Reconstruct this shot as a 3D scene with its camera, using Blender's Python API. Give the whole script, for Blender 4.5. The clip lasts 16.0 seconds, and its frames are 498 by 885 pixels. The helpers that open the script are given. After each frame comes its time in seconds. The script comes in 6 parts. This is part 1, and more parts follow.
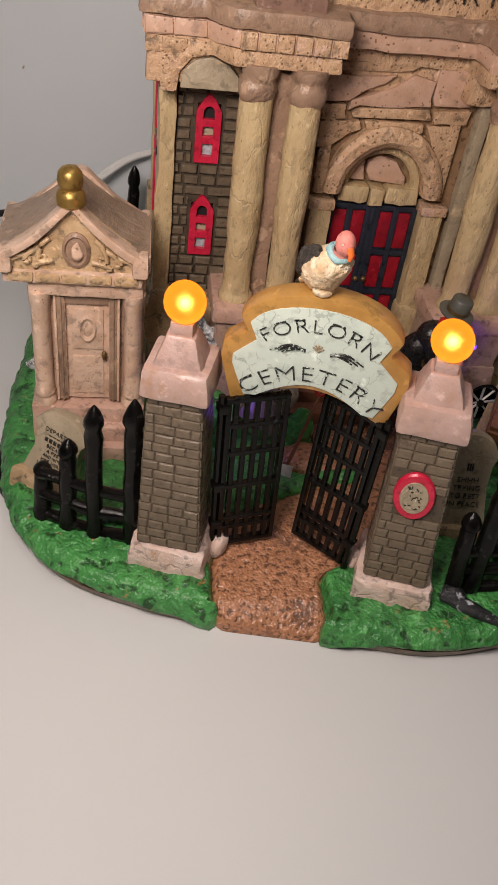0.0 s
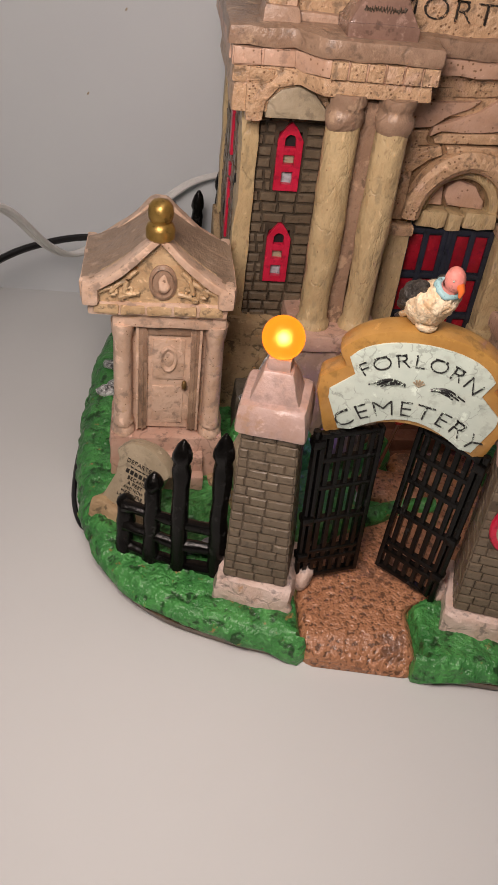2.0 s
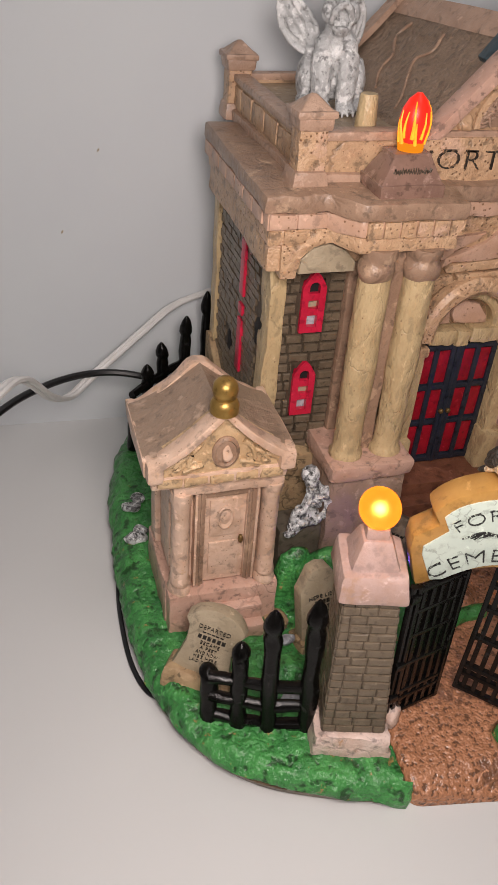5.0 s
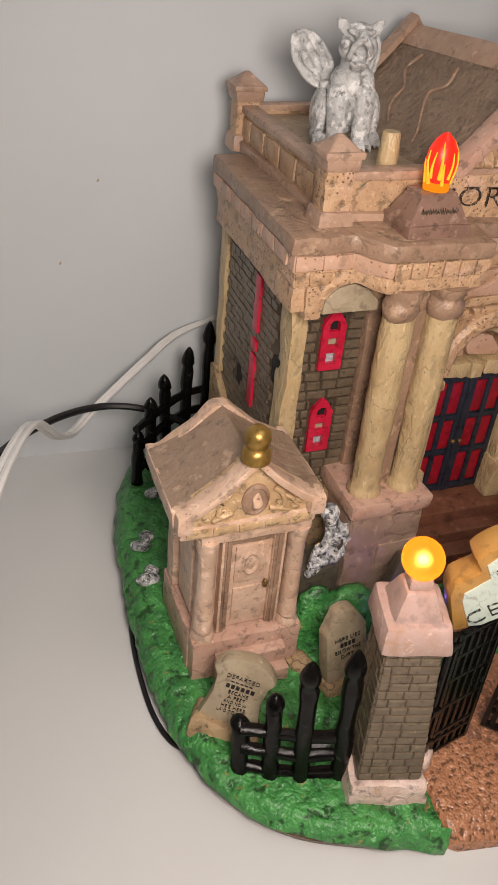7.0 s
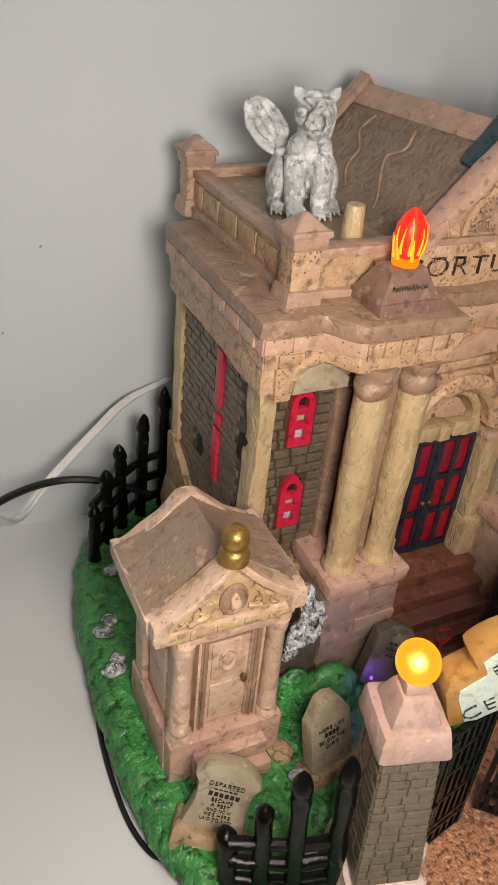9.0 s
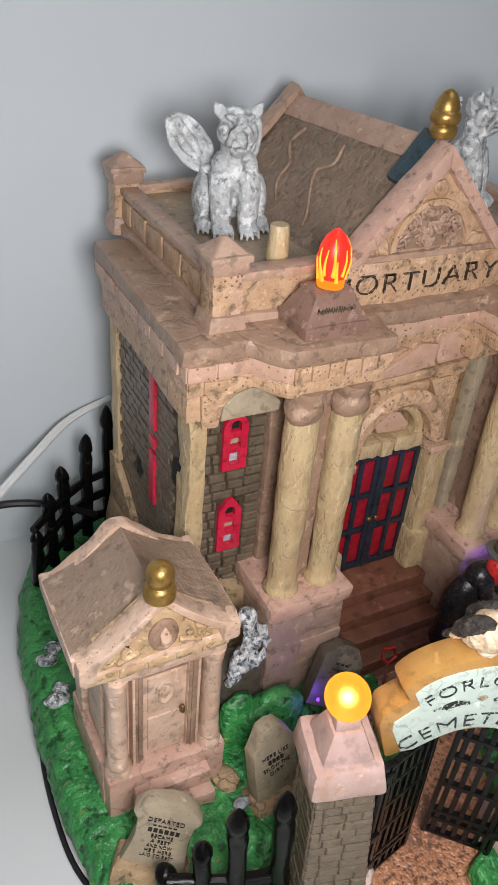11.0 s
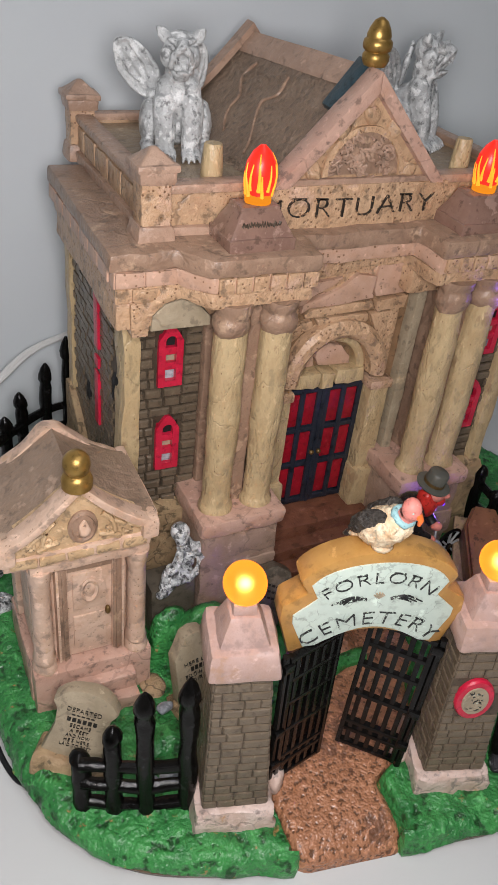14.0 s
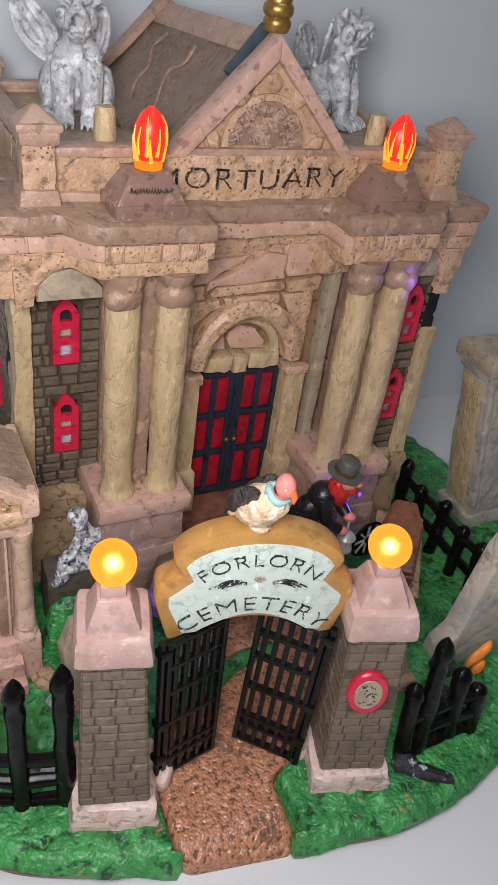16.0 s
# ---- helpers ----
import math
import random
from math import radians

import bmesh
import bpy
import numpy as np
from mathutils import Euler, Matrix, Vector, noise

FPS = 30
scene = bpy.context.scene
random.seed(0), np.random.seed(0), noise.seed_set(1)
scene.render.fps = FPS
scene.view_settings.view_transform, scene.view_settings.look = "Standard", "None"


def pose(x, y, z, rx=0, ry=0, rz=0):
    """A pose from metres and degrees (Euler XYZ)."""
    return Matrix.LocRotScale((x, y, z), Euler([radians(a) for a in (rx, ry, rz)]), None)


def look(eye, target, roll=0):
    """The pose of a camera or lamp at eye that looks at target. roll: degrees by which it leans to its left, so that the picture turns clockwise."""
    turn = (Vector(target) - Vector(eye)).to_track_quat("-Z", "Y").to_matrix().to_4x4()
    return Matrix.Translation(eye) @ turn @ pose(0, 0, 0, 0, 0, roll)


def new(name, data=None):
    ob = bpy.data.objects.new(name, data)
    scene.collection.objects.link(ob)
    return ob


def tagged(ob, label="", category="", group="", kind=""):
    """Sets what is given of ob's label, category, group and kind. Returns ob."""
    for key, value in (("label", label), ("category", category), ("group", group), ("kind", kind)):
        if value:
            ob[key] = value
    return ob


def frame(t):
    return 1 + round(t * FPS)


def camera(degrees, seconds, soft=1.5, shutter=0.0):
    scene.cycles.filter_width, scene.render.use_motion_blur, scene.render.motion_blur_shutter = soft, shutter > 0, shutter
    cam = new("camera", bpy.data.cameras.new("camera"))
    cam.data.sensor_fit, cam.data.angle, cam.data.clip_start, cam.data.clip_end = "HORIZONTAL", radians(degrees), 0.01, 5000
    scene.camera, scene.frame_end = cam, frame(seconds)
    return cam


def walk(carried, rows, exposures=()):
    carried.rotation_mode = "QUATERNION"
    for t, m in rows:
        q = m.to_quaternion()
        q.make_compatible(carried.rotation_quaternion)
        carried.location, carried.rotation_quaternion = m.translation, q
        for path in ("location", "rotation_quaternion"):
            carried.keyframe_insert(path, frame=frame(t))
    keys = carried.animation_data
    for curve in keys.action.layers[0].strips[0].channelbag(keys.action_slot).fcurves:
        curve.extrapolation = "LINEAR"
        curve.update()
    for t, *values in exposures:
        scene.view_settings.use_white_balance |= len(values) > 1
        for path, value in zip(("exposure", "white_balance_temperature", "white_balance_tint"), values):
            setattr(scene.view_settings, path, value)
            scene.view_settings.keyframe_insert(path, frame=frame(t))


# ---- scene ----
cam = camera(34.76, 16.0, soft=1.4)
PATH = [
    (0, (-0.05356, -0.17682, 0.21238), (-0.01033, 0.05283, 0.02425), 8.11),
    (0.5, (-0.05636, -0.17828, 0.21401), (-0.01447, 0.05165, 0.02593), 7.92),
    (1, (-0.06286, -0.17752, 0.21330), (-0.02397, 0.05300, 0.02529), 7.63),
    (1.5, (-0.06908, -0.17350, 0.21405), (-0.03200, 0.05756, 0.02635), 7.32),
    (2, (-0.07587, -0.16718, 0.21448), (-0.03942, 0.06483, 0.02782), 6.77),
    (2.5, (-0.08465, -0.15724, 0.21290), (-0.04111, 0.07467, 0.02763), 6.21),
    (3, (-0.08812, -0.14665, 0.21570), (-0.02520, 0.08363, 0.03401), 6.52),
    (3.5, (-0.10236, -0.13735, 0.21697), (-0.02879, 0.09324, 0.03973), 7.10),
    (4, (-0.11311, -0.13410, 0.22984), (-0.03900, 0.09778, 0.05452), 6.13),
    (4.5, (-0.12434, -0.13189, 0.23909), (-0.04850, 0.09959, 0.06398), 5.09),
    (6.8, (-0.14610, -0.11566, 0.24984), (-0.05840, 0.11219, 0.07551), 5.25),
    (7, (-0.14938, -0.11118, 0.25041), (-0.05709, 0.11549, 0.07690), 5.52),
    (7.5, (-0.15139, -0.10450, 0.25588), (-0.05463, 0.12119, 0.08354), 5.29),
    (8, (-0.15047, -0.09486, 0.25661), (-0.04805, 0.12986, 0.08628), 5.33),
    (8.5, (-0.15203, -0.08792, 0.25645), (-0.04298, 0.13462, 0.08740), 5.70),
    (8.7, (-0.15175, -0.08575, 0.25799), (-0.03966, 0.13624, 0.09017), 5.87),
    (10.8, (-0.13466, -0.07748, 0.26719), (-0.01346, 0.13889, 0.09841), 5.25),
    (11, (-0.13212, -0.07981, 0.26772), (-0.01155, 0.13650, 0.09841), 5.12),
    (11.5, (-0.12796, -0.08342, 0.26854), (-0.00707, 0.13226, 0.09864), 5.01),
    (12, (-0.12508, -0.08617, 0.26499), (-0.00365, 0.12921, 0.09508), 5.19),
    (12.5, (-0.12427, -0.09103, 0.26161), (-0.00280, 0.12390, 0.09114), 5.90),
    (13, (-0.12368, -0.10045, 0.25979), (-0.00437, 0.11567, 0.08934), 6.55),
    (13.5, (-0.12243, -0.10987, 0.25788), (-0.00628, 0.10722, 0.08649), 6.87),
    (14, (-0.11554, -0.11381, 0.25434), (-0.00037, 0.10381, 0.08295), 6.77),
    (14.5, (-0.10433, -0.11575, 0.25336), (0.01312, 0.10160, 0.08316), 6.88),
    (15, (-0.10016, -0.11820, 0.25493), (0.02036, 0.09918, 0.08694), 7.18),
    (15.5, (-0.09219, -0.11942, 0.24913), (0.03007, 0.09790, 0.08231), 7.72),
    (16, (-0.08644, -0.12278, 0.24313), (0.03481, 0.09461, 0.07565), 8.55),
]
EXPOSURES = [(0, 0.18, 6500, 18), (2.5, 0.12, 6600, 20), (4.5, 0.28, 6250, 18), (7, 0.37, 6550, 16), (7.5, 0.40, 6150, 15), (8, 0.44, 6150, 15.5), (8.5, 0.46, 6500, 13), (11, 0.56, 5650, 9.5), (12.5, 0.48, 5900, 9.5), (14.5, 0.35, 5700, 12.5), (16, 0.41, 5600, 14)]
walk(cam, [(t, look(eye, target, roll)) for t, eye, target, roll in PATH], EXPOSURES)

# ---------------------------------------------------------------- light
world = bpy.data.worlds.new("room_air")
world.use_nodes = True
world.node_tree.nodes["Background"].inputs[0].default_value = (0.9, 0.95, 1.0, 1)
world.node_tree.nodes["Background"].inputs[1].default_value = 0.025
scene.world = world


def lamp(name, kind, at, watts, colour, size=0.02, target=None):
    data = bpy.data.lights.new(name, kind)
    data.energy, data.color = watts, colour
    if kind == "AREA":
        data.size = size
    else:
        data.shadow_soft_size = size
    ob = new(name, data)
    ob.matrix_world = look(at, target) if target else Matrix.Translation(at)
    return ob


# the phone's own torch beside the lens, and an unseen fill lamp added above
lamp("phone_torch", "AREA", (-0.109, -0.115, 0.256), 0.72, (1.0, 0.895, 0.79), 0.085, (0.025, 0.08, 0.07))
lamp("ceiling_lamp", "AREA", (0.25, -0.35, 1.55), 2.7, (1.0, 0.93, 0.86), 0.6, (0.0, 0.1, 0.0))

# ---------------------------------------------------------------- helpers, in centimetres
CM = 0.01


def fit_house(v):
    """The house as first drawn, shifted and stretched to fit the camera's view."""
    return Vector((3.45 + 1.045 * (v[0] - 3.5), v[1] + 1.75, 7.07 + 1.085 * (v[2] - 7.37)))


def origin_of(ob):
    at = Vector((0, 0, 0))
    while ob:
        at = at + ob.location
        ob = ob.parent
    return at


def thing(name, at, label, category, group="", kind=""):
    ob = new(name)
    ob.empty_display_size = 0.005
    ob.location = Vector(at) * CM
    return tagged(ob, label, category, group, kind)


def mesh_of(name, bm, material, smooth=40):
    bmesh.ops.recalc_face_normals(bm, faces=bm.faces)
    me = bpy.data.meshes.new(name)
    bm.to_mesh(me)
    bm.free()
    for m in (material if isinstance(material, (list, tuple)) else [material]):
        me.materials.append(m)
    if smooth:
        me.shade_smooth()
        me.set_sharp_from_angle(angle=radians(smooth))
    return me


def part(name, bm, material, parent=None, label="", lean=False, smooth=40):
    """Links a bmesh, given in centimetres of the world, as one mesh object."""
    # house parts are moved and stretched to fit the camera's view
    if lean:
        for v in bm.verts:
            v.co = fit_house(v.co)
    at = origin_of(parent) if parent else Vector((0, 0, 0))
    lo = Vector([min(v.co[i] for v in bm.verts) for i in range(3)])
    hi = Vector([max(v.co[i] for v in bm.verts) for i in range(3)])
    mid = Vector(((lo.x + hi.x) / 2, (lo.y + hi.y) / 2, lo.z)) * CM
    for v in bm.verts:
        v.co = v.co * CM - mid
    ob = new(name, mesh_of(name, bm, material, smooth))
    ob.parent = parent
    ob.location = mid - at
    return tagged(ob, label)


def wobble(bm, amp, scale, seed=0.0):
    if amp:
        for v in bm.verts:
            p = v.co * scale + Vector((seed, seed * 1.7, seed * 0.3))
            v.co += noise.noise_vector(p) * amp
    return bm


def join(*bms):
    out = bms[0]
    for b in bms[1:]:
        me = bpy.data.meshes.new("tmp")
        b.to_mesh(me)
        b.free()
        out.from_mesh(me)
        bpy.data.meshes.remove(me)
    return out


def paint(bm, index):
    for f in bm.faces:
        f.material_index = index
    return bm


def move(bm, m):
    bm.transform(m)
    return bm


def turn(x, y, z, rz=0, rx=0, ry=0):
    return Matrix.Translation((x, y, z)) @ Euler([radians(a) for a in (rx, ry, rz)]).to_matrix().to_4x4()


def box(x0, x1, y0, y1, z0, z1, bev=0.06, step=0.0, amp=0.0, taper=(1, 1), seed=0.0):
    """A block with rounded edges; taper shrinks its top; step splits it so that amp can roughen it."""
    bm = bmesh.new()
    bmesh.ops.create_cube(bm, size=1)
    c = Vector(((x0 + x1) / 2, (y0 + y1) / 2, (z0 + z1) / 2))
    for v in bm.verts:
        k = taper if v.co.z > 0 else (1, 1)
        v.co = Vector((v.co.x * (x1 - x0) * k[0], v.co.y * (y1 - y0) * k[1], v.co.z * (z1 - z0))) + c
    if bev:
        bmesh.ops.bevel(bm, geom=bm.edges[:], offset=bev, segments=2, profile=0.6, affect="EDGES")
    if step:
        for _ in range(3):
            long = [e for e in bm.edges if e.calc_length() > step * 1.5]
            if not long:
                break
            bmesh.ops.subdivide_edges(bm, edges=long, cuts=1, use_grid_fill=True)
        wobble(bm, amp, 0.9 / max(step, 0.2), seed or x0 * 3.1 + z0)
    return bm


def prism(profile, y0, y1, bev=0.0, axis="y"):
    """A flat outline of (a, z) points drawn out along y (or along x)."""
    bm = bmesh.new()
    if axis == "y":
        lo = [bm.verts.new((a, y0, z)) for a, z in profile]
        hi = [bm.verts.new((a, y1, z)) for a, z in profile]
    elif axis == "x":
        lo = [bm.verts.new((y0, a, z)) for a, z in profile]
        hi = [bm.verts.new((y1, a, z)) for a, z in profile]
    else:
        lo = [bm.verts.new((a, z, y0)) for a, z in profile]
        hi = [bm.verts.new((a, z, y1)) for a, z in profile]
    n = len(profile)
    bm.faces.new(lo)
    bm.faces.new(hi[::-1])
    for i in range(n):
        bm.faces.new((lo[i], hi[i], hi[(i + 1) % n], lo[(i + 1) % n]))
    bmesh.ops.recalc_face_normals(bm, faces=bm.faces)
    if bev:
        bmesh.ops.bevel(bm, geom=[e for e in bm.edges if e.calc_face_angle(0) > 0.5], offset=bev, segments=2, profile=0.6, affect="EDGES")
    return bm


def lathe(profile, x=0, y=0, z=0, seg=24, square=False):
    """A turned shape from (radius, height) points."""
    bm = bmesh.new()
    rings = []
    for r, h in profile:
        ring = []
        for i in range(seg):
            a = 2 * math.pi * i / seg
            ring.append(bm.verts.new((x + r * math.cos(a), y + r * math.sin(a), z + h)))
        rings.append(ring)
    for lo, hi in zip(rings, rings[1:]):
        for i in range(seg):
            bm.faces.new((lo[i], lo[(i + 1) % seg], hi[(i + 1) % seg], hi[i]))
    bm.faces.new(rings[0][::-1])
    bm.faces.new(rings[-1])
    return bm


def ball(x, y, z, rx, ry=None, rz=None, rot=None, sub=2):
    bm = bmesh.new()
    bmesh.ops.create_icosphere(bm, subdivisions=sub, radius=1)
    m = Matrix.Diagonal((rx, ry or rx, rz or rx, 1))
    if rot:
        m = Euler([radians(a) for a in rot]).to_matrix().to_4x4() @ m
    bm.transform(Matrix.Translation((x, y, z)) @ m)
    return bm


def tube(points, r, seg=8, r1=None):
    """A round rod along points; r1 is the radius at its end."""
    bm = bmesh.new()
    pts = [Vector(p) for p in points]
    rings = []
    for i, p in enumerate(pts):
        d = (pts[min(i + 1, len(pts) - 1)] - pts[max(i - 1, 0)]).normalized()
        a = d.cross(Vector((0.31, 0.11, 0.94)) if abs(d.z) < 0.9 else Vector((1, 0.2, 0))).normalized()
        b = d.cross(a)
        k = r if r1 is None else r + (r1 - r) * i / (len(pts) - 1)
        rings.append([bm.verts.new(p + (a * math.cos(2 * math.pi * j / seg) + b * math.sin(2 * math.pi * j / seg)) * k) for j in range(seg)])
    for lo, hi in zip(rings, rings[1:]):
        for j in range(seg):
            bm.faces.new((lo[j], lo[(j + 1) % seg], hi[(j + 1) % seg], hi[j]))
    bm.faces.new(rings[0][::-1])
    bm.faces.new(rings[-1])
    return bm


def curve_points(ctrl, n=24):
    """A smooth line through the control points."""
    out = []
    c = [Vector(p) for p in ctrl]
    c = [c[0] * 2 - c[1]] + c + [c[-1] * 2 - c[-2]]
    for i in range(1, len(c) - 2):
        for k in range(n):
            t = k / n
            p0, p1, p2, p3 = c[i - 1:i + 3]
            out.append(0.5 * ((2 * p1) + (p2 - p0) * t + (2 * p0 - 5 * p1 + 4 * p2 - p3) * t * t + (3 * p1 - p0 - 3 * p2 + p3) * t ** 3))
    out.append(c[-2])
    return out


def letters(text, height, depth=0.06, spacing=1.0):
    """A bmesh of words in the plane x-z, standing at y = 0, with the left end at x = 0; and its width."""
    cu = bpy.data.curves.new("word", "FONT")
    cu.body, cu.size, cu.extrude, cu.space_character = text, height / 0.7, depth / 2, spacing
    cu.resolution_u, cu.offset = 3, -0.034 * height
    ob = bpy.data.objects.new("word", cu)
    me = bpy.data.meshes.new_from_object(ob)
    bm = bmesh.new()
    bm.from_mesh(me)
    bpy.data.objects.remove(ob)
    bpy.data.meshes.remove(me)
    bm.transform(Euler((math.pi / 2, 0, 0)).to_matrix().to_4x4())
    tall = max(v.co.z for v in bm.verts)
    feet = set()
    for e in bm.edges:
        a, b = e.verts[0].co, e.verts[1].co
        level = 0 if max(abs(a.z), abs(b.z)) < 0.03 * tall else (1 if min(a.z, b.z) > 0.93 * tall else None)
        if level is not None and abs(a.y - b.y) < 1e-4 and 0.1 * tall < abs(a.x - b.x) < 0.3 * tall:
            feet.add((round((a.x + b.x) / 2, 2), level))
    for x, level in sorted(feet):
        z = 0.035 * tall if level == 0 else tall - 0.035 * tall
        join(bm, box(x - 0.19 * tall, x + 0.19 * tall, -depth / 2, depth / 2, z - 0.045 * tall, z + 0.045 * tall, 0))
    xs = [v.co.x for v in bm.verts]
    for v in bm.verts:
        v.co.x -= min(xs)
    return bm, max(xs) - min(xs)


def islands(bm):
    """Splits a bmesh into its loose pieces, left to right."""
    left, out = set(bm.faces), []
    while left:
        seed = left.pop()
        got, todo = [seed], [seed]
        while todo:
            for e in todo.pop().edges:
                for f in e.link_faces:
                    if f in left:
                        left.remove(f)
                        got.append(f)
                        todo.append(f)
        piece, seen = bmesh.new(), {}
        for f in got:
            for v in f.verts:
                if v not in seen:
                    seen[v] = piece.verts.new(v.co)
            piece.faces.new([seen[v] for v in f.verts])
        out.append(piece)
    # the small serif bars go to the letter that they touch
    big = [b for b in out if len(b.verts) != 8 or min(v.co.x for v in b.verts) == max(v.co.x for v in b.verts)]
    for b in [b for b in out if b not in big]:
        c = sum((v.co for v in b.verts), Vector()) / 8
        join(min(big, key=lambda g: min((v.co - c).length for v in g.verts)), b)
    out = big
    return sorted(out, key=lambda b: min(v.co.x for v in b.verts))


# ---------------------------------------------------------------- materials
def material(name, base, second=None, rough=0.6, metal=0.0, grain=900.0, patch=120.0, bump=0.3, spots=None, spot_size=500.0, spot_limit=0.22,
             third=None, third_patch=60.0, third_limit=0.62, coat=0.0, cracks=0.0, crack_scale=90.0, dist=0.0004, relief=0.0, relief_detail=6.0, wash_shade=0.35, gloss=0.4, stretch=1.0):
    """A painted-resin look: two tones in patches, fine grain, optional pits, cracks and a third tone."""
    m = bpy.data.materials.new(name)
    m.use_nodes = True
    n, l = m.node_tree.nodes, m.node_tree.links
    p = n["Principled BSDF"]
    p.inputs["Roughness"].default_value = rough
    p.inputs["Metallic"].default_value = metal
    p.inputs["Specular IOR Level"].default_value = gloss
    p.inputs["Coat Weight"].default_value = coat
    p.inputs["Coat Roughness"].default_value = 0.25
    at = n.new("ShaderNodeNewGeometry").outputs["Position"]
    if stretch != 1.0:
        drawn = n.new("ShaderNodeVectorMath")
        drawn.operation = "MULTIPLY"
        drawn.inputs[1].default_value = (1.0, 1.0, stretch)
        l.new(at, drawn.inputs[0])
        at = drawn.outputs[0]

    def noisy(scale, detail=4.0, rough_=0.6):
        t = n.new("ShaderNodeTexNoise")
        t.inputs["Scale"].default_value, t.inputs["Detail"].default_value, t.inputs["Roughness"].default_value = scale, detail, rough_
        l.new(at, t.inputs["Vector"])
        return t.outputs["Fac"]

    def ramp(fac, a, b):
        r = n.new("ShaderNodeMapRange")
        r.interpolation_type = "SMOOTHSTEP"
        r.inputs["From Min"].default_value, r.inputs["From Max"].default_value = a, b
        l.new(fac, r.inputs["Value"])
        return r.outputs["Result"]

    def mix(fac, a, b):
        x = n.new("ShaderNodeMix")
        x.data_type = "RGBA"
        l.new(fac, x.inputs[0])
        for sock, v in ((x.inputs[6], a), (x.inputs[7], b)):
            if isinstance(v, tuple):
                sock.default_value = (*v, 1)
            else:
                l.new(v, sock)
        return x.outputs[2]

    second = second or tuple(c * 0.7 for c in base)
    col = mix(ramp(noisy(patch), 0.35, 0.68), base, second)
    fine = noisy(grain, 3.0, 0.7)
    col = mix(ramp(fine, 0.62, 0.8), col, tuple(c * 0.72 for c in base))
    if third:
        col = mix(ramp(noisy(third_patch, 5.0, 0.65), third_limit, third_limit + 0.08), col, third)
    height = fine
    if relief:
        rel = noisy(relief, relief_detail, 0.62)
        # antique paint in the hollows, deepened in colour to stand for crevice shade
        col = mix(ramp(rel, 0.46, 0.335), col, tuple(c * wash_shade * 0.93 for c in base))
        # raised relief lightened in colour, standing in for highlights
        col = mix(ramp(rel, 0.6, 0.72), col, tuple(min(1.0, c * 1.27 + 0.02) for c in base))
        both = n.new("ShaderNodeMath")
        both.operation = "MULTIPLY_ADD"
        both.inputs[1].default_value = 4.0
        l.new(rel, both.inputs[0])
        l.new(fine, both.inputs[2])
        height = both.outputs[0]
    if spots:
        v = n.new("ShaderNodeTexVoronoi")
        v.inputs["Scale"].default_value, v.inputs["Randomness"].default_value = spot_size, 1.0
        l.new(at, v.inputs["Vector"])
        pit = ramp(v.outputs["Distance"], spot_limit, spot_limit * 0.5)
        gate = n.new("ShaderNodeMath")
        gate.operation = "MULTIPLY"
        l.new(pit, gate.inputs[0])
        l.new(ramp(noisy(spot_size * 0.3, 2.0), 0.40, 0.50), gate.inputs[1])
        col = mix(gate.outputs[0], col, spots)
        dent = n.new("ShaderNodeMath")
        dent.operation = "SUBTRACT"
        l.new(height, dent.inputs[0])
        l.new(gate.outputs[0], dent.inputs[1])
        height = dent.outputs[0]
    if cracks:
        warp = n.new("ShaderNodeTexNoise")
        warp.inputs["Scale"].default_value, warp.inputs["Detail"].default_value = crack_scale * 1.6, 3.0
        l.new(at, warp.inputs["Vector"])
        bend = n.new("ShaderNodeVectorMath")
        bend.operation = "MULTIPLY_ADD"
        bend.inputs[1].default_value = (0.9 / crack_scale,) * 3
        l.new(warp.outputs["Color"], bend.inputs[0])
        l.new(at, bend.inputs[2])
        cell = n.new("ShaderNodeTexVoronoi")
        cell.feature = "DISTANCE_TO_EDGE"
        cell.inputs["Scale"].default_value = crack_scale * 0.75
        l.new(bend.outputs[0], cell.inputs["Vector"])
        broken = n.new("ShaderNodeMath")
        broken.operation = "MULTIPLY"
        l.new(ramp(cell.outputs["Distance"], 0.03, 0.006), broken.inputs[0])
        l.new(ramp(noisy(crack_scale * 1.3, 1.0), 0.42, 0.5), broken.inputs[1])
        line = broken.outputs[0]
        gate = n.new("ShaderNodeMath")
        gate.operation = "MULTIPLY"
        l.new(line, gate.inputs[0])
        gate.inputs[1].default_value = cracks
        col = mix(gate.outputs[0], col, tuple(c * 0.3 for c in base))
        sub = n.new("ShaderNodeMath")
        sub.operation = "SUBTRACT"
        l.new(height, sub.inputs[0])
        l.new(line, sub.inputs[1])
        height = sub.outputs[0]
    b = n.new("ShaderNodeBump")
    b.inputs["Strength"].default_value, b.inputs["Distance"].default_value = bump * 0.6, dist
    l.new(height, b.inputs["Height"])
    l.new(b.outputs["Normal"], p.inputs["Normal"])
    l.new(col, p.inputs["Base Color"])
    rr = n.new("ShaderNodeMapRange")
    rr.inputs["To Min"].default_value, rr.inputs["To Max"].default_value = rough * 0.7, min(1, rough * 1.15)
    l.new(noisy(patch * 2.2), rr.inputs["Value"])
    l.new(rr.outputs[0], p.inputs["Roughness"])
    return m


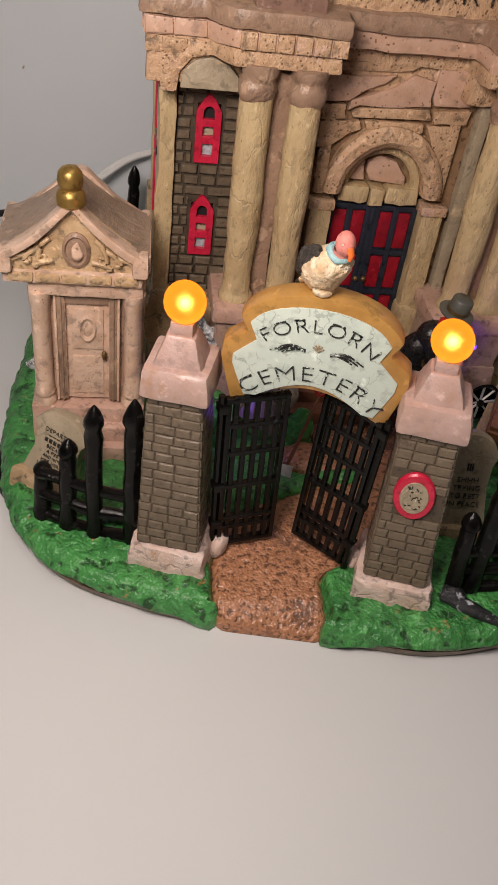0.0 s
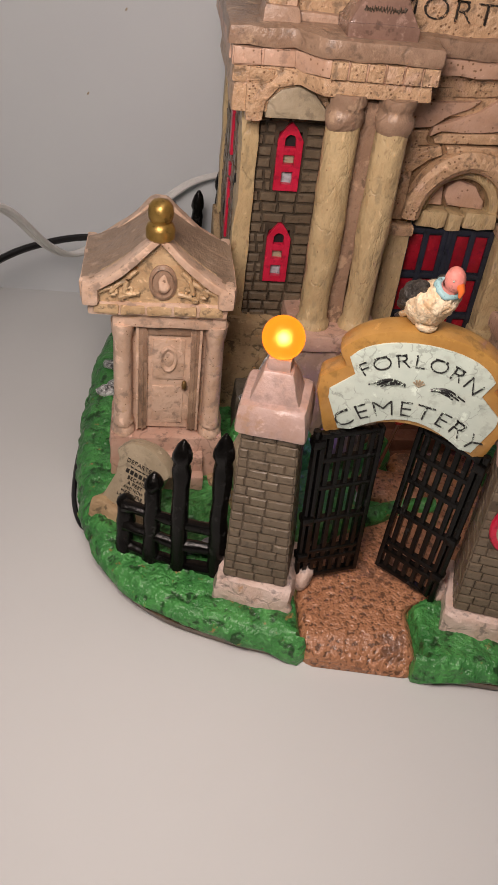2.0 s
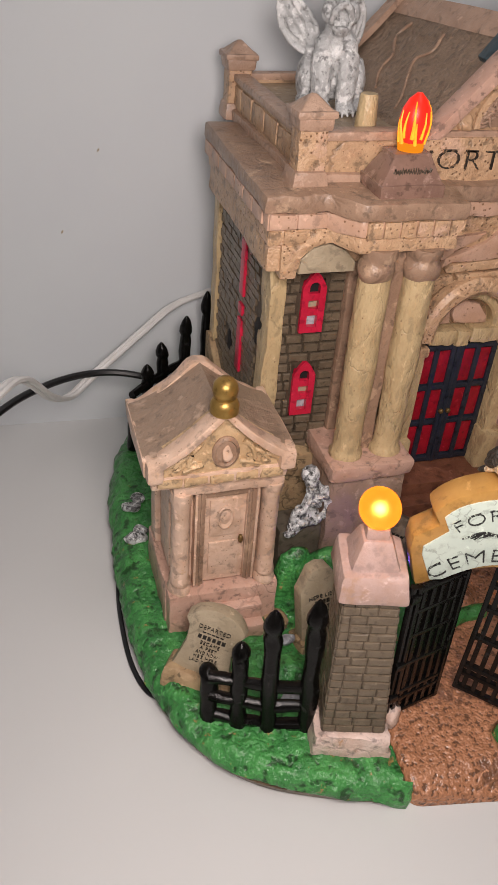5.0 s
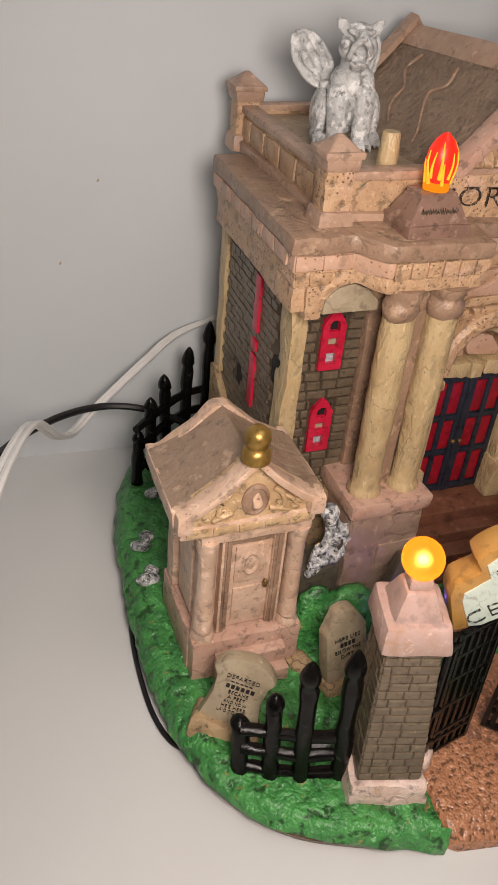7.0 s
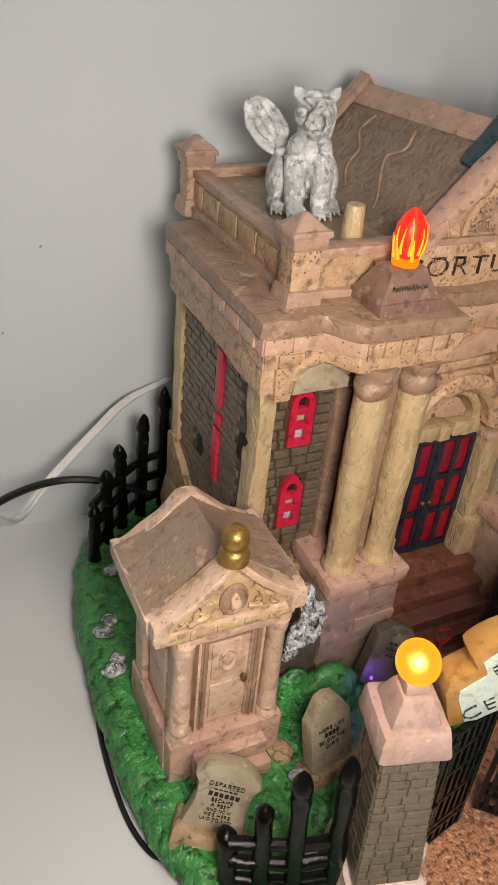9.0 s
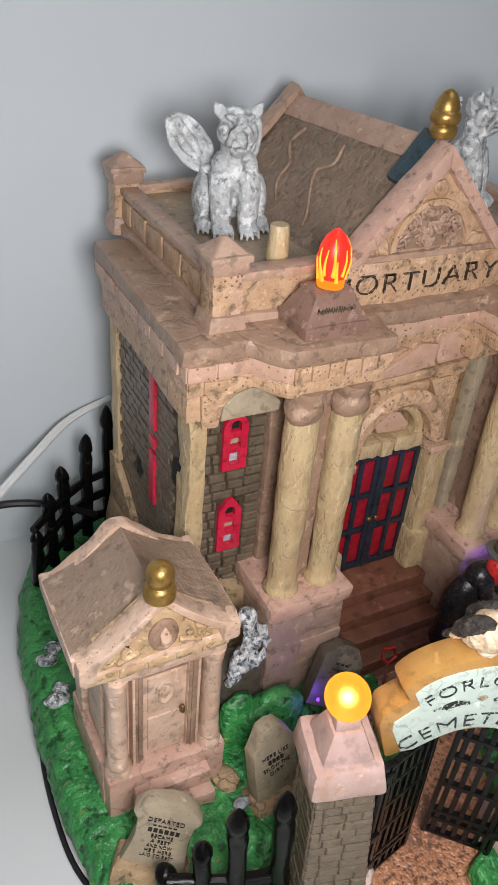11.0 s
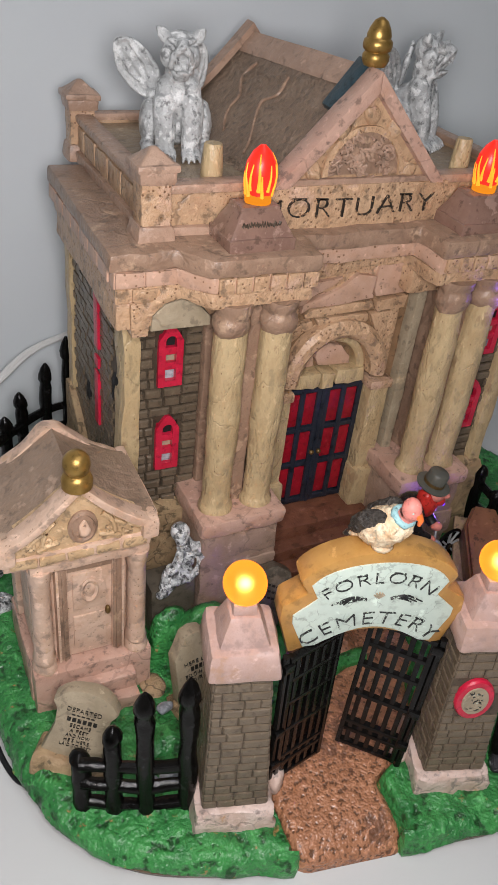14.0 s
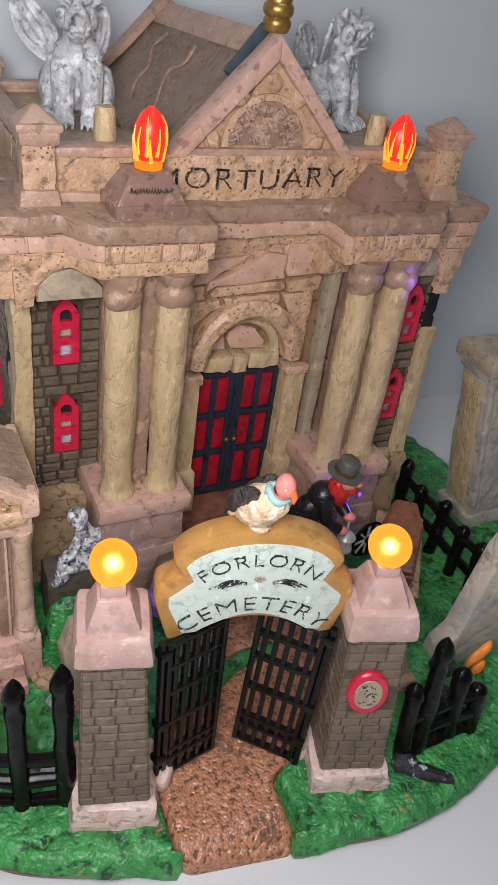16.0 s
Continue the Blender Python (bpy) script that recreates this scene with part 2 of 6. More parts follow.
def glowing(name, colour, strength, see_through=0.0):
    m = bpy.data.materials.new(name)
    m.use_nodes = True
    n, l = m.node_tree.nodes, m.node_tree.links
    n.remove(n["Principled BSDF"])
    e = n.new("ShaderNodeEmission")
    e.inputs[0].default_value, e.inputs[1].default_value = (*colour, 1), strength
    out = e.outputs[0]
    if see_through:
        t = n.new("ShaderNodeBsdfTransparent")
        mx = n.new("ShaderNodeMixShader")
        mx.inputs[0].default_value = see_through
        l.new(e.outputs[0], mx.inputs[1])
        l.new(t.outputs[0], mx.inputs[2])
        out = mx.outputs[0]
    l.new(out, n["Material Output"].inputs[0])
    return m


M_TABLE = material("white_lacquer_table", (0.605, 0.615, 0.605), (0.585, 0.595, 0.585), 0.38, grain=2500, patch=6, bump=0.01)
M_WALL = material("matt_wall_paint", (0.655, 0.695, 0.71), (0.63, 0.665, 0.69), 0.75, grain=2500, patch=9, bump=0.03)
PIT = (0.21, 0.115, 0.058)
# groove colour put on whole surfaces so gaps between stones read dark and deep
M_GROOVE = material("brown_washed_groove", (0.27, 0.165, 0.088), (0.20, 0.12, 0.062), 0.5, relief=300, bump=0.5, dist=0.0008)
M_TAN = material("tan_resin_stone", (0.55, 0.365, 0.22), (0.47, 0.295, 0.17), 0.42, spots=PIT, spot_size=600, spot_limit=0.28, third=(0.56, 0.37, 0.255), third_limit=0.57, relief=260, relief_detail=4.0, wash_shade=0.52, bump=0.9, dist=0.0008, coat=0.15)
M_TANC = material("tan_carved_stone", (0.50, 0.335, 0.20), (0.42, 0.265, 0.155), 0.44, spots=PIT, spot_size=620, spot_limit=0.18, third=(0.50, 0.325, 0.235), relief=200, relief_detail=4.0, wash_shade=0.5, cracks=0.5, crack_scale=60, bump=0.6, dist=0.0009, coat=0.12)
M_PINK = material("pinkish_resin_stone", (0.53, 0.345, 0.265), (0.47, 0.29, 0.215), 0.44, third=(0.48, 0.29, 0.20), third_limit=0.66, cracks=0.3, crack_scale=60, relief=260, wash_shade=0.5, bump=0.5, dist=0.0007, coat=0.12)
M_COPING = material("pinkish_brown_coping", (0.44, 0.295, 0.21), (0.36, 0.235, 0.165), 0.42, third=(0.50, 0.345, 0.25), third_patch=110, relief=230, relief_detail=4.0, wash_shade=0.66, bump=0.5, dist=0.0008, coat=0.15)
M_CAP = material("pale_pink_cap_stone", (0.46, 0.325, 0.285), (0.41, 0.27, 0.215), 0.38, third=(0.40, 0.245, 0.165), third_limit=0.58, relief=170, relief_detail=4.0, wash_shade=0.8, bump=0.4, dist=0.0008, coat=0.2)
M_PALE = material("pale_pink_footing", (0.66, 0.52, 0.455), (0.57, 0.41, 0.33), 0.4, third=(0.46, 0.25, 0.11), third_limit=0.63, cracks=0.35, crack_scale=80, relief=260, wash_shade=0.5, bump=0.6, dist=0.001, coat=0.2)
M_PLINTH = material("polished_brown_plinth", (0.26, 0.157, 0.118), (0.19, 0.112, 0.084), 0.24, third=(0.33, 0.215, 0.17), third_patch=120, third_limit=0.57, relief=240, relief_detail=3.0, wash_shade=0.6, bump=0.4, coat=0.6)
M_ROSE = material("rose_resin_plaster", (0.56, 0.365, 0.265), (0.49, 0.305, 0.205), 0.42, spots=PIT, spot_size=520, spot_limit=0.25, third=(0.54, 0.36, 0.215), relief=200, wash_shade=0.7, bump=0.4, dist=0.0006, coat=0.15)
M_CREAM = material("cream_column_stone", (0.53, 0.405, 0.225), (0.45, 0.325, 0.172), 0.42, third=(0.38, 0.265, 0.145), third_patch=150, third_limit=0.59, spots=(0.24, 0.145, 0.07), spot_size=600, spot_limit=0.14, cracks=0.12, crack_scale=110, relief=330, relief_detail=3.0, wash_shade=0.78, bump=0.65, dist=0.0008, stretch=0.5, coat=0.1)
M_BROWN = material("brown_grey_stone", (0.34, 0.225, 0.152), (0.27, 0.172, 0.115), 0.42, third=(0.46, 0.315, 0.21), third_patch=110, third_limit=0.57, cracks=0.2, crack_scale=40, relief=230, relief_detail=4.0, wash_shade=0.6, bump=0.5, dist=0.0008, coat=0.15)
M_ROOF = material("grey_brown_roof", (0.25, 0.18, 0.125), (0.20, 0.14, 0.095), 0.46, grain=700, third=(0.31, 0.225, 0.158), third_patch=140, relief=420, relief_detail=3.0, wash_shade=0.6, bump=0.75, dist=0.0009)
M_FLATROOF = material("olive_tan_roof_slab", (0.335, 0.255, 0.165), (0.28, 0.205, 0.13), 0.44, third=(0.24, 0.165, 0.105), third_patch=110, relief=260, relief_detail=3.0, wash_shade=0.65, bump=0.5, dist=0.0008, coat=0.1)
M_BRICK = material("grey_brown_brick", (0.155, 0.118, 0.078), (0.118, 0.088, 0.058), 0.4, third=(0.185, 0.145, 0.10), relief=500, wash_shade=0.6, bump=0.4, coat=0.12)
M_JOINT = material("brick_joint", (0.092, 0.068, 0.045), (0.07, 0.052, 0.035), 0.6, relief=500)
M_CRYPT = material("crypt_beige_stone", (0.64, 0.46, 0.345), (0.54, 0.36, 0.25), 0.42, third=(0.56, 0.37, 0.225), third_patch=90, third_limit=0.58, spots=(0.24, 0.145, 0.08), spot_size=520, spot_limit=0.16, relief=200, relief_detail=3.5, wash_shade=0.62, bump=0.45, dist=0.0009, coat=0.15)
M_CRYPTROOF = material("tan_brown_crypt_roof", (0.31, 0.222, 0.158), (0.25, 0.175, 0.12), 0.44, grain=700, third=(0.40, 0.285, 0.205), third_patch=120, third_limit=0.58, spots=(0.17, 0.105, 0.065), spot_size=420, spot_limit=0.16, relief=240, relief_detail=4.0, wash_shade=0.65, bump=0.6, dist=0.0009, coat=0.1)
M_MAUVE = material("mauve_brown_stone", (0.40, 0.28, 0.212), (0.33, 0.225, 0.165), 0.42, third=(0.46, 0.31, 0.215), third_patch=110, third_limit=0.57, cracks=0.4, crack_scale=60, relief=220, relief_detail=4.0, wash_shade=0.62, bump=0.5, dist=0.0008, coat=0.15)
M_CRYPTY = material("crypt_carving", (0.57, 0.405, 0.235), (0.45, 0.30, 0.16), 0.45, relief=300, relief_detail=3.0, wash_shade=0.5, bump=0.6, dist=0.0008, coat=0.1)
M_ROCK = material("rough_rock", (0.42, 0.30, 0.165), (0.33, 0.22, 0.12), 0.55, cracks=0.8, crack_scale=85, third=(0.48, 0.33, 0.2), relief=260, wash_shade=0.4, bump=0.8, dist=0.001)
M_GRASS = material("painted_green_turf", (0.066, 0.285, 0.07), (0.03, 0.16, 0.04), 0.37, third=(0.32, 0.20, 0.07), third_patch=190, third_limit=0.62, grain=500, patch=90, relief=230, relief_detail=2.5, wash_shade=0.24, bump=1.0, coat=0.14, dist=0.0012)
M_OCHREDIRT = material("ochre_bare_earth", (0.40, 0.23, 0.10), (0.14, 0.20, 0.06), 0.5, relief=300, bump=0.6, dist=0.001)
M_EARTH = material("brown_base_rim", (0.17, 0.12, 0.075), (0.13, 0.09, 0.055), 0.5, relief=300)
M_PATH = material("terracotta_dirt", (0.41, 0.192, 0.10), (0.33, 0.15, 0.075), 0.34, grain=380, patch=150, third=(0.19, 0.092, 0.055), third_patch=42, third_limit=0.56, relief=560, relief_detail=1.0, wash_shade=0.36, bump=0.7, coat=0.25, dist=0.0010)
M_IRON = material("black_painted_iron", (0.004, 0.0037, 0.0034), (0.006, 0.0055, 0.005), 0.2, relief=260, bump=0.35, gloss=0.2)
M_GOLD = material("gold_paint", (0.42, 0.265, 0.075), (0.32, 0.195, 0.05), 0.4, metal=0.75, grain=1200, patch=250, relief=350, wash_shade=0.6, bump=0.15)
M_BRASS = material("dull_brass", (0.20, 0.125, 0.045), (0.12, 0.075, 0.03), 0.45, metal=0.6)
M_SILVER = material("silver_grey_stone", (0.60, 0.615, 0.61), (0.42, 0.43, 0.43), 0.34, patch=170, third=(0.80, 0.81, 0.80), third_patch=190, third_limit=0.53, relief=380, relief_detail=4.0, wash_shade=0.42, bump=0.9, dist=0.0009, coat=0.15)
M_BONE = material("silver_bone", (0.60, 0.62, 0.62), (0.03, 0.03, 0.032), 0.35, patch=420, third=(0.80, 0.81, 0.81), third_patch=330, third_limit=0.5, relief=500, wash_shade=0.06, bump=1.0, dist=0.001, coat=0.1)
M_RED = material("glossy_red_paint", (0.58, 0.017, 0.055), (0.48, 0.011, 0.038), 0.35, coat=0.2, relief=400, wash_shade=0.6, bump=0.3)
M_DOORRED = material("dark_red_panel", (0.32, 0.007, 0.018), (0.22, 0.005, 0.012), 0.4, coat=0.1, relief=400, wash_shade=0.6)
M_NAVY = material("navy_black_paint", (0.015, 0.019, 0.029), (0.022, 0.026, 0.038), 0.42, coat=0.1, relief=300, bump=0.4)
M_WOOD = material("brown_step_wood", (0.19, 0.078, 0.043), (0.13, 0.05, 0.028), 0.38, third=(0.27, 0.12, 0.068), coat=0.2, grain=500, relief=180, wash_shade=0.5, bump=0.5, dist=0.0008)
M_OCHRE = material("ochre_resin_frame", (0.43, 0.235, 0.062), (0.35, 0.18, 0.045), 0.34, third=(0.52, 0.33, 0.15), coat=0.3, bump=0.2, relief=200, wash_shade=0.7)
M_MINT = material("pale_mint_paint", (0.55, 0.63, 0.55), (0.50, 0.585, 0.515), 0.38, coat=0.2, cracks=0.45, crack_scale=170, bump=0.2, relief=200, wash_shade=0.85)
M_SADDLE = material("slate_blue_paint", (0.018, 0.042, 0.055), (0.028, 0.055, 0.07), 0.4, coat=0.15, relief=260, bump=0.5)
M_BAYJOINT = material("dark_washed_joint", (0.068, 0.05, 0.032), (0.052, 0.038, 0.024), 0.6, relief=500)
M_INK = material("worn_black_paint", (0.012, 0.012, 0.012), (0.02, 0.02, 0.02), 0.45, third=(0.50, 0.58, 0.50), third_patch=900, third_limit=0.54)
M_NAMEINK = material("worn_dark_letter_paint", (0.016, 0.014, 0.012), (0.03, 0.025, 0.02), 0.45, third=(0.48, 0.31, 0.18), third_patch=900, third_limit=0.55)
M_GRAVEINK = material("black_inscription_paint", (0.014, 0.012, 0.010), (0.02, 0.018, 0.015), 0.5, third=(0.22, 0.18, 0.12), third_patch=1200, third_limit=0.6)
M_GRAVE = material("grey_green_gravestone", (0.41, 0.34, 0.235), (0.31, 0.255, 0.17), 0.46, third=(0.50, 0.385, 0.245), cracks=0.25, crack_scale=60, relief=240, wash_shade=0.65, bump=0.5, dist=0.0007)
M_SLATE = material("slate_grey_gravestone", (0.115, 0.098, 0.072), (0.088, 0.075, 0.055), 0.46, third=(0.23, 0.19, 0.14), coat=0.1, relief=300, wash_shade=0.5, bump=0.5)
M_MONUMENT = material("streaked_grey_monument", (0.50, 0.44, 0.34), (0.27, 0.275, 0.26), 0.48, patch=60, third=(0.48, 0.37, 0.22), third_limit=0.58, cracks=0.25, crack_scale=30, relief=180, wash_shade=0.55, bump=0.5, dist=0.001)
M_WHITEWIRE = material("white_cable_sheath", (0.72, 0.72, 0.70), (0.66, 0.66, 0.64), 0.4, bump=0.02)
M_BLACKWIRE = material("black_cable_sheath", (0.010, 0.010, 0.011), None, 0.4, bump=0.02)
M_FLESH = material("pink_skin_paint", (0.66, 0.24, 0.20), (0.60, 0.19, 0.15), 0.6, relief=500, wash_shade=0.7)
M_FEATHER = material("cream_feathers", (0.82, 0.70, 0.50), (0.74, 0.50, 0.28), 0.5, patch=300, grain=2500, relief=900, wash_shade=0.78, bump=0.8, dist=0.001)
M_WING = material("dark_feathers", (0.030, 0.026, 0.022), (0.075, 0.065, 0.055), 0.45, patch=500, relief=700, bump=1.0, dist=0.0014)
M_AQUA = material("aqua_ruff_paint", (0.30, 0.50, 0.52), None, 0.45, relief=700)
M_BEAK = material("orange_paint", (0.75, 0.16, 0.03), None, 0.4, coat=0.1)
M_COAT = material("black_coat_paint", (0.010, 0.0095, 0.010), (0.018, 0.016, 0.018), 0.3, coat=0.2, relief=400, bump=0.4)
M_HAT = material("grey_felt_paint", (0.095, 0.095, 0.08), (0.075, 0.075, 0.062), 0.4, coat=0.1)
M_SCARF = material("scarlet_paint", (0.55, 0.03, 0.02), None, 0.4, coat=0.1, relief=600)
M_BLUE = material("dark_blue_paint", (0.03, 0.05, 0.16), None, 0.4, coat=0.1)
M_COFFIN = material("reddish_brown_coffin", (0.21, 0.088, 0.042), (0.16, 0.064, 0.03), 0.36, coat=0.2, relief=260)
M_STEEL = material("silver_paint", (0.55, 0.56, 0.56), None, 0.35, metal=0.3)
M_ORANGE = material("orange_glow_paint", (0.85, 0.28, 0.03), (0.7, 0.2, 0.02), 0.45)
# near-black in place of the shade inside holes, breaks and window openings
M_DARK = material("hollow_shade_black", (0.010, 0.009, 0.009), None, 0.8)
M_WHITE = material("white_drift", (0.44, 0.46, 0.50), (0.18, 0.19, 0.21), 0.5, patch=300, relief=400)
M_BRANCH = material("black_white_branch", (0.016, 0.016, 0.018), (0.03, 0.03, 0.034), 0.35, third=(0.55, 0.57, 0.6), third_patch=200, third_limit=0.56, relief=300, bump=0.8, dist=0.001)


def frosted(name, colour, rough, glow):
    m = bpy.data.materials.new(name)
    m.use_nodes = True
    p = m.node_tree.nodes["Principled BSDF"]
    p.inputs["Base Color"].default_value = (*colour, 1)
    p.inputs["Transmission Weight"].default_value = 1.0
    p.inputs["Roughness"].default_value = rough
    p.inputs["IOR"].default_value = 1.25
    p.inputs["Emission Color"].default_value = (1.0, 0.31, 0.014, 1)
    p.inputs["Emission Strength"].default_value = glow
    return m


M_GLOBE = frosted("frosted_amber_glass", (1.0, 0.42, 0.035), 0.85, 0.62)
M_FILAMENT = glowing("bright_filament", (1.0, 0.84, 0.46), 9.0)
M_PURPLE = glowing("violet_led", (0.10, 0.02, 1.0), 4.5)


def lit_glass(name, colour, strength):
    m = material(name, colour, tuple(c * 0.6 for c in colour), 0.42, grain=900, patch=300, bump=0.1, coat=0.2)
    p = m.node_tree.nodes["Principled BSDF"]
    p.inputs["Emission Color"].default_value = (*colour, 1)
    p.inputs["Emission Strength"].default_value = strength
    return m


M_FLAME = lit_glass("red_flame_glass", (0.90, 0.022, 0.008), 0.55)
M_STREAK = lit_glass("yellow_flame_streak", (1.0, 0.33, 0.015), 0.8)
M_FLAMEBASE = glowing("amber_bulb_foot", (1.0, 0.30, 0.01), 0.75)

# ---------------------------------------------------------------- the room
TABLE = -0.4


def plain(name, dims, mat, label, category):
    return tagged(part(name, box(*dims, bev=0), mat, None, "", smooth=0), label, category, "", "structure")


table = plain("table_top", (-90, 90, -60, 36, TABLE - 3, TABLE), M_TABLE, "smooth off-white table top against the wall", "table")
for lx in (-84, 78):
    for ly in (-56, 8):
        part("leg", box(lx, lx + 6, ly, ly + 6, -78.15, TABLE - 2.98, 0.4), M_TABLE, table)
back = move(box(-190, 190, 0, 10, TABLE, 175, bev=0), turn(-12, 23.4, 0, -3))
north = tagged(part("wall_north", back, M_WALL, None, smooth=0), "plain light grey painted wall behind the table", "wall", "", "structure")
for x, z in ((-9.1, 13.9), (-10.9, 10.2)):
    part("scuff", wobble(ball(x, 23.4 - 0.0524 * (x + 12) - 0.01, z, 0.045, 0.012, 0.09, (0, 25, 0)), 0.02, 8), M_GRAVE, north, "tiny grey scuff")
plain("wall_south", (-160, 160, -232, -220, -78, 175), M_WALL, "plain light grey painted wall", "wall")
plain("wall_west", (-172, -160.2, -232, 60, -78, 175), M_WALL, "plain light grey painted wall", "wall")
plain("wall_east", (160.2, 172, -232, 60, -78, 175), M_WALL, "plain light grey painted wall", "wall")
plain("floor", (-172, 172, -232, 60, -86, -78.2), M_WALL, "plain floor of the room", "floor")
plain("ceiling", (-172, 172, -232, 60, 175.2, 183), M_WALL, "plain white ceiling", "ceiling")

# ---------------------------------------------------------------- the resin base
RIM = [(-10.5, 12), (-10.62, 9.4), (-10.5, 6.6), (-10.05, 4.2), (-9.1, 2.1), (-7.6, 0.55), (-5.7, -0.4), (-3.4, -1.15), (0.6, -1.98), (2.2, -2.3),
       (4.0, -2.65), (5.4, -2.68), (6.7, -2.5), (8.1, -2.15), (9.6, -1.55), (12.6, 0.2), (15.5, 2.6), (17.3, 5.6), (18.1, 9), (18.0, 14), (16.6, 19),
       (13, 21.0), (4, 21.6), (-5.5, 21.6), (-8.4, 20.3), (-9.65, 17.8), (-10.25, 15.2)]


def land(x, y):
    """Height of the turf over the table."""
    z = 0.8 + 0.035 * max(-0.5, min(y, 14))
    z += 0.12 * noise.noise(Vector((x * 0.45, y * 0.45, 2.0))) + 0.05 * noise.noise(Vector((x * 1.7, y * 1.7, 7.0)))
    return z


def along(y, table):
    """A value read off a short table of (y, value), eased between its rows."""
    for (a, va), (b, vb) in zip(table, table[1:]):
        if y <= b:
            t = max(0.0, min(1.0, (y - a) / (b - a)))
            return va + (vb - va) * t * t * (3 - 2 * t)
    return table[-1][1]


PATH_LEFT = ((-3, -2.6), (2.4, -2.6), (3.6, -0.9), (4.6, 1.6), (9, 2.2))
PATH_RIGHT = ((-3, 1.35), (0.2, 1.2), (1.2, 3.0), (3.0, 4.2), (5.0, 5.6), (9, 6.2))


def path_middle(y):
    return (along(y, PATH_LEFT) + along(y, PATH_RIGHT)) / 2


def path_half(y):
    return (along(y, PATH_RIGHT) - along(y, PATH_LEFT)) / 2


def on_path(x, y, margin=0.0):
    return abs(x - path_middle(y)) < path_half(y) + margin and y < 3


def turf():
    rim = curve_points([(x, y, 0) for x, y in RIM] + [(RIM[0][0], RIM[0][1], 0)], 22)[:-1]
    c = Vector((3.6, 9.5, 0))
    bm = bmesh.new()
    rings = []
    shares = [k / 14 * 0.5 for k in range(1, 15)] + [0.5 + k / 78 * 0.455 for k in range(1, 79)]
    for s, drop in [(k, None) for k in shares] + [(0.964, 0.03), (0.973, 0.1), (0.981, 0.2), (0.988, 0.32), (0.994, 0.46), (0.997, 0.6), (0.992, 0.7)]:
        ring = []
        for p in rim:
            q = c + (p - c) * s
            e = c + (p - c) * 0.955
            if drop is None:
                z = land(q.x, q.y)
                sunk = path_half(q.y) - abs(q.x - path_middle(q.y))
                if sunk > -0.15 and q.y < 8.5:
                    z -= 0.9 * min(1, (sunk + 0.15) / 0.3)
            else:
                z = land(e.x, e.y)
                near = max(0.0, min(1.0, (abs(e.x - path_middle(e.y)) - path_half(e.y)) / 2.2)) if e.y < 3 else 1.0
                low = TABLE + 0.06 + near * 0.54 + near * 0.22 * noise.noise(Vector((e.x * 0.35, e.y * 0.35, 4.0)))
                if on_path(e.x, e.y, -0.25):
                    q = c + (p - c) * min(s, 0.962)
                    z -= 0.9
                    low = TABLE + 0.02
                z = low + max(0.02, z - low) * (1 - drop / 0.7)
            m = Vector((q.x, q.y, z))
            lump = 0.095 * noise.noise(m * 2.3) + 0.085 * abs(noise.noise(m * 4.6)) - 0.02
            out = (q - c).normalized() * (noise.noise(Vector((p.x * 0.9, p.y * 0.9, 5.0))) * 0.1 * s + (lump if drop and drop < 0.7 else 0))
            ring.append(bm.verts.new((q.x + out.x, q.y + out.y, z + lump)))
        rings.append(ring)
    mid = bm.verts.new((c.x, c.y, land(c.x, c.y)))
    n = len(rim)
    for i in range(n):
        bm.faces.new((mid, rings[0][i], rings[0][(i + 1) % n]))
    for lo, hi in zip(rings, rings[1:]):
        for i in range(n):
            bm.faces.new((lo[i], hi[i], hi[(i + 1) % n], lo[(i + 1) % n]))
    return bm


tagged(part("ground", turf(), M_GRASS, None, smooth=60), "glossy green painted turf of a resin village base", "ground", "", "structure")


def rim_band():
    rim = curve_points([(x, y, 0) for x, y in RIM] + [(RIM[0][0], RIM[0][1], 0)], 10)[:-1]
    c = Vector((3.6, 9.5, 0))
    bm = bmesh.new()
    rows = []
    for s, z in ((0.95, TABLE + 0.003), (0.972, TABLE + 0.003), (0.98, TABLE + 0.14), (0.99, TABLE + 0.5), (0.955, TABLE + 0.56)):
        rows.append([bm.verts.new((c.x + (p.x - c.x) * k, c.y + (p.y - c.y) * k, z if k == s else min(z, TABLE + 0.05))) for p in rim for k in ((s * 0.93 if on_path(p.x, p.y, 0.2) else s),)])
    for lo, hi in zip(rows, rows[1:]):
        for i in range(len(rim)):
            bm.faces.new((lo[i], lo[(i + 1) % len(rim)], hi[(i + 1) % len(rim)], hi[i]))
    return bm


tagged(part("base_rim", rim_band(), M_EARTH), "brown underside edge of the resin base on the table", "rim", "", "structure")


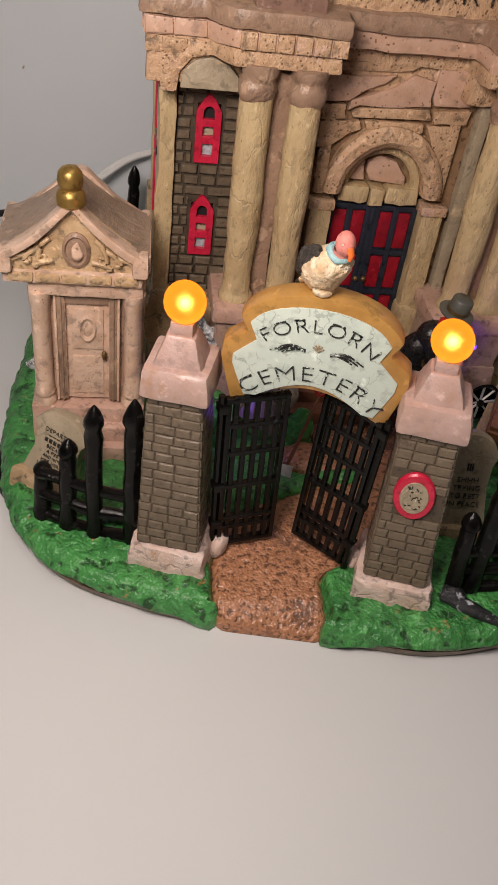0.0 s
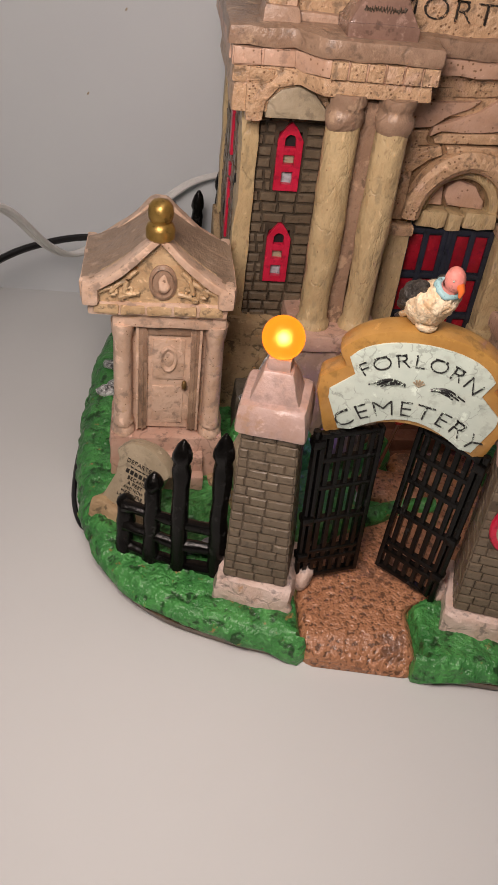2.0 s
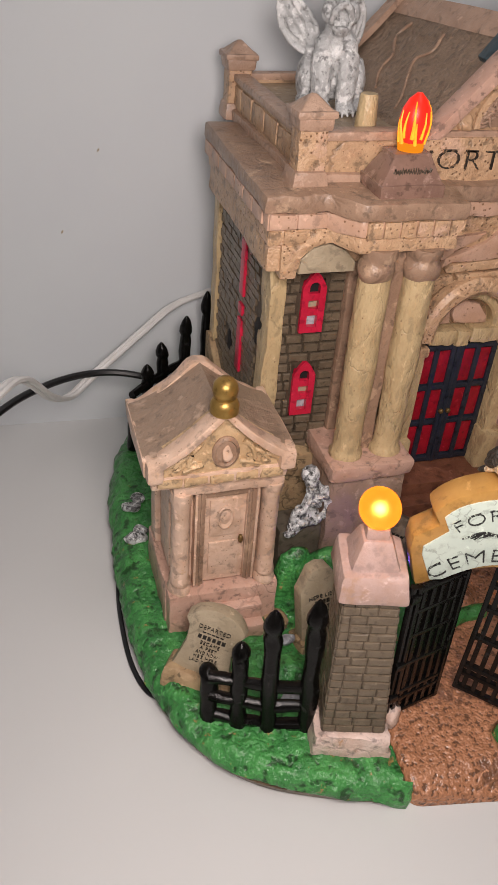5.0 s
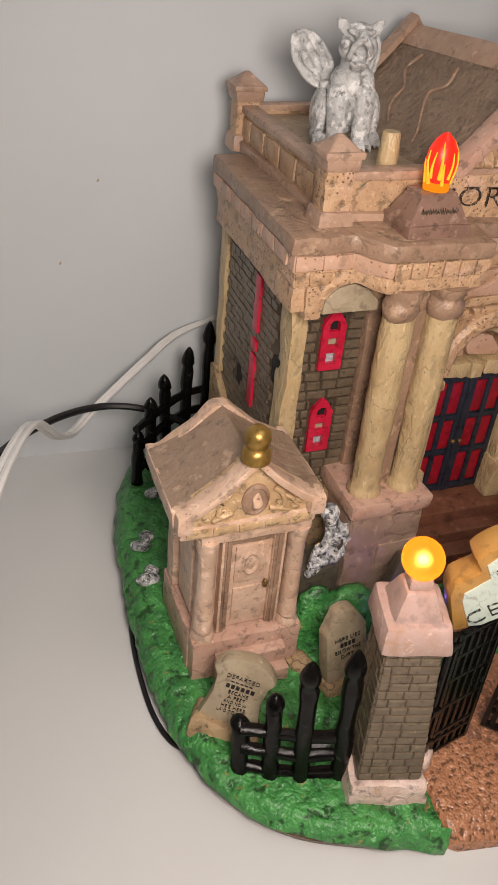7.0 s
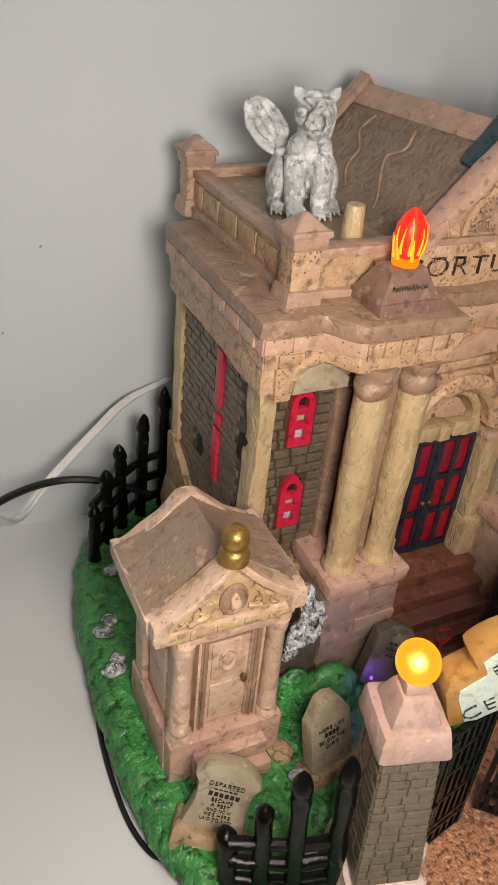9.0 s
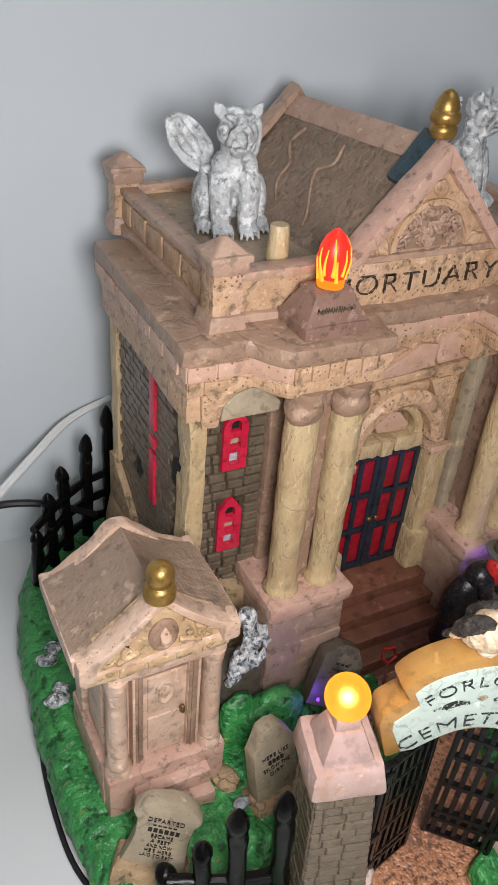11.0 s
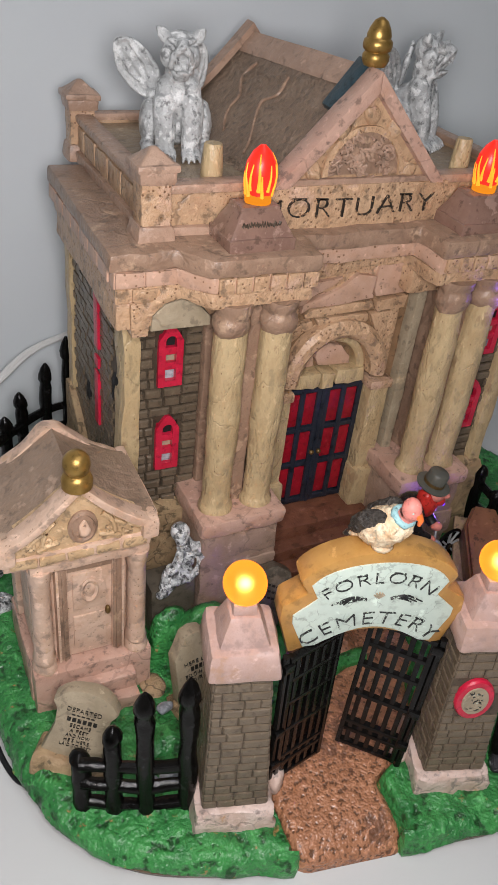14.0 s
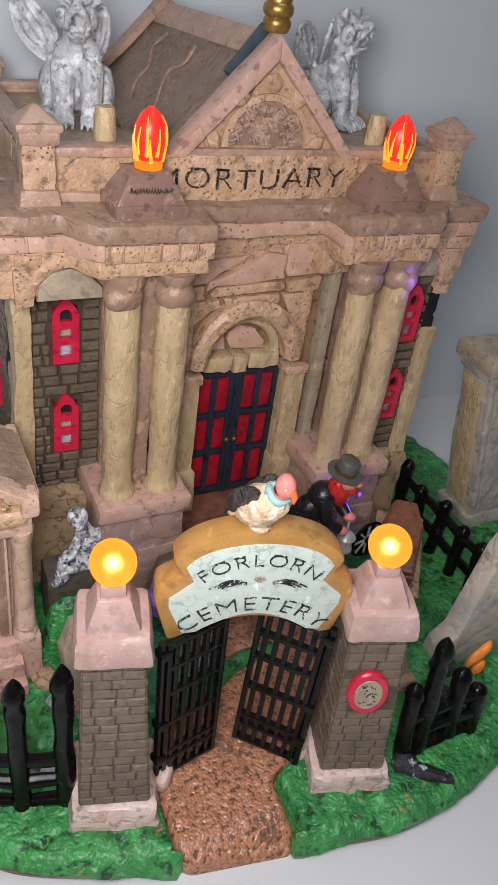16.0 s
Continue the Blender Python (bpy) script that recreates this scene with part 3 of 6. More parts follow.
def dirt_path():
    bm = bmesh.new()
    rows = []
    for j in range(58):
        y = -1.5 + j * 0.163
        row = []
        for i in range(40):
            u = i / 39 * 2 - 1
            w = path_half(y) + 0.12 * noise.noise(Vector((y * 1.3, u * 3, 3.0))) - 0.08 * max(0.0, min(1.0, -y - 0.8))
            x = path_middle(y) + u * w
            corner = max(0.0, abs(u) - 0.75) / 0.25
            y2 = y + 0.28 * corner * corner * max(0.0, min(1.0, -y - 0.6)) - 0.17 * (x - path_middle(y)) * max(0.0, min(1.0, -y / 1.0))
            z = 0.48 + 0.085 * max(0, y2 + 1) + 0.045 * noise.noise(Vector((x * 2.6, y2 * 2.6, 0))) + 0.03 * noise.noise(Vector((x * 7, y2 * 7, 0)))
            if y2 < -0.75:
                z -= (-0.75 - y2) ** 1.3 * 0.75
            z -= 0.07 * math.exp(-((y2 + 0.85) / 0.14) ** 2)
            z -= 0.25 * max(0, abs(u) - 0.9) / 0.1
            if y > 6:
                z += 0.06 * (y - 6)
            row.append(bm.verts.new((x, y2, z)))
        rows.append(row)
    low = [bm.verts.new((v.co.x, v.co.y - 0.04, TABLE + 0.02)) for v in rows[0]]
    rows.insert(0, low)
    for lo, hi in zip(rows, rows[1:]):
        for i in range(39):
            bm.faces.new((lo[i], lo[i + 1], hi[i + 1], hi[i]))
    return bm


tagged(part("path", dirt_path(), M_PATH, None, smooth=60), "terracotta brown dirt path leading in through the gate", "path", "", "structure")


def turf_clumps():
    """Low ragged tufts pressed into the turf, thickest along the outer edge."""
    bm = bmesh.new()
    rnd = random.Random(4)
    rim = curve_points([(x, y, 0) for x, y in RIM], 10)
    c = Vector((3.6, 9.5, 0))
    for _ in range(1100):
        p = rim[rnd.randrange(len(rim))]
        s = 0.945 - 0.23 * rnd.random() ** 1.2
        q = c + (p - c) * s
        if abs(q.x - path_middle(q.y)) < path_half(q.y) + 0.1 and q.y < 8:
            continue
        if abs(q.x + 4) < 1.7 and abs(q.y - 0.6) < 1.7 or abs(q.x - 3.05) < 1.7 and abs(q.y + 0.35) < 1.8:
            continue
        z = land(q.x, q.y) - 0.12 * max(0, s - 0.955) / 0.02
        r = 0.12 + 0.17 * rnd.random()
        a = rnd.random() * 6.28
        v = [bm.verts.new((q.x + r * math.cos(a + k * 1.2566) * (1.4 if k % 2 else 0.7), q.y + r * math.sin(a + k * 1.2566) * (0.7 if k % 2 else 1.2), z - 0.03)) for k in range(5)]
        t = bm.verts.new((q.x + rnd.uniform(-0.05, 0.05), q.y + rnd.uniform(-0.05, 0.05), z + 0.05 + 0.08 * rnd.random()))
        for k in range(5):
            bm.faces.new((v[k], v[(k + 1) % 5], t))
    return bm


tagged(part("grass_tufts", turf_clumps(), M_GRASS, None, smooth=80), "small raised tufts of painted green grass", "grass", "", "stuff")

# ---------------------------------------------------------------- the mortuary
MID, HALF = 3.5, 7.8
FRONT = 9.7
mort = thing("mortuary_building", (MID, 13, 2.0), "tan resin stone mortuary house with columns, red windows and gabled roof", "building")


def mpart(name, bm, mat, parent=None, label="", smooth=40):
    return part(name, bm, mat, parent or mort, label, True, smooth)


def stone_plate(x, y, z, w, h, thick, seed):
    """A flat raised stone with a wavering outline on the front of a wall."""
    pts = []
    for k in range(18):
        a = 2 * math.pi * k / 18
        c, s_ = math.cos(a), math.sin(a)
        r = 1 / max(abs(c) ** 4 + abs(s_) ** 4, 0.01) ** 0.25
        r *= 1 + 0.3 * noise.noise(Vector((c * 1.1 + seed, s_ * 1.1, seed * 1.7)))
        pts.append((x + w * r * c, z + h * r * s_))
    return wobble(prism(pts, y - thick, y + 0.3, 0.06), 0.03, 1.5, seed)


def plate(points, y, depth, mat, label, seed):
    """A raised layer of stone or plaster on the front wall with a soft uneven outline."""
    closed = points + [points[0]]
    pts = [(p.x + 0.03 * noise.noise(Vector((p.x * 3, p.y * 3, seed))), p.y) for p in (Vector(a) * (1 - k / 3) + Vector(b) * (k / 3) for a, b in zip(closed, closed[1:]) for k in range(3))]
    mpart("wall_stone", wobble(prism(pts, y, y + depth, 0.055), 0.025, 2.2, seed), mat, None, label)


def wall_with_holes(x0, x1, y0, y1, z0, z1, holes):
    """A wall along x with rectangular openings (hx0, hx1, hz0, hz1) right through it."""
    bm = bmesh.new()
    xs = sorted({x0, x1, *[h[0] for h in holes], *[h[1] for h in holes]})
    zs = sorted({z0, z1, *[h[2] for h in holes], *[h[3] for h in holes]})
    for a, b in zip(xs, xs[1:]):
        for c, d in zip(zs, zs[1:]):
            if not any(h[0] <= a and b <= h[1] and h[2] <= c and d <= h[3] for h in holes):
                join(bm, box(a, b, y0, y1, c, d, bev=0))
    bmesh.ops.remove_doubles(bm, verts=bm.verts, dist=0.001)
    inner = [f for f in bm.faces if all(len(e.link_faces) > 2 for e in f.edges)]
    bmesh.ops.delete(bm, geom=inner, context="FACES_ONLY")
    return bm


# brick bays left and right of the porch
WINZ = ((10.7, 12.85), (7.35, 9.5))
for sx in (-1, 1):
    a, b = sorted((MID + sx * 7.25, MID + sx * 5.0))
    wx = (a + b) / 2 + (-0.02 if sx < 0 else 0.45)
    bay_y = FRONT if sx < 0 else FRONT - 0.9
    holes = [(wx - 0.4, wx + 0.4, z0 + 0.1, z1 - 0.25) for z0, z1 in WINZ]
    mpart("brick_bay", wall_with_holes(a, b, bay_y, bay_y + 0.8, 5.6, 13.3, holes), M_BAYJOINT, None, "grey-brown brick bay", 0)
    for z0, z1 in WINZ:
        n = 14
        arch = [(wx - 0.43, z0), (wx + 0.43, z0)] + [(wx + 0.43 * math.cos(math.pi * k / n), z1 - 0.5 + 0.56 * (1 - abs(math.cos(math.pi * k / n)) ** 1.5)) for k in range(n + 1)]
        inner = [(wx - 0.19, z0 + 0.22), (wx + 0.19, z0 + 0.22)] + [(wx + 0.19 * math.cos(math.pi * k / n), z1 - 0.5 + 0.19 * math.sin(math.pi * k / n)) for k in range(n + 1)]
        bm = bmesh.new()
        rows = [[bm.verts.new((x, y, z)) for x, z in pts] for pts, y in ((arch, bay_y + 0.1), (arch, bay_y - 0.16), (inner, bay_y - 0.16), (inner, bay_y + 0.2))]
        for lo, hi in zip(rows, rows[1:]):
            for k in range(len(arch)):
                bm.faces.new((lo[k], lo[(k + 1) % len(arch)], hi[(k + 1) % len(arch)], hi[k]))
        bmesh.ops.bevel(bm, geom=[e for e in bm.edges if e.is_manifold and e.calc_face_angle(0) > 1], offset=0.05, segments=2, affect="EDGES")
        frame_ob = mpart("window", bm, M_RED, None, "glossy red pointed-arch window frame")
        for k in (1, 2):
            zz = z0 + 0.2 + (z1 - z0 - 0.5) * k / 3
            mpart("glazing_bar", box(wx - 0.3, wx + 0.3, bay_y - 0.14, bay_y + 0.1, zz - 0.13, zz + 0.13, 0.05), M_RED, frame_ob)
        for k in range(3):
            zz = z0 + 0.2 + (z1 - z0 - 0.5) * (k + 0.5) / 3
            mpart("pane", box(wx - 0.3, wx + 0.3, bay_y + 0.05, bay_y + 0.09, zz - 0.3, zz + 0.28, 0), (M_WHITE, M_GRAVE, M_DARK)[k], frame_ob, smooth=0)
    # cream corner pilaster with chipped edge, inner brown strip, lintel, rock footing
    ox = MID + sx * 7.55
    mpart("corner_pilaster", box(ox - 0.3, ox + 0.3, bay_y - 0.35, bay_y + 0.6, 5.7, 13.25 if sx < 0 else 11.2, 0.08, 0.3, 0.11, seed=3 + sx), M_CREAM, None, "cream chipped corner pilaster")
    if sx > 0:
        mpart("broken_edge", wobble(box(ox - 0.42, ox + 0.16, bay_y - 0.1, bay_y + 0.6, 11.0, 12.8, 0.08, 0.25, 0.16, seed=5.5), 0.12, 1.6), M_DARK, None, "black ragged block standing in for the shaded break")
        mpart("corner_stub", box(ox - 0.3, ox + 0.3, bay_y - 0.35, bay_y + 0.6, 12.55, 13.3, 0.08, 0.3, 0.13, seed=8.5), M_TAN, None, "broken tan corner stub")
    ix = MID + sx * 4.75
    mpart("bay_strip", box(ix - 0.28, ix + 0.28, bay_y - 0.3, bay_y + 0.3, 5.9, 13.6, 0.08, 0.5, 0.07), M_BROWN)
    mpart("footing_rock", box(*sorted((MID + sx * 8.0, MID + sx * 4.3)), bay_y - 0.6, bay_y + 1.2, 1.2, 5.9, 0.35, 0.5, 0.28, seed=sx + 9), M_ROCK, None, "rough tan rock footing")

# side and back walls
for sx in (-1, 1):
    x0, x1 = sorted((MID + sx * 7.75, MID + sx * 7.0))
    mpart("side_wall", box(x0, x1, FRONT + (0.5 if sx < 0 else -0.4), 16.9, 4.6, 13.5, 0.03), M_JOINT, None, "dark brick side wall")
    xo = MID + sx * 7.75
    bm = bmesh.new()
    rnd = random.Random(7 + sx)
    row = 0
    z = 4.9
    while z < 13.2:
        y = FRONT + 0.9 + (0.28 if row % 2 else 0)
        while y < 16.0:
            if not any(abs(y + 0.25 - hy) < 0.55 and abs(z - hz) < 0.55 for hy, hz in ((14.3, 8.15), (10.35, 10.5))):
                o = 0.05 + 0.05 * rnd.random()
                x_lo, x_hi = sorted((xo - sx * 0.05, xo + sx * o))
                join(bm, box(x_lo, x_hi, y, y + 0.5, z, z + 0.25, 0))
            y += 0.55
        z += 0.3
        row += 1
    tagged(mpart("side_bricks", bm, M_BRICK, None, "rows of small dark bricks", 0), kind="stuff")
    for z0, z1 in ((10.9, 13.0), (10.15, 10.55), (7.8, 9.95)):
        mpart("side_window", box(*sorted((xo - sx * 0.05, xo + sx * 0.17)), 12.3, 12.85, z0, z1, 0.05), M_RED, None, "narrow red side window")
    for hy, hz in ((14.3, 8.15), (10.35, 10.5)):
        # no hole is cut: a black lump carries its shade
        mpart("wall_hole", wobble(ball(xo - sx * 0.02, hy, hz, 0.12, 0.42, 0.62), 0.2, 1.4, hy), M_DARK, None, "black lump standing in for a broken hole's shade")
    mpart("back_pilaster", box(*sorted((xo - sx * 0.4, xo + sx * 0.2)), 16.3, 17.05, 5.2, 13.4, 0.08, 0.6, 0.06), M_CREAM)
    mpart("side_footing", box(*sorted((xo - sx * 0.5, xo + sx * 0.5)), FRONT + 0.6, 17.2, 1.3, 5.3, 0.3, 0.7, 0.25, seed=sx + 4), M_ROCK)
    bm = prism([(13.2, 5.0), (17.1, 5.0), (17.1, 7.3), (16.6, 7.4)], *sorted((xo - sx * 0.1, xo + sx * 0.35)), 0.08, "x")
    mpart("buttress", bm, M_ROCK)
mpart("back_wall", box(MID - 7.7, MID + 7.7, 16.6, 17.0, 2.0, 15.6, 0.05), M_BROWN)

# porch wall behind the columns, with the doorway and its arch
DX, DW, DTOP = 3.85, 1.84, 9.6
SPRING, RIN, ROUT = 10.15, 1.55, 2.2
n = 22
hole = [(DX - RIN, SPRING)] + [(DX - RIN * math.cos(math.pi * k / n), SPRING + RIN * 1.08 * math.sin(math.pi * k / n)) for k in range(n + 1)] + [(DX + RIN, SPRING)]
outl = [(-1.8, 14.2), (-1.8, 3.6), (DX - DW, 3.6), (DX - DW, DTOP + 0.5)] + hole[1:-1] + [(DX + DW, DTOP + 0.5), (DX + DW, 3.6), (8.8, 3.6), (8.8, 14.2)]
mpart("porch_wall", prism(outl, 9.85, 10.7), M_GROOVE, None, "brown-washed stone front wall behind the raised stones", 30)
mpart("door_recess", box(1.2, 6.4, 10.95, 11.4, 3.6, 12, 0), M_TAN)
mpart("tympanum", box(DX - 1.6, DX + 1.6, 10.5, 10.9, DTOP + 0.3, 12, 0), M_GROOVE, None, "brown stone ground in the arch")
# tympanum stones
for i, (x0, x1, z0, z1) in enumerate(((2.35, 3.5, 10.1, 10.55), (3.55, 4.1, 9.97, 10.47), (4.15, 5.4, 10.1, 10.55))):
    mpart("lintel_stone", box(x0, x1, 9.78, 10.9, z0 - 0.5, z1 - 0.35, 0.1, 0.3, 0.06), M_CREAM, None, "ochre-tan lintel stone")
for i, outline in enumerate((((2.15, 10.32), (2.45, 10.9), (2.9, 11.12), (3.2, 11.05), (3.22, 10.6), (3.3, 10.3)), ((3.36, 10.95), (3.75, 11.2), (4.4, 11.0), (4.85, 10.5), (4.9, 10.2), (3.5, 10.3), (3.34, 10.6)), ((3.05, 11.25), (3.5, 11.42), (3.95, 11.4), (3.7, 11.25), (3.3, 11.1)))):
    plate(list(outline), 10.2, 0.5, M_ROSE, "pitted pinkish stone in the arch", 60 + i)
bm = bmesh.new()
rows = []
for r, y in ((RIN, 10.5), (RIN, 9.45), (RIN + 0.2, 9.25), (ROUT - 0.16, 9.25), (ROUT, 9.4), (ROUT, 9.9)):
    rows.append([bm.verts.new((DX - r * math.cos(math.pi * k / 30), y, SPRING - 0.1 + r * 1.08 * math.sin(math.pi * k / 30))) for k in range(31)])
for lo, hi in zip(rows, rows[1:]):
    for k in range(30):
        bm.faces.new((lo[k], lo[k + 1], hi[k + 1], hi[k]))
mpart("door_arch", wobble(bm, 0.05, 1.1), M_TAN, None, "raised tan stone arch over the doors")
bm = bmesh.new()
rows = []
for r, y in ((RIN - 0.34, 10.6), (RIN - 0.34, 9.98), (RIN - 0.26, 9.9), (RIN - 0.05, 9.9), (RIN + 0.03, 10.0)):
    rows.append([bm.verts.new((DX - r * math.cos(math.pi * k / 26), y, SPRING - 0.1 + r * 1.08 * math.sin(math.pi * k / 26))) for k in range(27)])
for lo, hi in zip(rows, rows[1:]):
    for k in range(26):
        bm.faces.new((lo[k], lo[k + 1], hi[k + 1], hi[k]))
mpart("inner_arch", wobble(bm, 0.04, 1.4), M_CREAM, None, "cream inner arch over the doors")
for sx in (-1, 1):
    x = DX + sx * 2.15
    mpart("door_pilaster", box(x - 0.42, x + 0.42, 9.4, 10.2, 5.6, 9.5, 0.08, 0.6, 0.04), M_CREAM, None, "cream door pilaster")
    mpart("pilaster_cap", box(x - 0.52, x + 0.5, 9.3, 10.2, 9.4, 9.78, 0.1), M_TAN)
    mpart("pilaster_base", box(x - 0.55, x + 0.55, 9.15, 10.2, 3.7, 5.75, 0.12, 0.5, 0.05, (0.9, 0.95)), M_CREAM)
    x = DX + sx * 3.05
    mpart("grey_strip", box(x - 0.22, x + 0.22, 9.3, 9.95, 6.2, 13.6, 0.08, 0.6, 0.06), M_GRAVE, None, "weathered grey stone strip")
# stepped panel round the arch
for dims in ((1.35, 1.75, 9.62, 9.9, 9.9, 12.7), (5.85, 6.25, 9.62, 9.9, 9.9, 12.7)):
    mpart("panel_frame", box(*dims, 0.07, 0.5, 0.03), M_TAN)

ROSE, TANL = "pinkish plaster patch on the wall", "pitted tan wall stone"
STONES = (
    (((1.81, 14.9), (2.82, 14.8), (2.83, 14.6), (2.45, 14.4), (1.2, 14.3), (1.2, 14.85)), M_TAN),
    (((3.02, 14.8), (4.72, 14.87), (4.73, 14.67), (3.94, 14.53), (2.94, 14.5)), M_TAN),
    (((4.82, 14.88), (6.32, 14.94), (6.14, 14.63), (4.94, 14.58)), M_TAN),
    (((2.46, 14.3), (2.95, 14.4), (4.74, 14.57), (4.07, 14.14), (3.58, 14.08), (1.3, 13.95), (1.3, 14.22)), M_TAN),
    (((2.15, 13.1), (2.74, 13.3), (3.61, 13.62), (4.18, 14.04), (5.0, 13.87), (4.9, 13.36), (5.0, 13.1), (3.37, 12.95), (2.47, 12.95), (2.08, 12.75)), M_ROSE),
    (((1.2, 13.87), (2.29, 13.85), (3.58, 13.98), (3.2, 13.7), (2.58, 13.46), (2.08, 13.08), (1.2, 13.0)), M_ROSE),
    (((5.0, 13.85), (5.1, 14.45), (6.3, 14.5), (6.46, 13.18), (5.1, 13.12), (5.0, 13.36)), M_ROSE),
    (((2.2, 12.72), (2.57, 12.88), (4.95, 13.02), (5.09, 12.66), (2.29, 12.56)), M_TAN),
    (((5.17, 12.97), (6.46, 13.1), (6.4, 12.61), (5.2, 12.57)), M_TAN),
    (((1.2, 12.95), (2.02, 12.95), (2.02, 12.62), (2.15, 12.5), (1.2, 12.4)), M_TAN),
    (((1.2, 12.35), (2.6, 12.48), (2.66, 12.2), (2.2, 12.0), (1.76, 11.6), (1.2, 11.5)), M_TAN),
    (((2.75, 12.5), (4.85, 12.55), (4.88, 12.25), (4.6, 12.1), (3.7, 12.3), (2.84, 12.22)), M_TAN),
    (((5.02, 12.46), (5.91, 12.52), (6.03, 10.97), (5.8, 10.6), (5.68, 11.26), (5.3, 11.9)), M_TAN),
    (((1.3, 11.4), (1.66, 11.4), (1.5, 10.7), (1.3, 10.4)), M_TAN),
)
for i, (outline, mat) in enumerate(STONES):
    plate(list(outline), 9.62 - 0.03 * (i % 3), 0.4, mat, ROSE if mat is M_ROSE else TANL, i * 2.7)
for i, (x, z, w, h) in enumerate(((10.6, 14.3, 0.5, 0.3),)):
    mpart("wall_stone", stone_plate(x, 8.66, z, w, h, 0.1, i * 3.7 + 120), M_TAN, None, "pitted raised wall stone")
# arched grey stones over the bays, under a swept layer of plaster
for sx in (-1, 1):
    def at_bay(points):
        return [((x if sx < 0 else 2 * MID - x), z) for x, z in points]
    plate(at_bay([(-3.72, 13.3), (-3.66, 13.8), (-3.3, 14.15), (-2.75, 14.25), (-2.2, 14.05), (-1.75, 13.6), (-1.75, 13.3)]), 8.5, 1.3, M_GRAVE, "greyish weathered arched stone", 31 + sx)
    plate(at_bay([(-4.35, 13.2), (-4.4, 14.3), (-3.75, 14.3), (-3.4, 14.62), (-2.6, 14.7), (-1.85, 14.3), (-1.8, 13.85), (-2.15, 14.15), (-2.7, 14.35), (-3.4, 14.2), (-3.75, 13.8), (-3.82, 13.2)]), 8.4, 1.3, M_TAN, TANL, 35 + sx)

# the double doors
door = mpart("double_door", box(DX - DW, DX + DW, 10.12, 10.4, 4.0, DTOP + 0.1, 0.04), M_NAVY, None, "navy-black double door with red panels")
for leaf in (0, 1):
    lx0 = DX - DW + 0.12 if leaf == 0 else DX + 0.08
    lw = DW - 0.2
    for dims in ((lx0, lx0 + lw, 4.05, 4.3), (lx0, lx0 + lw, 5.88, 6.08), (lx0, lx0 + lw, 7.54, 7.74), (lx0, lx0 + lw, 9.28, 9.48),
                 (lx0, lx0 + 0.2, 4.05, 9.48), (lx0 + lw / 2 - 0.11, lx0 + lw / 2 + 0.11, 4.05, 9.48), (lx0 + lw - 0.2, lx0 + lw, 4.05, 9.48)):
        proud = 0.02 if dims[3] - dims[2] > 2 else 0.0
        mpart("door_rail", box(dims[0], dims[1], 10.0 - proud, 10.16, dims[2], dims[3], 0.03), M_NAVY, door)
    for r in range(3):
        for c in range(2):
            px = lx0 + lw * (c + 0.5) / 2 + (0.05 if c == 0 else -0.05)
            z0 = (4.3, 6.08, 7.74)[r]
            mpart("door_panel", box(px - 0.26, px + 0.26, 10.07, 10.15, z0 + 0.08, z0 + (1.5, 1.38, 1.46)[r], 0.03), M_DOORRED, door, "dark red door panel")
    mpart("door_knob", ball(DX + (0.16 if leaf else -0.16), 9.92, 6.55, 0.11), M_BRASS, door, "dull brass door knob")
mpart("door_meeting_bar", box(DX - 0.09, DX + 0.09, 9.94, 10.14, 4.05, 9.48, 0.03), M_NAVY, door)

# porch floor and wooden steps
mpart("porch_floor", box(0.9, 6.2, 8.6, 11.0, 2.0, 4.0, 0.08, 0.8, 0.03), M_WOOD, None, "brown plank porch floor")
for i in range(4):
    z = 3.45 - i * 0.52
    y = 8.7 - i * 0.72
    mpart("step", box(1.0 - i * 0.05, 6.2, y - 0.78, y + 0.4, 0.9, z, 0.09, 0.6, 0.05, seed=i + 1.0), M_WOOD, None, "brown weathered wooden step")

# pedestals, columns, cornice blocks
for sx in (-1, 1):
    px = -0.54 if sx < 0 else 7.76
    ped = mpart("pedestal", box(px - 1.5, px + 1.5, 7.0, FRONT + 0.2, 1.0, 6.05, 0.1, 0.6, 0.1, seed=sx + 20), M_MAUVE, None, "cracked pinkish stone pedestal")
    mpart("pedestal_cap", box(px - 1.66, px + 1.66, 6.8, FRONT + 0.3, 5.95, 6.6, 0.14, 0.6, 0.07), M_PINK, ped)
    mpart("pedestal_block", box(px - 0.2, px + 1.55, 6.92, 7.3, 3.4, 4.5, 0.1, 0.5, 0.06), M_MAUVE, ped)
    for k in (-1, 1):
        cx = px + k * (0.8 if sx < 0 else 0.72)
        bm = lathe([(0.6, 6.5), (0.62, 6.62), (0.6, 6.76), (0.53, 6.86), (0.50, 7.0)] + [(0.50 + 0.035 * math.sin(math.pi * t / 12) * 1.2 + t * 0.001, 7.1 + t * 0.55) for t in range(1, 12)] + [(0.52, 13.6)], cx, 7.8, 0, 26)
        col = mpart("column", wobble(wobble(bm, 0.07, 0.8, cx), 0.04, 2.4, cx), M_CREAM, None, "cream weathered round column")
        bm = lathe([(0.5, 13.3), (0.55, 13.36), (0.60, 13.46), (0.635, 13.64), (0.60, 13.82), (0.55, 13.9), (0.55, 14.0), (0.60, 14.08), (0.62, 14.35)], cx, 7.8, 0, 22)
        mpart("capital", wobble(wobble(bm, 0.09, 1.2, cx), 0.05, 3.0, cx), M_BROWN, col, "worn brown capital")
    mpart("back_strip", box(px - 0.34, px + 0.34, 8.0, 9.9, 6.3, 14.1, 0.06, 0.5, 0.1), M_BROWN)


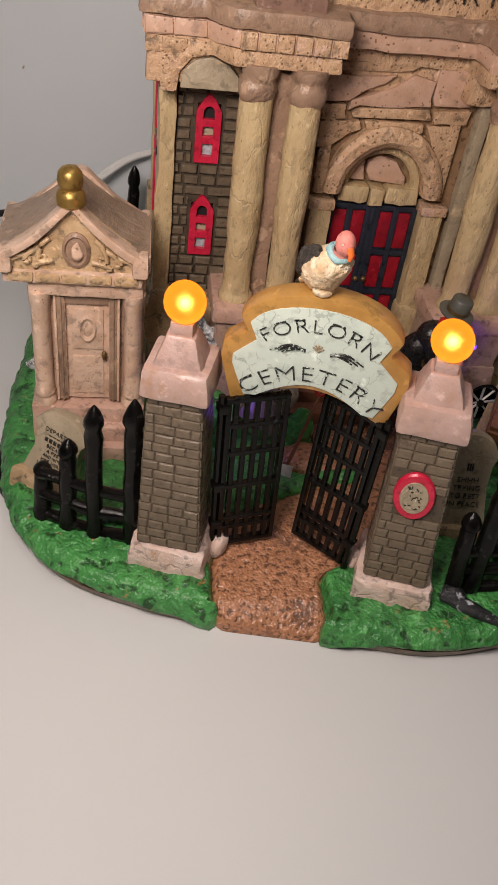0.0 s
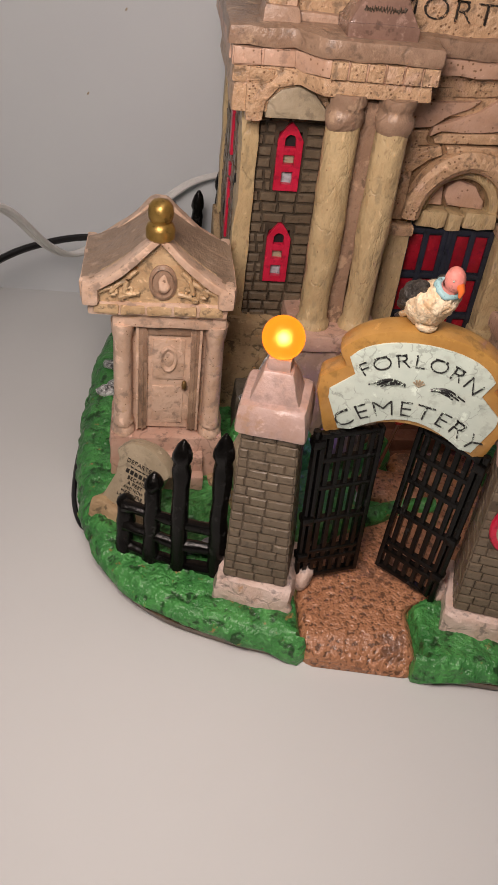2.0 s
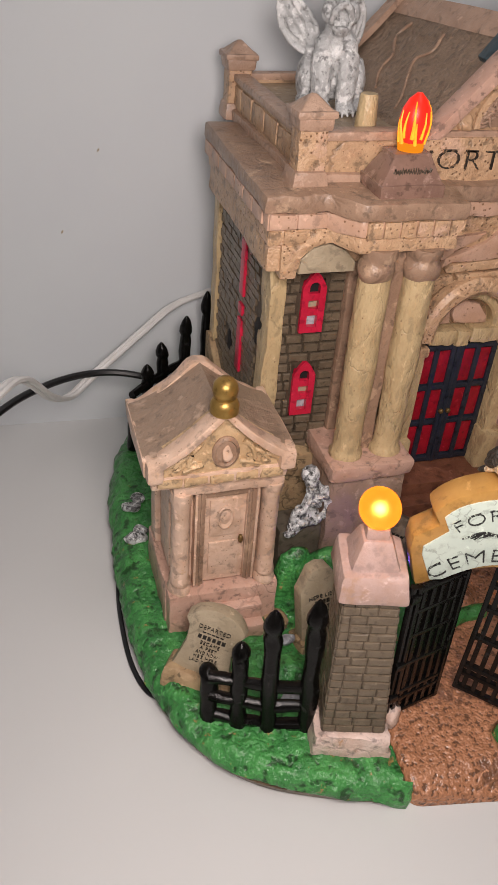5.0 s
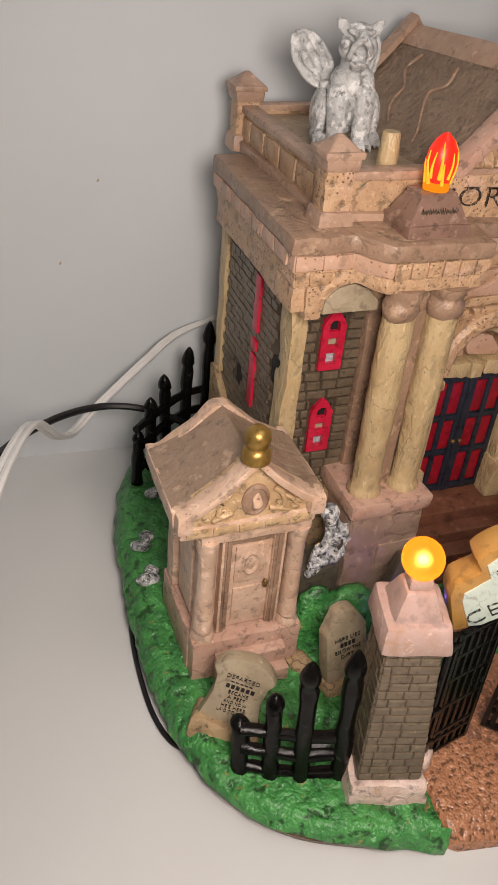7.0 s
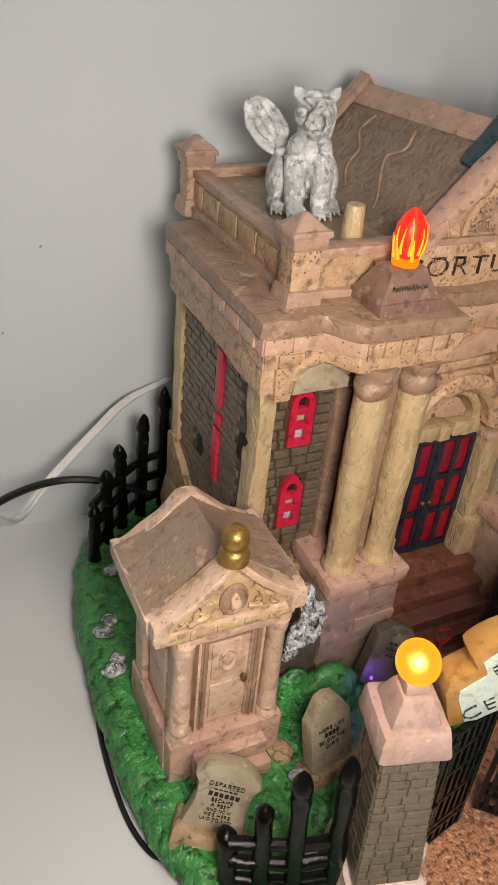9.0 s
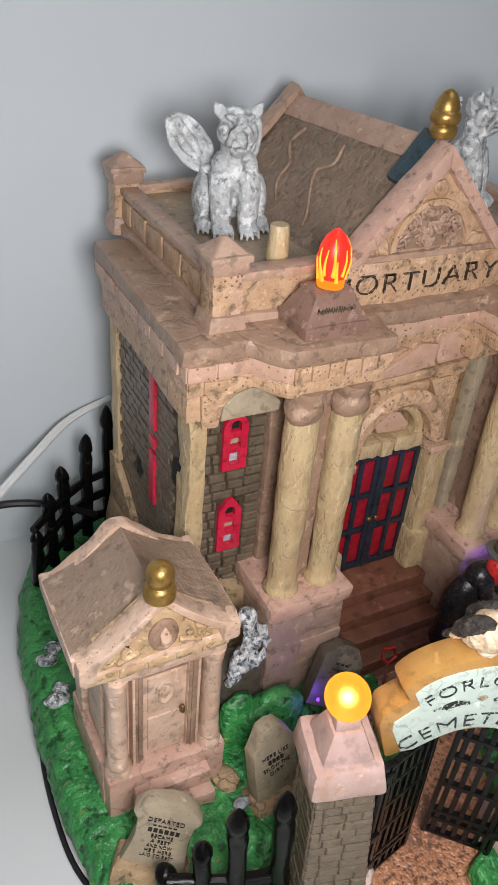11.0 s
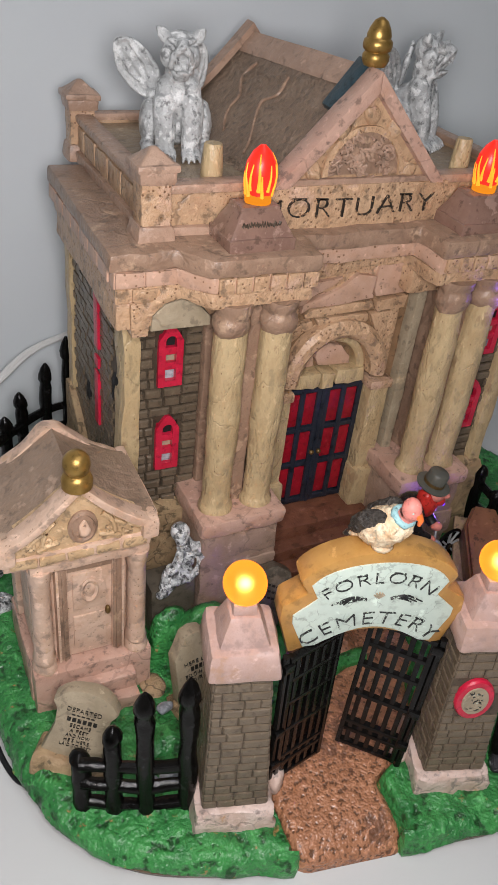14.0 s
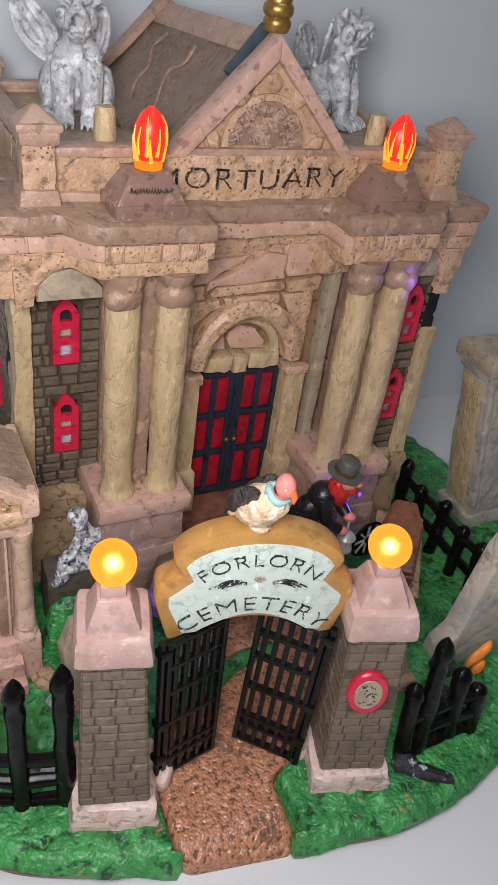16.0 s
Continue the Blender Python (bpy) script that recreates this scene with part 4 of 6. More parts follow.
def cornice(z0, z1, out, bev, name, mat, mid, label="", blocks=True):
    """A moulding that runs round the front with its two projecting blocks and back along both sides."""
    o = out
    yf, yb, yc = 8.75 - o, (7.75 if blocks else 9.2) - o, mid
    xl, xr = MID - HALF - 0.3 - o, MID + HALF + 0.25 + o
    pts = [(xl + 0.1, 17.1), (xl, yf)]
    for px in (-0.5, 7.65):
        left, right = px - 1.55 - o * 0.5, px + 1.55 + o * 0.5
        if px < 1:
            pts += [(left - 0.75, yf), (left, yb), (right, yb), (right + 0.05, yc)]
        else:
            pts += [(left - 0.05, yc), (left, yb), (right, yb), (right + 0.75, yf)]
    pts += [(xr, yf), (xr - 0.1, 17.1)]
    bm = prism(pts, z0, z1, bev, "z")
    for _ in range(3):
        bmesh.ops.subdivide_edges(bm, edges=[e for e in bm.edges if e.calc_length() > 0.5], cuts=1)
    bmesh.ops.triangulate(bm, faces=[f for f in bm.faces if len(f.verts) > 4])
    return mpart(name, wobble(wobble(bm, 0.06, 0.9, z0), 0.05, 2.6, z0), mat, None, label)


cornice(13.4, 14.3, 0.2, 0.1, "architrave", M_TAN, 9.77, "pitted tan stone band", False)
cornice(14.28, 14.76, 0.27, 0.08, "frieze", M_TAN, 9.6, "tan stone frieze band")
cornice(14.74, 15.3, 0.33, 0.1, "dentil_band", M_ROSE, 9.05, "pinkish stone dentil band")
cornice(15.27, 15.85, 0.47, 0.16, "cornice", M_BROWN, 8.8, "brown weathered cornice slab")
for px in (-0.5, 7.65):
    for i in range(6):
        x = px - 1.55 + i * 0.56
        mpart("dentil", box(x, x + 0.5, 7.32, 7.6, 14.78, 15.27, 0.05), M_TAN)

# jointed stones along the two bands over the bays
for x0, x1, z0, z1, mat in ((-4.86, -4.02, 14.8, 15.26, M_ROSE), (-3.96, -3.0, 14.8, 15.26, M_ROSE), (9.98, 10.9, 14.8, 15.26, M_ROSE), (10.96, 11.8, 14.8, 15.26, M_ROSE),
                            (-4.8, -4.4, 14.32, 14.72, M_TAN), (-4.34, -3.55, 14.34, 14.72, M_TAN), (-3.49, -2.9, 14.36, 14.72, M_TAN), (10.0, 10.7, 14.34, 14.72, M_TAN), (10.76, 11.7, 14.32, 14.72, M_TAN)):
    y = 8.36 if mat is M_ROSE else 8.42
    mpart("band_stone", box(x0, x1, y, y + 0.4, z0, z1, 0.06, 0.3, 0.04, seed=x0), mat, None, "worn stone in the band under the cornice")
for k in range(7):
    y = 9.0 + k * 1.14
    for x in (MID - HALF - 0.66, MID + HALF + 0.56):
        mpart("band_stone", box(x, x + 0.1, y, y + 1.07, 14.8, 15.26, 0.04, 0.4, 0.03, seed=k + 0.7), M_ROSE, None, "worn stone in the band under the cornice")

# parapet with posts
PX0, PX1 = MID - 7.1, MID + 7.1
for dims, nm in (((PX0, PX1, 9.55, 10.05, 15.7, 17.2), "parapet_front"), ((PX0, PX0 + 0.45, 9.6, 18.3, 15.7, 17.2), "parapet_side"),
                 ((PX1 - 0.45, PX1, 9.6, 18.3, 15.7, 17.2), "parapet_side"), ((PX0, PX1, 18.0, 18.4, 15.7, 17.2), "parapet_back")):
    mpart(nm, box(*dims, 0.08, 0.9, 0.04), M_TANC, None, "tan carved parapet wall")
for dims in ((PX0 - 0.1, PX1 + 0.1, 9.4, 10.12, 17.05, 17.32), (PX0 - 0.12, PX0 + 0.5, 9.6, 18.4, 17.05, 17.3), (PX1 - 0.5, PX1 + 0.12, 9.6, 18.4, 17.05, 17.3), (PX0, PX1, 17.95, 18.5, 17.05, 17.3)):
    mpart("coping", box(*dims, 0.08, 0.9, 0.03), M_COPING, None, "pinkish brown coping")
for dims in ((PX0 - 0.16, PX0 + 0.2, 9.9, 18.3), (PX1 - 0.2, PX1 + 0.16, 9.9, 18.3), (PX0 + 0.4, -1.6, 9.36, 9.7), (8.8, PX1 - 0.4, 9.36, 9.7)):
    mpart("parapet_foot", box(*dims, 15.7, 16.12, 0.1, 0.7, 0.05), M_COPING, None, "brown moulding along the foot of the parapet")
for k in range(5):
    y = 10.7 + k * 1.55
    for x0, x1 in ((PX0 - 0.06, PX0 + 0.1), (PX1 - 0.1, PX1 + 0.06)):
        mpart("parapet_panel", box(x0, x1, y, y + 1.42, 16.22, 16.92, 0.06, 0.4, 0.05, seed=k + 1.5), M_TANC, None, "carved tan parapet panel")
for x in (PX0 + 0.15, PX1 - 0.15):
    for y in (9.55, 18.2):
        post = mpart("parapet_post", box(x - 0.45, x + 0.45, y - 0.45, y + 0.45, 15.8, 17.6, 0.07, 0.5, 0.04), M_TAN, None, "tan parapet post")
        mpart("post_base", box(x - 0.62, x + 0.62, y - 0.62, y + 0.62, 15.7, 16.3, 0.12, 0.4, 0.06, (0.85, 0.85)), M_COPING, post)
        mpart("post_cap", box(x - 0.53, x + 0.53, y - 0.53, y + 0.53, 17.42, 17.78, 0.08, 0.4, 0.03, (1.08, 1.08)), M_COPING, post)
        mpart("post_lip", box(x - 0.64, x + 0.64, y - 0.64, y + 0.64, 17.76, 17.98, 0.09, 0.4, 0.03), M_COPING, post)
        mpart("post_tip", box(x - 0.58, x + 0.58, y - 0.58, y + 0.58, 17.94, 18.36, 0.06, 0, 0, (0.14, 0.14)), M_COPING, post)
mpart("flat_roof", box(PX0 + 0.2, PX1 - 0.2, 9.8, 18.2, 15.6, 16.95, 0.02, 1.2, 0.03), M_FLATROOF, None, "grey-brown flat roof")

# sign band, gable and nave roof
mpart("name_band", box(-0.4, 6.9, 9.35, 9.8, 15.75, 17.15, 0.06), M_TAN, None, "tan name band")
word, w = letters("MORTUARY", 0.62, 0.12, 1.08)
k = 6.38 / w
for v in word.verts:
    v.co = Vector((-0.03 + v.co.x * k, 9.33 + v.co.y, 16.18 + v.co.z + 0.03 * math.sin(v.co.x * 2)))
bmesh.ops.remove_doubles(word, verts=word.verts, dist=0.002)
for piece in islands(word):
    mpart("letter", piece, M_NAMEINK, None, "worn black letter of the house name", 0)
GH, GB, GT = 2.75, 17.15, 20.15

gable = [(MID - GH, GB), (MID + GH, GB), (MID, GT)]
mpart("gable_wall", prism(gable, 9.55, 10.1, 0.05), M_TANC, None, "ochre tan gable wall")
bm = bmesh.new()
for sx in (-1, 1):
    p = [(MID + sx * (GH + 0.4), GB - 0.05), (MID + sx * (GH - 0.12), GB - 0.05), (MID, GT - 0.38), (MID, GT + 0.22)]
    join(bm, prism(p, 9.25, 10.2, 0.06))
mpart("gable_rake", wobble(bm, 0.03, 1.5), M_PINK, None, "pinkish sloping gable edge")
arc = [(MID + 1.35 * math.cos(math.pi * i / 20), 17.4 + 1.3 * math.sin(math.pi * i / 20)) for i in range(21)]
mpart("gable_lunette", prism(arc, 9.5, 9.6, 0.03), M_BROWN, None, "brown carved half-round relief")
bm = bmesh.new()
for r0, r1 in ((1.32, 1.52),):
    rows = []
    for r, y in ((r0, 9.6), (r0, 9.4), (r1, 9.4), (r1, 9.6)):
        rows.append([bm.verts.new((MID + r * math.cos(math.pi * i / 20), y, 17.38 + r * 0.97 * math.sin(math.pi * i / 20))) for i in range(21)])
    for lo, hi in zip(rows, rows[1:]):
        for i in range(20):
            bm.faces.new((lo[i], lo[i + 1], hi[i + 1], hi[i]))
mpart("lunette_rim", wobble(bm, 0.05, 2), M_TAN)
bm = bmesh.new()
rnd = random.Random(5)
for i in range(64):
    a, r = rnd.uniform(0.08, 3.06), 1.2 * rnd.random() ** 0.6
    x, z, w = MID + r * math.cos(a), 17.45 + r * math.sin(a), rnd.uniform(0.1, 0.2)
    turned, bend = rnd.uniform(0, 6.28), rnd.uniform(1.5, 3.6)
    join(bm, tube([(x + w * math.cos(turned + bend * k / 6), 9.45, z + w * math.sin(turned + bend * k / 6)) for k in range(7)], 0.06, 6, 0.04))
tagged(mpart("gable_relief", wobble(bm, 0.03, 4), M_COPING, None, "carved scrolls"), kind="stuff")
for i, (x, z) in enumerate(((-1.75, 17.55), (1.75, 17.55), (-0.9, 18.75), (0.9, 18.75), (0, 19.15))):
    mpart("gable_scroll", wobble(ball(MID + x, 9.5, z, 0.3, 0.14, 0.24, sub=3), 0.14, 3, i), M_TANC)

bm = bmesh.new()
rows = []
for j in [k / 3 for k in range(82)]:
    y = 9.9 + j * 8.1 / 27
    row = []
    for i in range(97):
        u = i / 96 * 2 - 1
        a = abs(u)
        h = (1 - a) ** 1.25
        lift = -0.24 * (j / 27)
        x = MID + u * (GH + 0.45 + 0.25 * j / 27) - 0.021 * j
        z = 16.9 + (GT - 16.85 + lift) * h
        z += 0.05 * noise.noise(Vector((x, y, 3)))
        z += 0.13 * max(0, 1 - abs(noise.noise(Vector((x * 0.4, y * 0.22, 9.0)) + 0.12 * noise.noise_vector(Vector((x * 2, y * 2, 1.0))))) / 0.035)
        row.append(bm.verts.new((x, y, z)))
    rows.append(row)
for lo, hi in zip(rows, rows[1:]):
    for i in range(96):
        bm.faces.new((lo[i], lo[i + 1], hi[i + 1], hi[i]))
for trail in (((-0.2, 12.5), (-0.33, 12.0), (-0.42, 13.6), (-0.55, 12.2), (-0.68, 10.2), (-0.82, 8.6)), ((-0.18, 20.5), (-0.32, 21.0), (-0.45, 18.6), (-0.6, 18.0), (-0.74, 15.6))):
    pts = []
    for u, j in trail:
        pts.append((MID + u * (GH + 0.45 + 0.25 * j / 27) - 0.021 * j, 9.9 + j * 0.3, 16.92 + (GT - 16.85 - 0.24 * j / 27) * (1 + u) ** 1.25))
    mpart("roof_vein", wobble(tube(curve_points(pts, 8), 0.075, 7, 0.045), 0.03, 3), M_BROWN, None, "raised wandering vein on the roof")
mpart("nave_roof", bm, M_ROOF, None, "grey-brown tent-shaped roof with raised veins", 60)
rid = [(MID - 0.021 * j * 2.7, 10.85 + j * 0.715, GT + 0.03 - 0.024 * j) for j in range(11)]
bm = bmesh.new()
rows = []
for j in range(11):
    x, y, z = rid[j]
    rows.append([bm.verts.new((x + dx, y, z + dz)) for dx, dz in ((-0.5, -0.5), (-0.42, -0.28), (0, 0.14), (0.42, -0.28), (0.5, -0.5))])
for lo, hi in zip(rows, rows[1:]):
    for i in range(4):
        bm.faces.new((lo[i], lo[i + 1], hi[i + 1], hi[i]))
mpart("ridge_trim", wobble(bm, 0.03, 1), M_COPING, None, "pinkish ridge cap")
bm = bmesh.new()
rows = []
for i in range(33):
    u = i / 32 * 2 - 1
    h = (1 - abs(u)) ** 1.25
    x, z = MID + u * (GH + 0.85) - 0.57, 16.9 + (GT - 16.85 - 0.14) * h
    rows.append([bm.verts.new((x, y, z + dz)) for y, dz in ((17.7, 0), (17.7, 0.32), (18.3, 0.36), (18.3, -0.6))])
for lo, hi in zip(rows, rows[1:]):
    for i in range(3):
        bm.faces.new((lo[i], lo[i + 1], hi[i + 1], hi[i]))
mpart("rear_rake", wobble(bm, 0.04, 0.8), M_COPING, None, "pinkish raised rear gable edge")
mpart("finial", lathe([(0.34, 20.34), (0.42, 20.5), (0.42, 20.64), (0.35, 20.72), (0.43, 20.78), (0.46, 20.9), (0.44, 21.02), (0.37, 21.08), (0.38, 21.16), (0.32, 21.34), (0.2, 21.53), (0.05, 21.62)], MID + 0.2, 10.2, 0, 24), M_GOLD, None, "gold painted pointed finial")
bm = bmesh.new()
for sx in (-1, 1):
    join(bm, prism([(MID, 20.52), (MID, 20.2), (MID + sx * 0.92, 18.98), (MID + sx * 1.1, 19.18)], 10.1, 10.85, 0.05))
mpart("finial_saddle", wobble(bm, 0.03, 2), M_SADDLE, None, "dark slate saddle under the finial")
for x in (MID - 4.75, MID + 4.6):
    tagged(mpart("roof_peg", lathe([(0.34, 16.9), (0.34, 17.45), (0.29, 18.1), (0.26, 18.15)], x, 10.55, 0, 18), M_CREAM), "small cream roof vent peg")

# flame lamps over the columns
for px in (-0.6, 7.72):
    lampbase = mpart("lamp_plinth", box(px - 1.08, px + 1.08, 7.7, 9.45, 15.8, 16.22, 0.07, 0.5, 0.03), M_PLINTH, None, "glossy dark brown lamp plinth")
    mpart("plinth_slope", box(px - 1.04, px + 1.04, 7.76, 9.4, 16.18, 16.95, 0.07, 0.4, 0.04, (0.6, 0.56)), M_PLINTH, lampbase)
    mpart("plinth_top", box(px - 0.64, px + 0.64, 8.1, 9.06, 16.88, 17.02, 0.05, 0.4, 0.03), M_PLINTH, lampbase)
    if px < 0:
        rnd = random.Random(12)
        pts = [(px - 0.62 + k * 0.042, 7.94 + 0.01 * (k % 2), 16.5 + 0.09 * (k % 2) + rnd.uniform(-0.03, 0.05)) for k in range(30)]
        mpart("scrape", tube(pts, 0.05, 5), M_JOINT, lampbase, "dark scraped patch")
    bx, by = px + 0.09, 8.6
    bulb = mpart("flame_bulb", lathe([(0.36, 17.2), (0.40, 17.38), (0.45, 17.58), (0.475, 17.82), (0.43, 18.12), (0.28, 18.4), (0.08, 18.58)], bx, by, 0, 26), M_FLAME, None, "lit red and yellow flame-shaped bulb")
    rnd = random.Random(31)
    for k in range(15):
        a = 2 * math.pi * (k + rnd.uniform(-0.25, 0.25)) / 15
        pr = [(0.375, 17.22), (0.41, 17.4), (0.455, 17.6), (0.478, 17.84), (0.435, 18.12), (0.29, 18.38)][rnd.choice((0, 0, 1)):rnd.choice((4, 5, 5, 6))]
        sway = rnd.uniform(0.05, 0.2)
        pts = [(bx + r * math.cos(a + sway * math.sin(k * 2.3 + z * 2)), by + r * math.sin(a + sway * math.sin(k * 2.3 + z * 2)), z) for r, z in pr]
        mpart("flame_streak", tube(curve_points(pts, 5), rnd.uniform(0.05, 0.085), 6, 0.015), M_STREAK, bulb, "yellow painted streak")
    mpart("bulb_foot", wobble(lathe([(0.36, 16.95), (0.40, 17.0), (0.41, 17.12), (0.385, 17.24), (0.35, 17.3)], bx, by, 0, 22), 0.03, 3), M_FLAMEBASE, bulb, "glowing amber bulb foot")

# ---------------------------------------------------------------- the crypt
crypt = thing("crypt", (-7.0, 6.5, 1.3), "small beige stone crypt with closed door and gold finial", "crypt")
CX = -7.0
part("crypt_body", box(CX - 2.0, CX + 2.0, 5.75, 9.0, 1.2, 8.3, 0.06, 0.7, 0.04), M_CRYPT, crypt)
part("plinth", box(CX - 2.35, CX + 2.35, 5.6, 9.2, 0.8, 2.9, 0.12, 0.6, 0.08), M_PINK, crypt, "pinkish crypt plinth")
part("entablature", box(CX - 2.15, CX + 2.15, 5.2, 9.1, 7.55, 8.15, 0.1, 0.6, 0.05), M_CRYPT, crypt)
part("eave_band", box(CX - 2.3, CX + 2.3, 5.0, 9.2, 8.1, 8.6, 0.1, 0.6, 0.05), M_CRYPT, crypt)
for sx in (-1, 1):
    part("column_base", box(CX + sx * 1.95 - 0.5, CX + sx * 1.95 + 0.5, 5.05, 6.2, 0.9, 3.0, 0.1, 0.4, 0.06), M_PINK, crypt)
    bm = lathe([(0.5, 2.95), (0.52, 3.1), (0.42, 3.3), (0.48, 3.45), (0.41, 3.65), (0.40, 5.2), (0.39, 7.0), (0.44, 7.15), (0.46, 7.3), (0.48, 7.45), (0.5, 7.65)], CX + sx * 1.95, 5.55, 0, 20)
    part("column", wobble(bm, 0.03, 1.0, sx), M_CRYPT, crypt, "beige weathered column")
    part("rear_column", box(CX + sx * 2.05 - 0.3, CX + sx * 2.05 + 0.3, 8.2, 9.0, 2.8, 7.6, 0.12, 0.6, 0.05), M_CRYPT, crypt)
    part("side_panel", box(*sorted((CX + sx * 1.98, CX + sx * 2.12)), 6.4, 7.9, 3.2, 7.2, 0.06, 0.6, 0.02), M_CRYPT, crypt)
    part("door_jamb", box(CX + sx * 1.13 - 0.18, CX + sx * 1.13 + 0.18, 5.4, 5.9, 3.1, 7.5, 0.06), M_BROWN, crypt, "brownish fluted door jamb")
    part("jamb_fillet", box(CX + sx * 1.13 - 0.05, CX + sx * 1.13 + 0.05, 5.34, 5.5, 3.1, 7.5, 0.04), M_BROWN, crypt)
    part("jamb_fillet", box(CX + sx * 0.98 - 0.05, CX + sx * 0.98 + 0.05, 5.44, 5.7, 3.1, 7.3, 0.04), M_CRYPT, crypt)
    part("jamb_fillet", box(CX + sx * 1.36 - 0.06, CX + sx * 1.36 + 0.06, 5.35, 5.9, 3.1, 7.5, 0.04), M_CRYPT, crypt)
cdoor = part("crypt_door", box(CX - 0.95, CX + 0.95, 5.62, 5.9, 3.05, 7.15, 0.04), M_CRYPT, crypt, "closed beige panelled door")
part("door_head", box(CX - 1.0, CX + 1.0, 5.5, 5.9, 7.1, 7.5, 0.06), M_BROWN, crypt)
part("upper_panel", box(CX - 0.7, CX + 0.7, 5.56, 5.7, 5.25, 6.9, 0.05), M_CRYPT, cdoor)
part("lower_panel", box(CX - 0.7, CX + 0.7, 5.56, 5.7, 3.3, 4.95, 0.05), M_CRYPT, cdoor)
bm = lathe([(0.52, 0), (0.52, 0.06), (0.44, 0.1), (0.36, 0.06), (0.3, 0.03), (0.2, 0.08), (0.02, 0.1)], 0, 0, 0, 24)
part("door_oval", move(bm, turn(CX, 5.58, 6.1, 0, 90) @ Matrix.Diagonal((0.75, 1.05, 1, 1))), M_CRYPT, cdoor)
part("door_knob", ball(CX + 0.72, 5.44, 5.1, 0.12, 0.12, 0.2), M_BRASS, cdoor, "dull brass knob")
for i in range(3):
    part("step", wobble(box(CX - 1.5 + i * 0.05, CX + 1.55 + i * 0.05, 5.5 - 0.42 * (i + 1), 6.0, 0.7, 2.95 - i * 0.62, 0.1, 0.4, 0.06), 0.03, 2), M_PINK, crypt, "pinkish worn stone step")
part("side_stone", wobble(ball(CX + 2.15, 4.95, 1.05, 0.5, 0.55, 0.45), 0.3, 1.3), M_ROCK, crypt)


def ogee(w, top, n=14):
    """Half outline of the curved crypt gable: a hollow sweep from eave to peak."""
    pts = []
    for i in range(n + 1):
        t = i / n
        pts.append((w * (1 - t), 9.22 + (top - 9.22) * (t ** 1.4)))
    return pts


left = [(CX - a, z) for a, z in ogee(2.43, 11.05)]
right = [(CX + a, z) for a, z in ogee(2.43, 11.05)][::-1][1:]
part("gable", prism([(CX - 2.3, 8.55)] + left + right + [(CX + 2.3, 8.55)], 5.1, 5.6, 0), M_CRYPTY, crypt, "carved ochre gable")
rim_l = [(CX - a, z) for a, z in ogee(2.45, 11.12)]
rim_r = [(CX + a, z) for a, z in ogee(2.45, 11.12)][::-1][1:]
top = rim_l + rim_r
low = [(x, z - 0.32) for x, z in top][::-1]
part("gable_edge", wobble(prism(top + low, 4.75, 5.45, 0.04), 0.04, 1), M_CRYPT, crypt, "beige curved gable edge")
for sx in (-1, 1):
    part("eave_block", box(CX + sx * 2.2 - 0.28, CX + sx * 2.2 + 0.28, 4.72, 5.5, 8.55, 9.32, 0.16), M_CRYPT, crypt)
bm = bmesh.new()
rows = []
for y in [5.2 + k * 0.42 for k in range(9)]:
    prof = [(CX - a, z + 0.02) for a, z in ogee(2.5, 10.7)] + [(CX + a, z + 0.02) for a, z in ogee(2.5, 10.7)][::-1][1:]
    rows.append([bm.verts.new((x, y, z + 0.05 * noise.noise(Vector((x, y, 1))))) for x, z in prof])
for lo, hi in zip(rows, rows[1:]):
    for i in range(len(lo) - 1):
        bm.faces.new((lo[i], lo[i + 1], hi[i + 1], hi[i]))
part("crypt_roof", bm, M_CRYPTROOF, crypt, "tan-brown curved crypt roof", smooth=50)
top2 = [(x, min(z - 0.12, 10.72)) for x, z in top]
part("rear_edge", wobble(prism(top2 + [(x, z - 0.6) for x, z in top2][::-1], 8.4, 8.95, 0.06), 0.07, 1.3), M_CRYPT, crypt, "tan-brown rear roof edge")
part("eave_side", box(CX - 2.55, CX - 2.2, 5.1, 8.9, 8.6, 9.25, 0.1, 0.6, 0.04), M_CRYPT, crypt)
part("eave_side", box(CX + 2.2, CX + 2.55, 5.1, 8.9, 8.6, 9.25, 0.1, 0.6, 0.04), M_CRYPT, crypt)
bm = lathe([(0.62, 0), (0.62, 0.1), (0.5, 0.16), (0.44, 0.08), (0.30, 0.1), (0.12, 0.2), (0.01, 0.2)], 0, 0, 0, 28)
part("gable_medallion", move(bm, turn(CX, 5.12, 9.35, 0, 90) @ Matrix.Diagonal((0.8, 1.0, 1, 1))), M_BROWN, crypt, "oval brown medallion")
part("medallion_relief", wobble(ball(CX, 4.98, 9.33, 0.2, 0.12, 0.32, sub=3), 0.1, 3), M_CRYPT, crypt)
for i in range(5):
    part("band_crack_stone", wobble(box(CX - 2.1 + i * 0.86, CX - 1.3 + i * 0.86, 4.93, 5.2, 8.18, 8.52, 0.08, 0.3, 0.05, seed=i + 2.0), 0.02, 3), M_CRYPTY, crypt)
bm = bmesh.new()
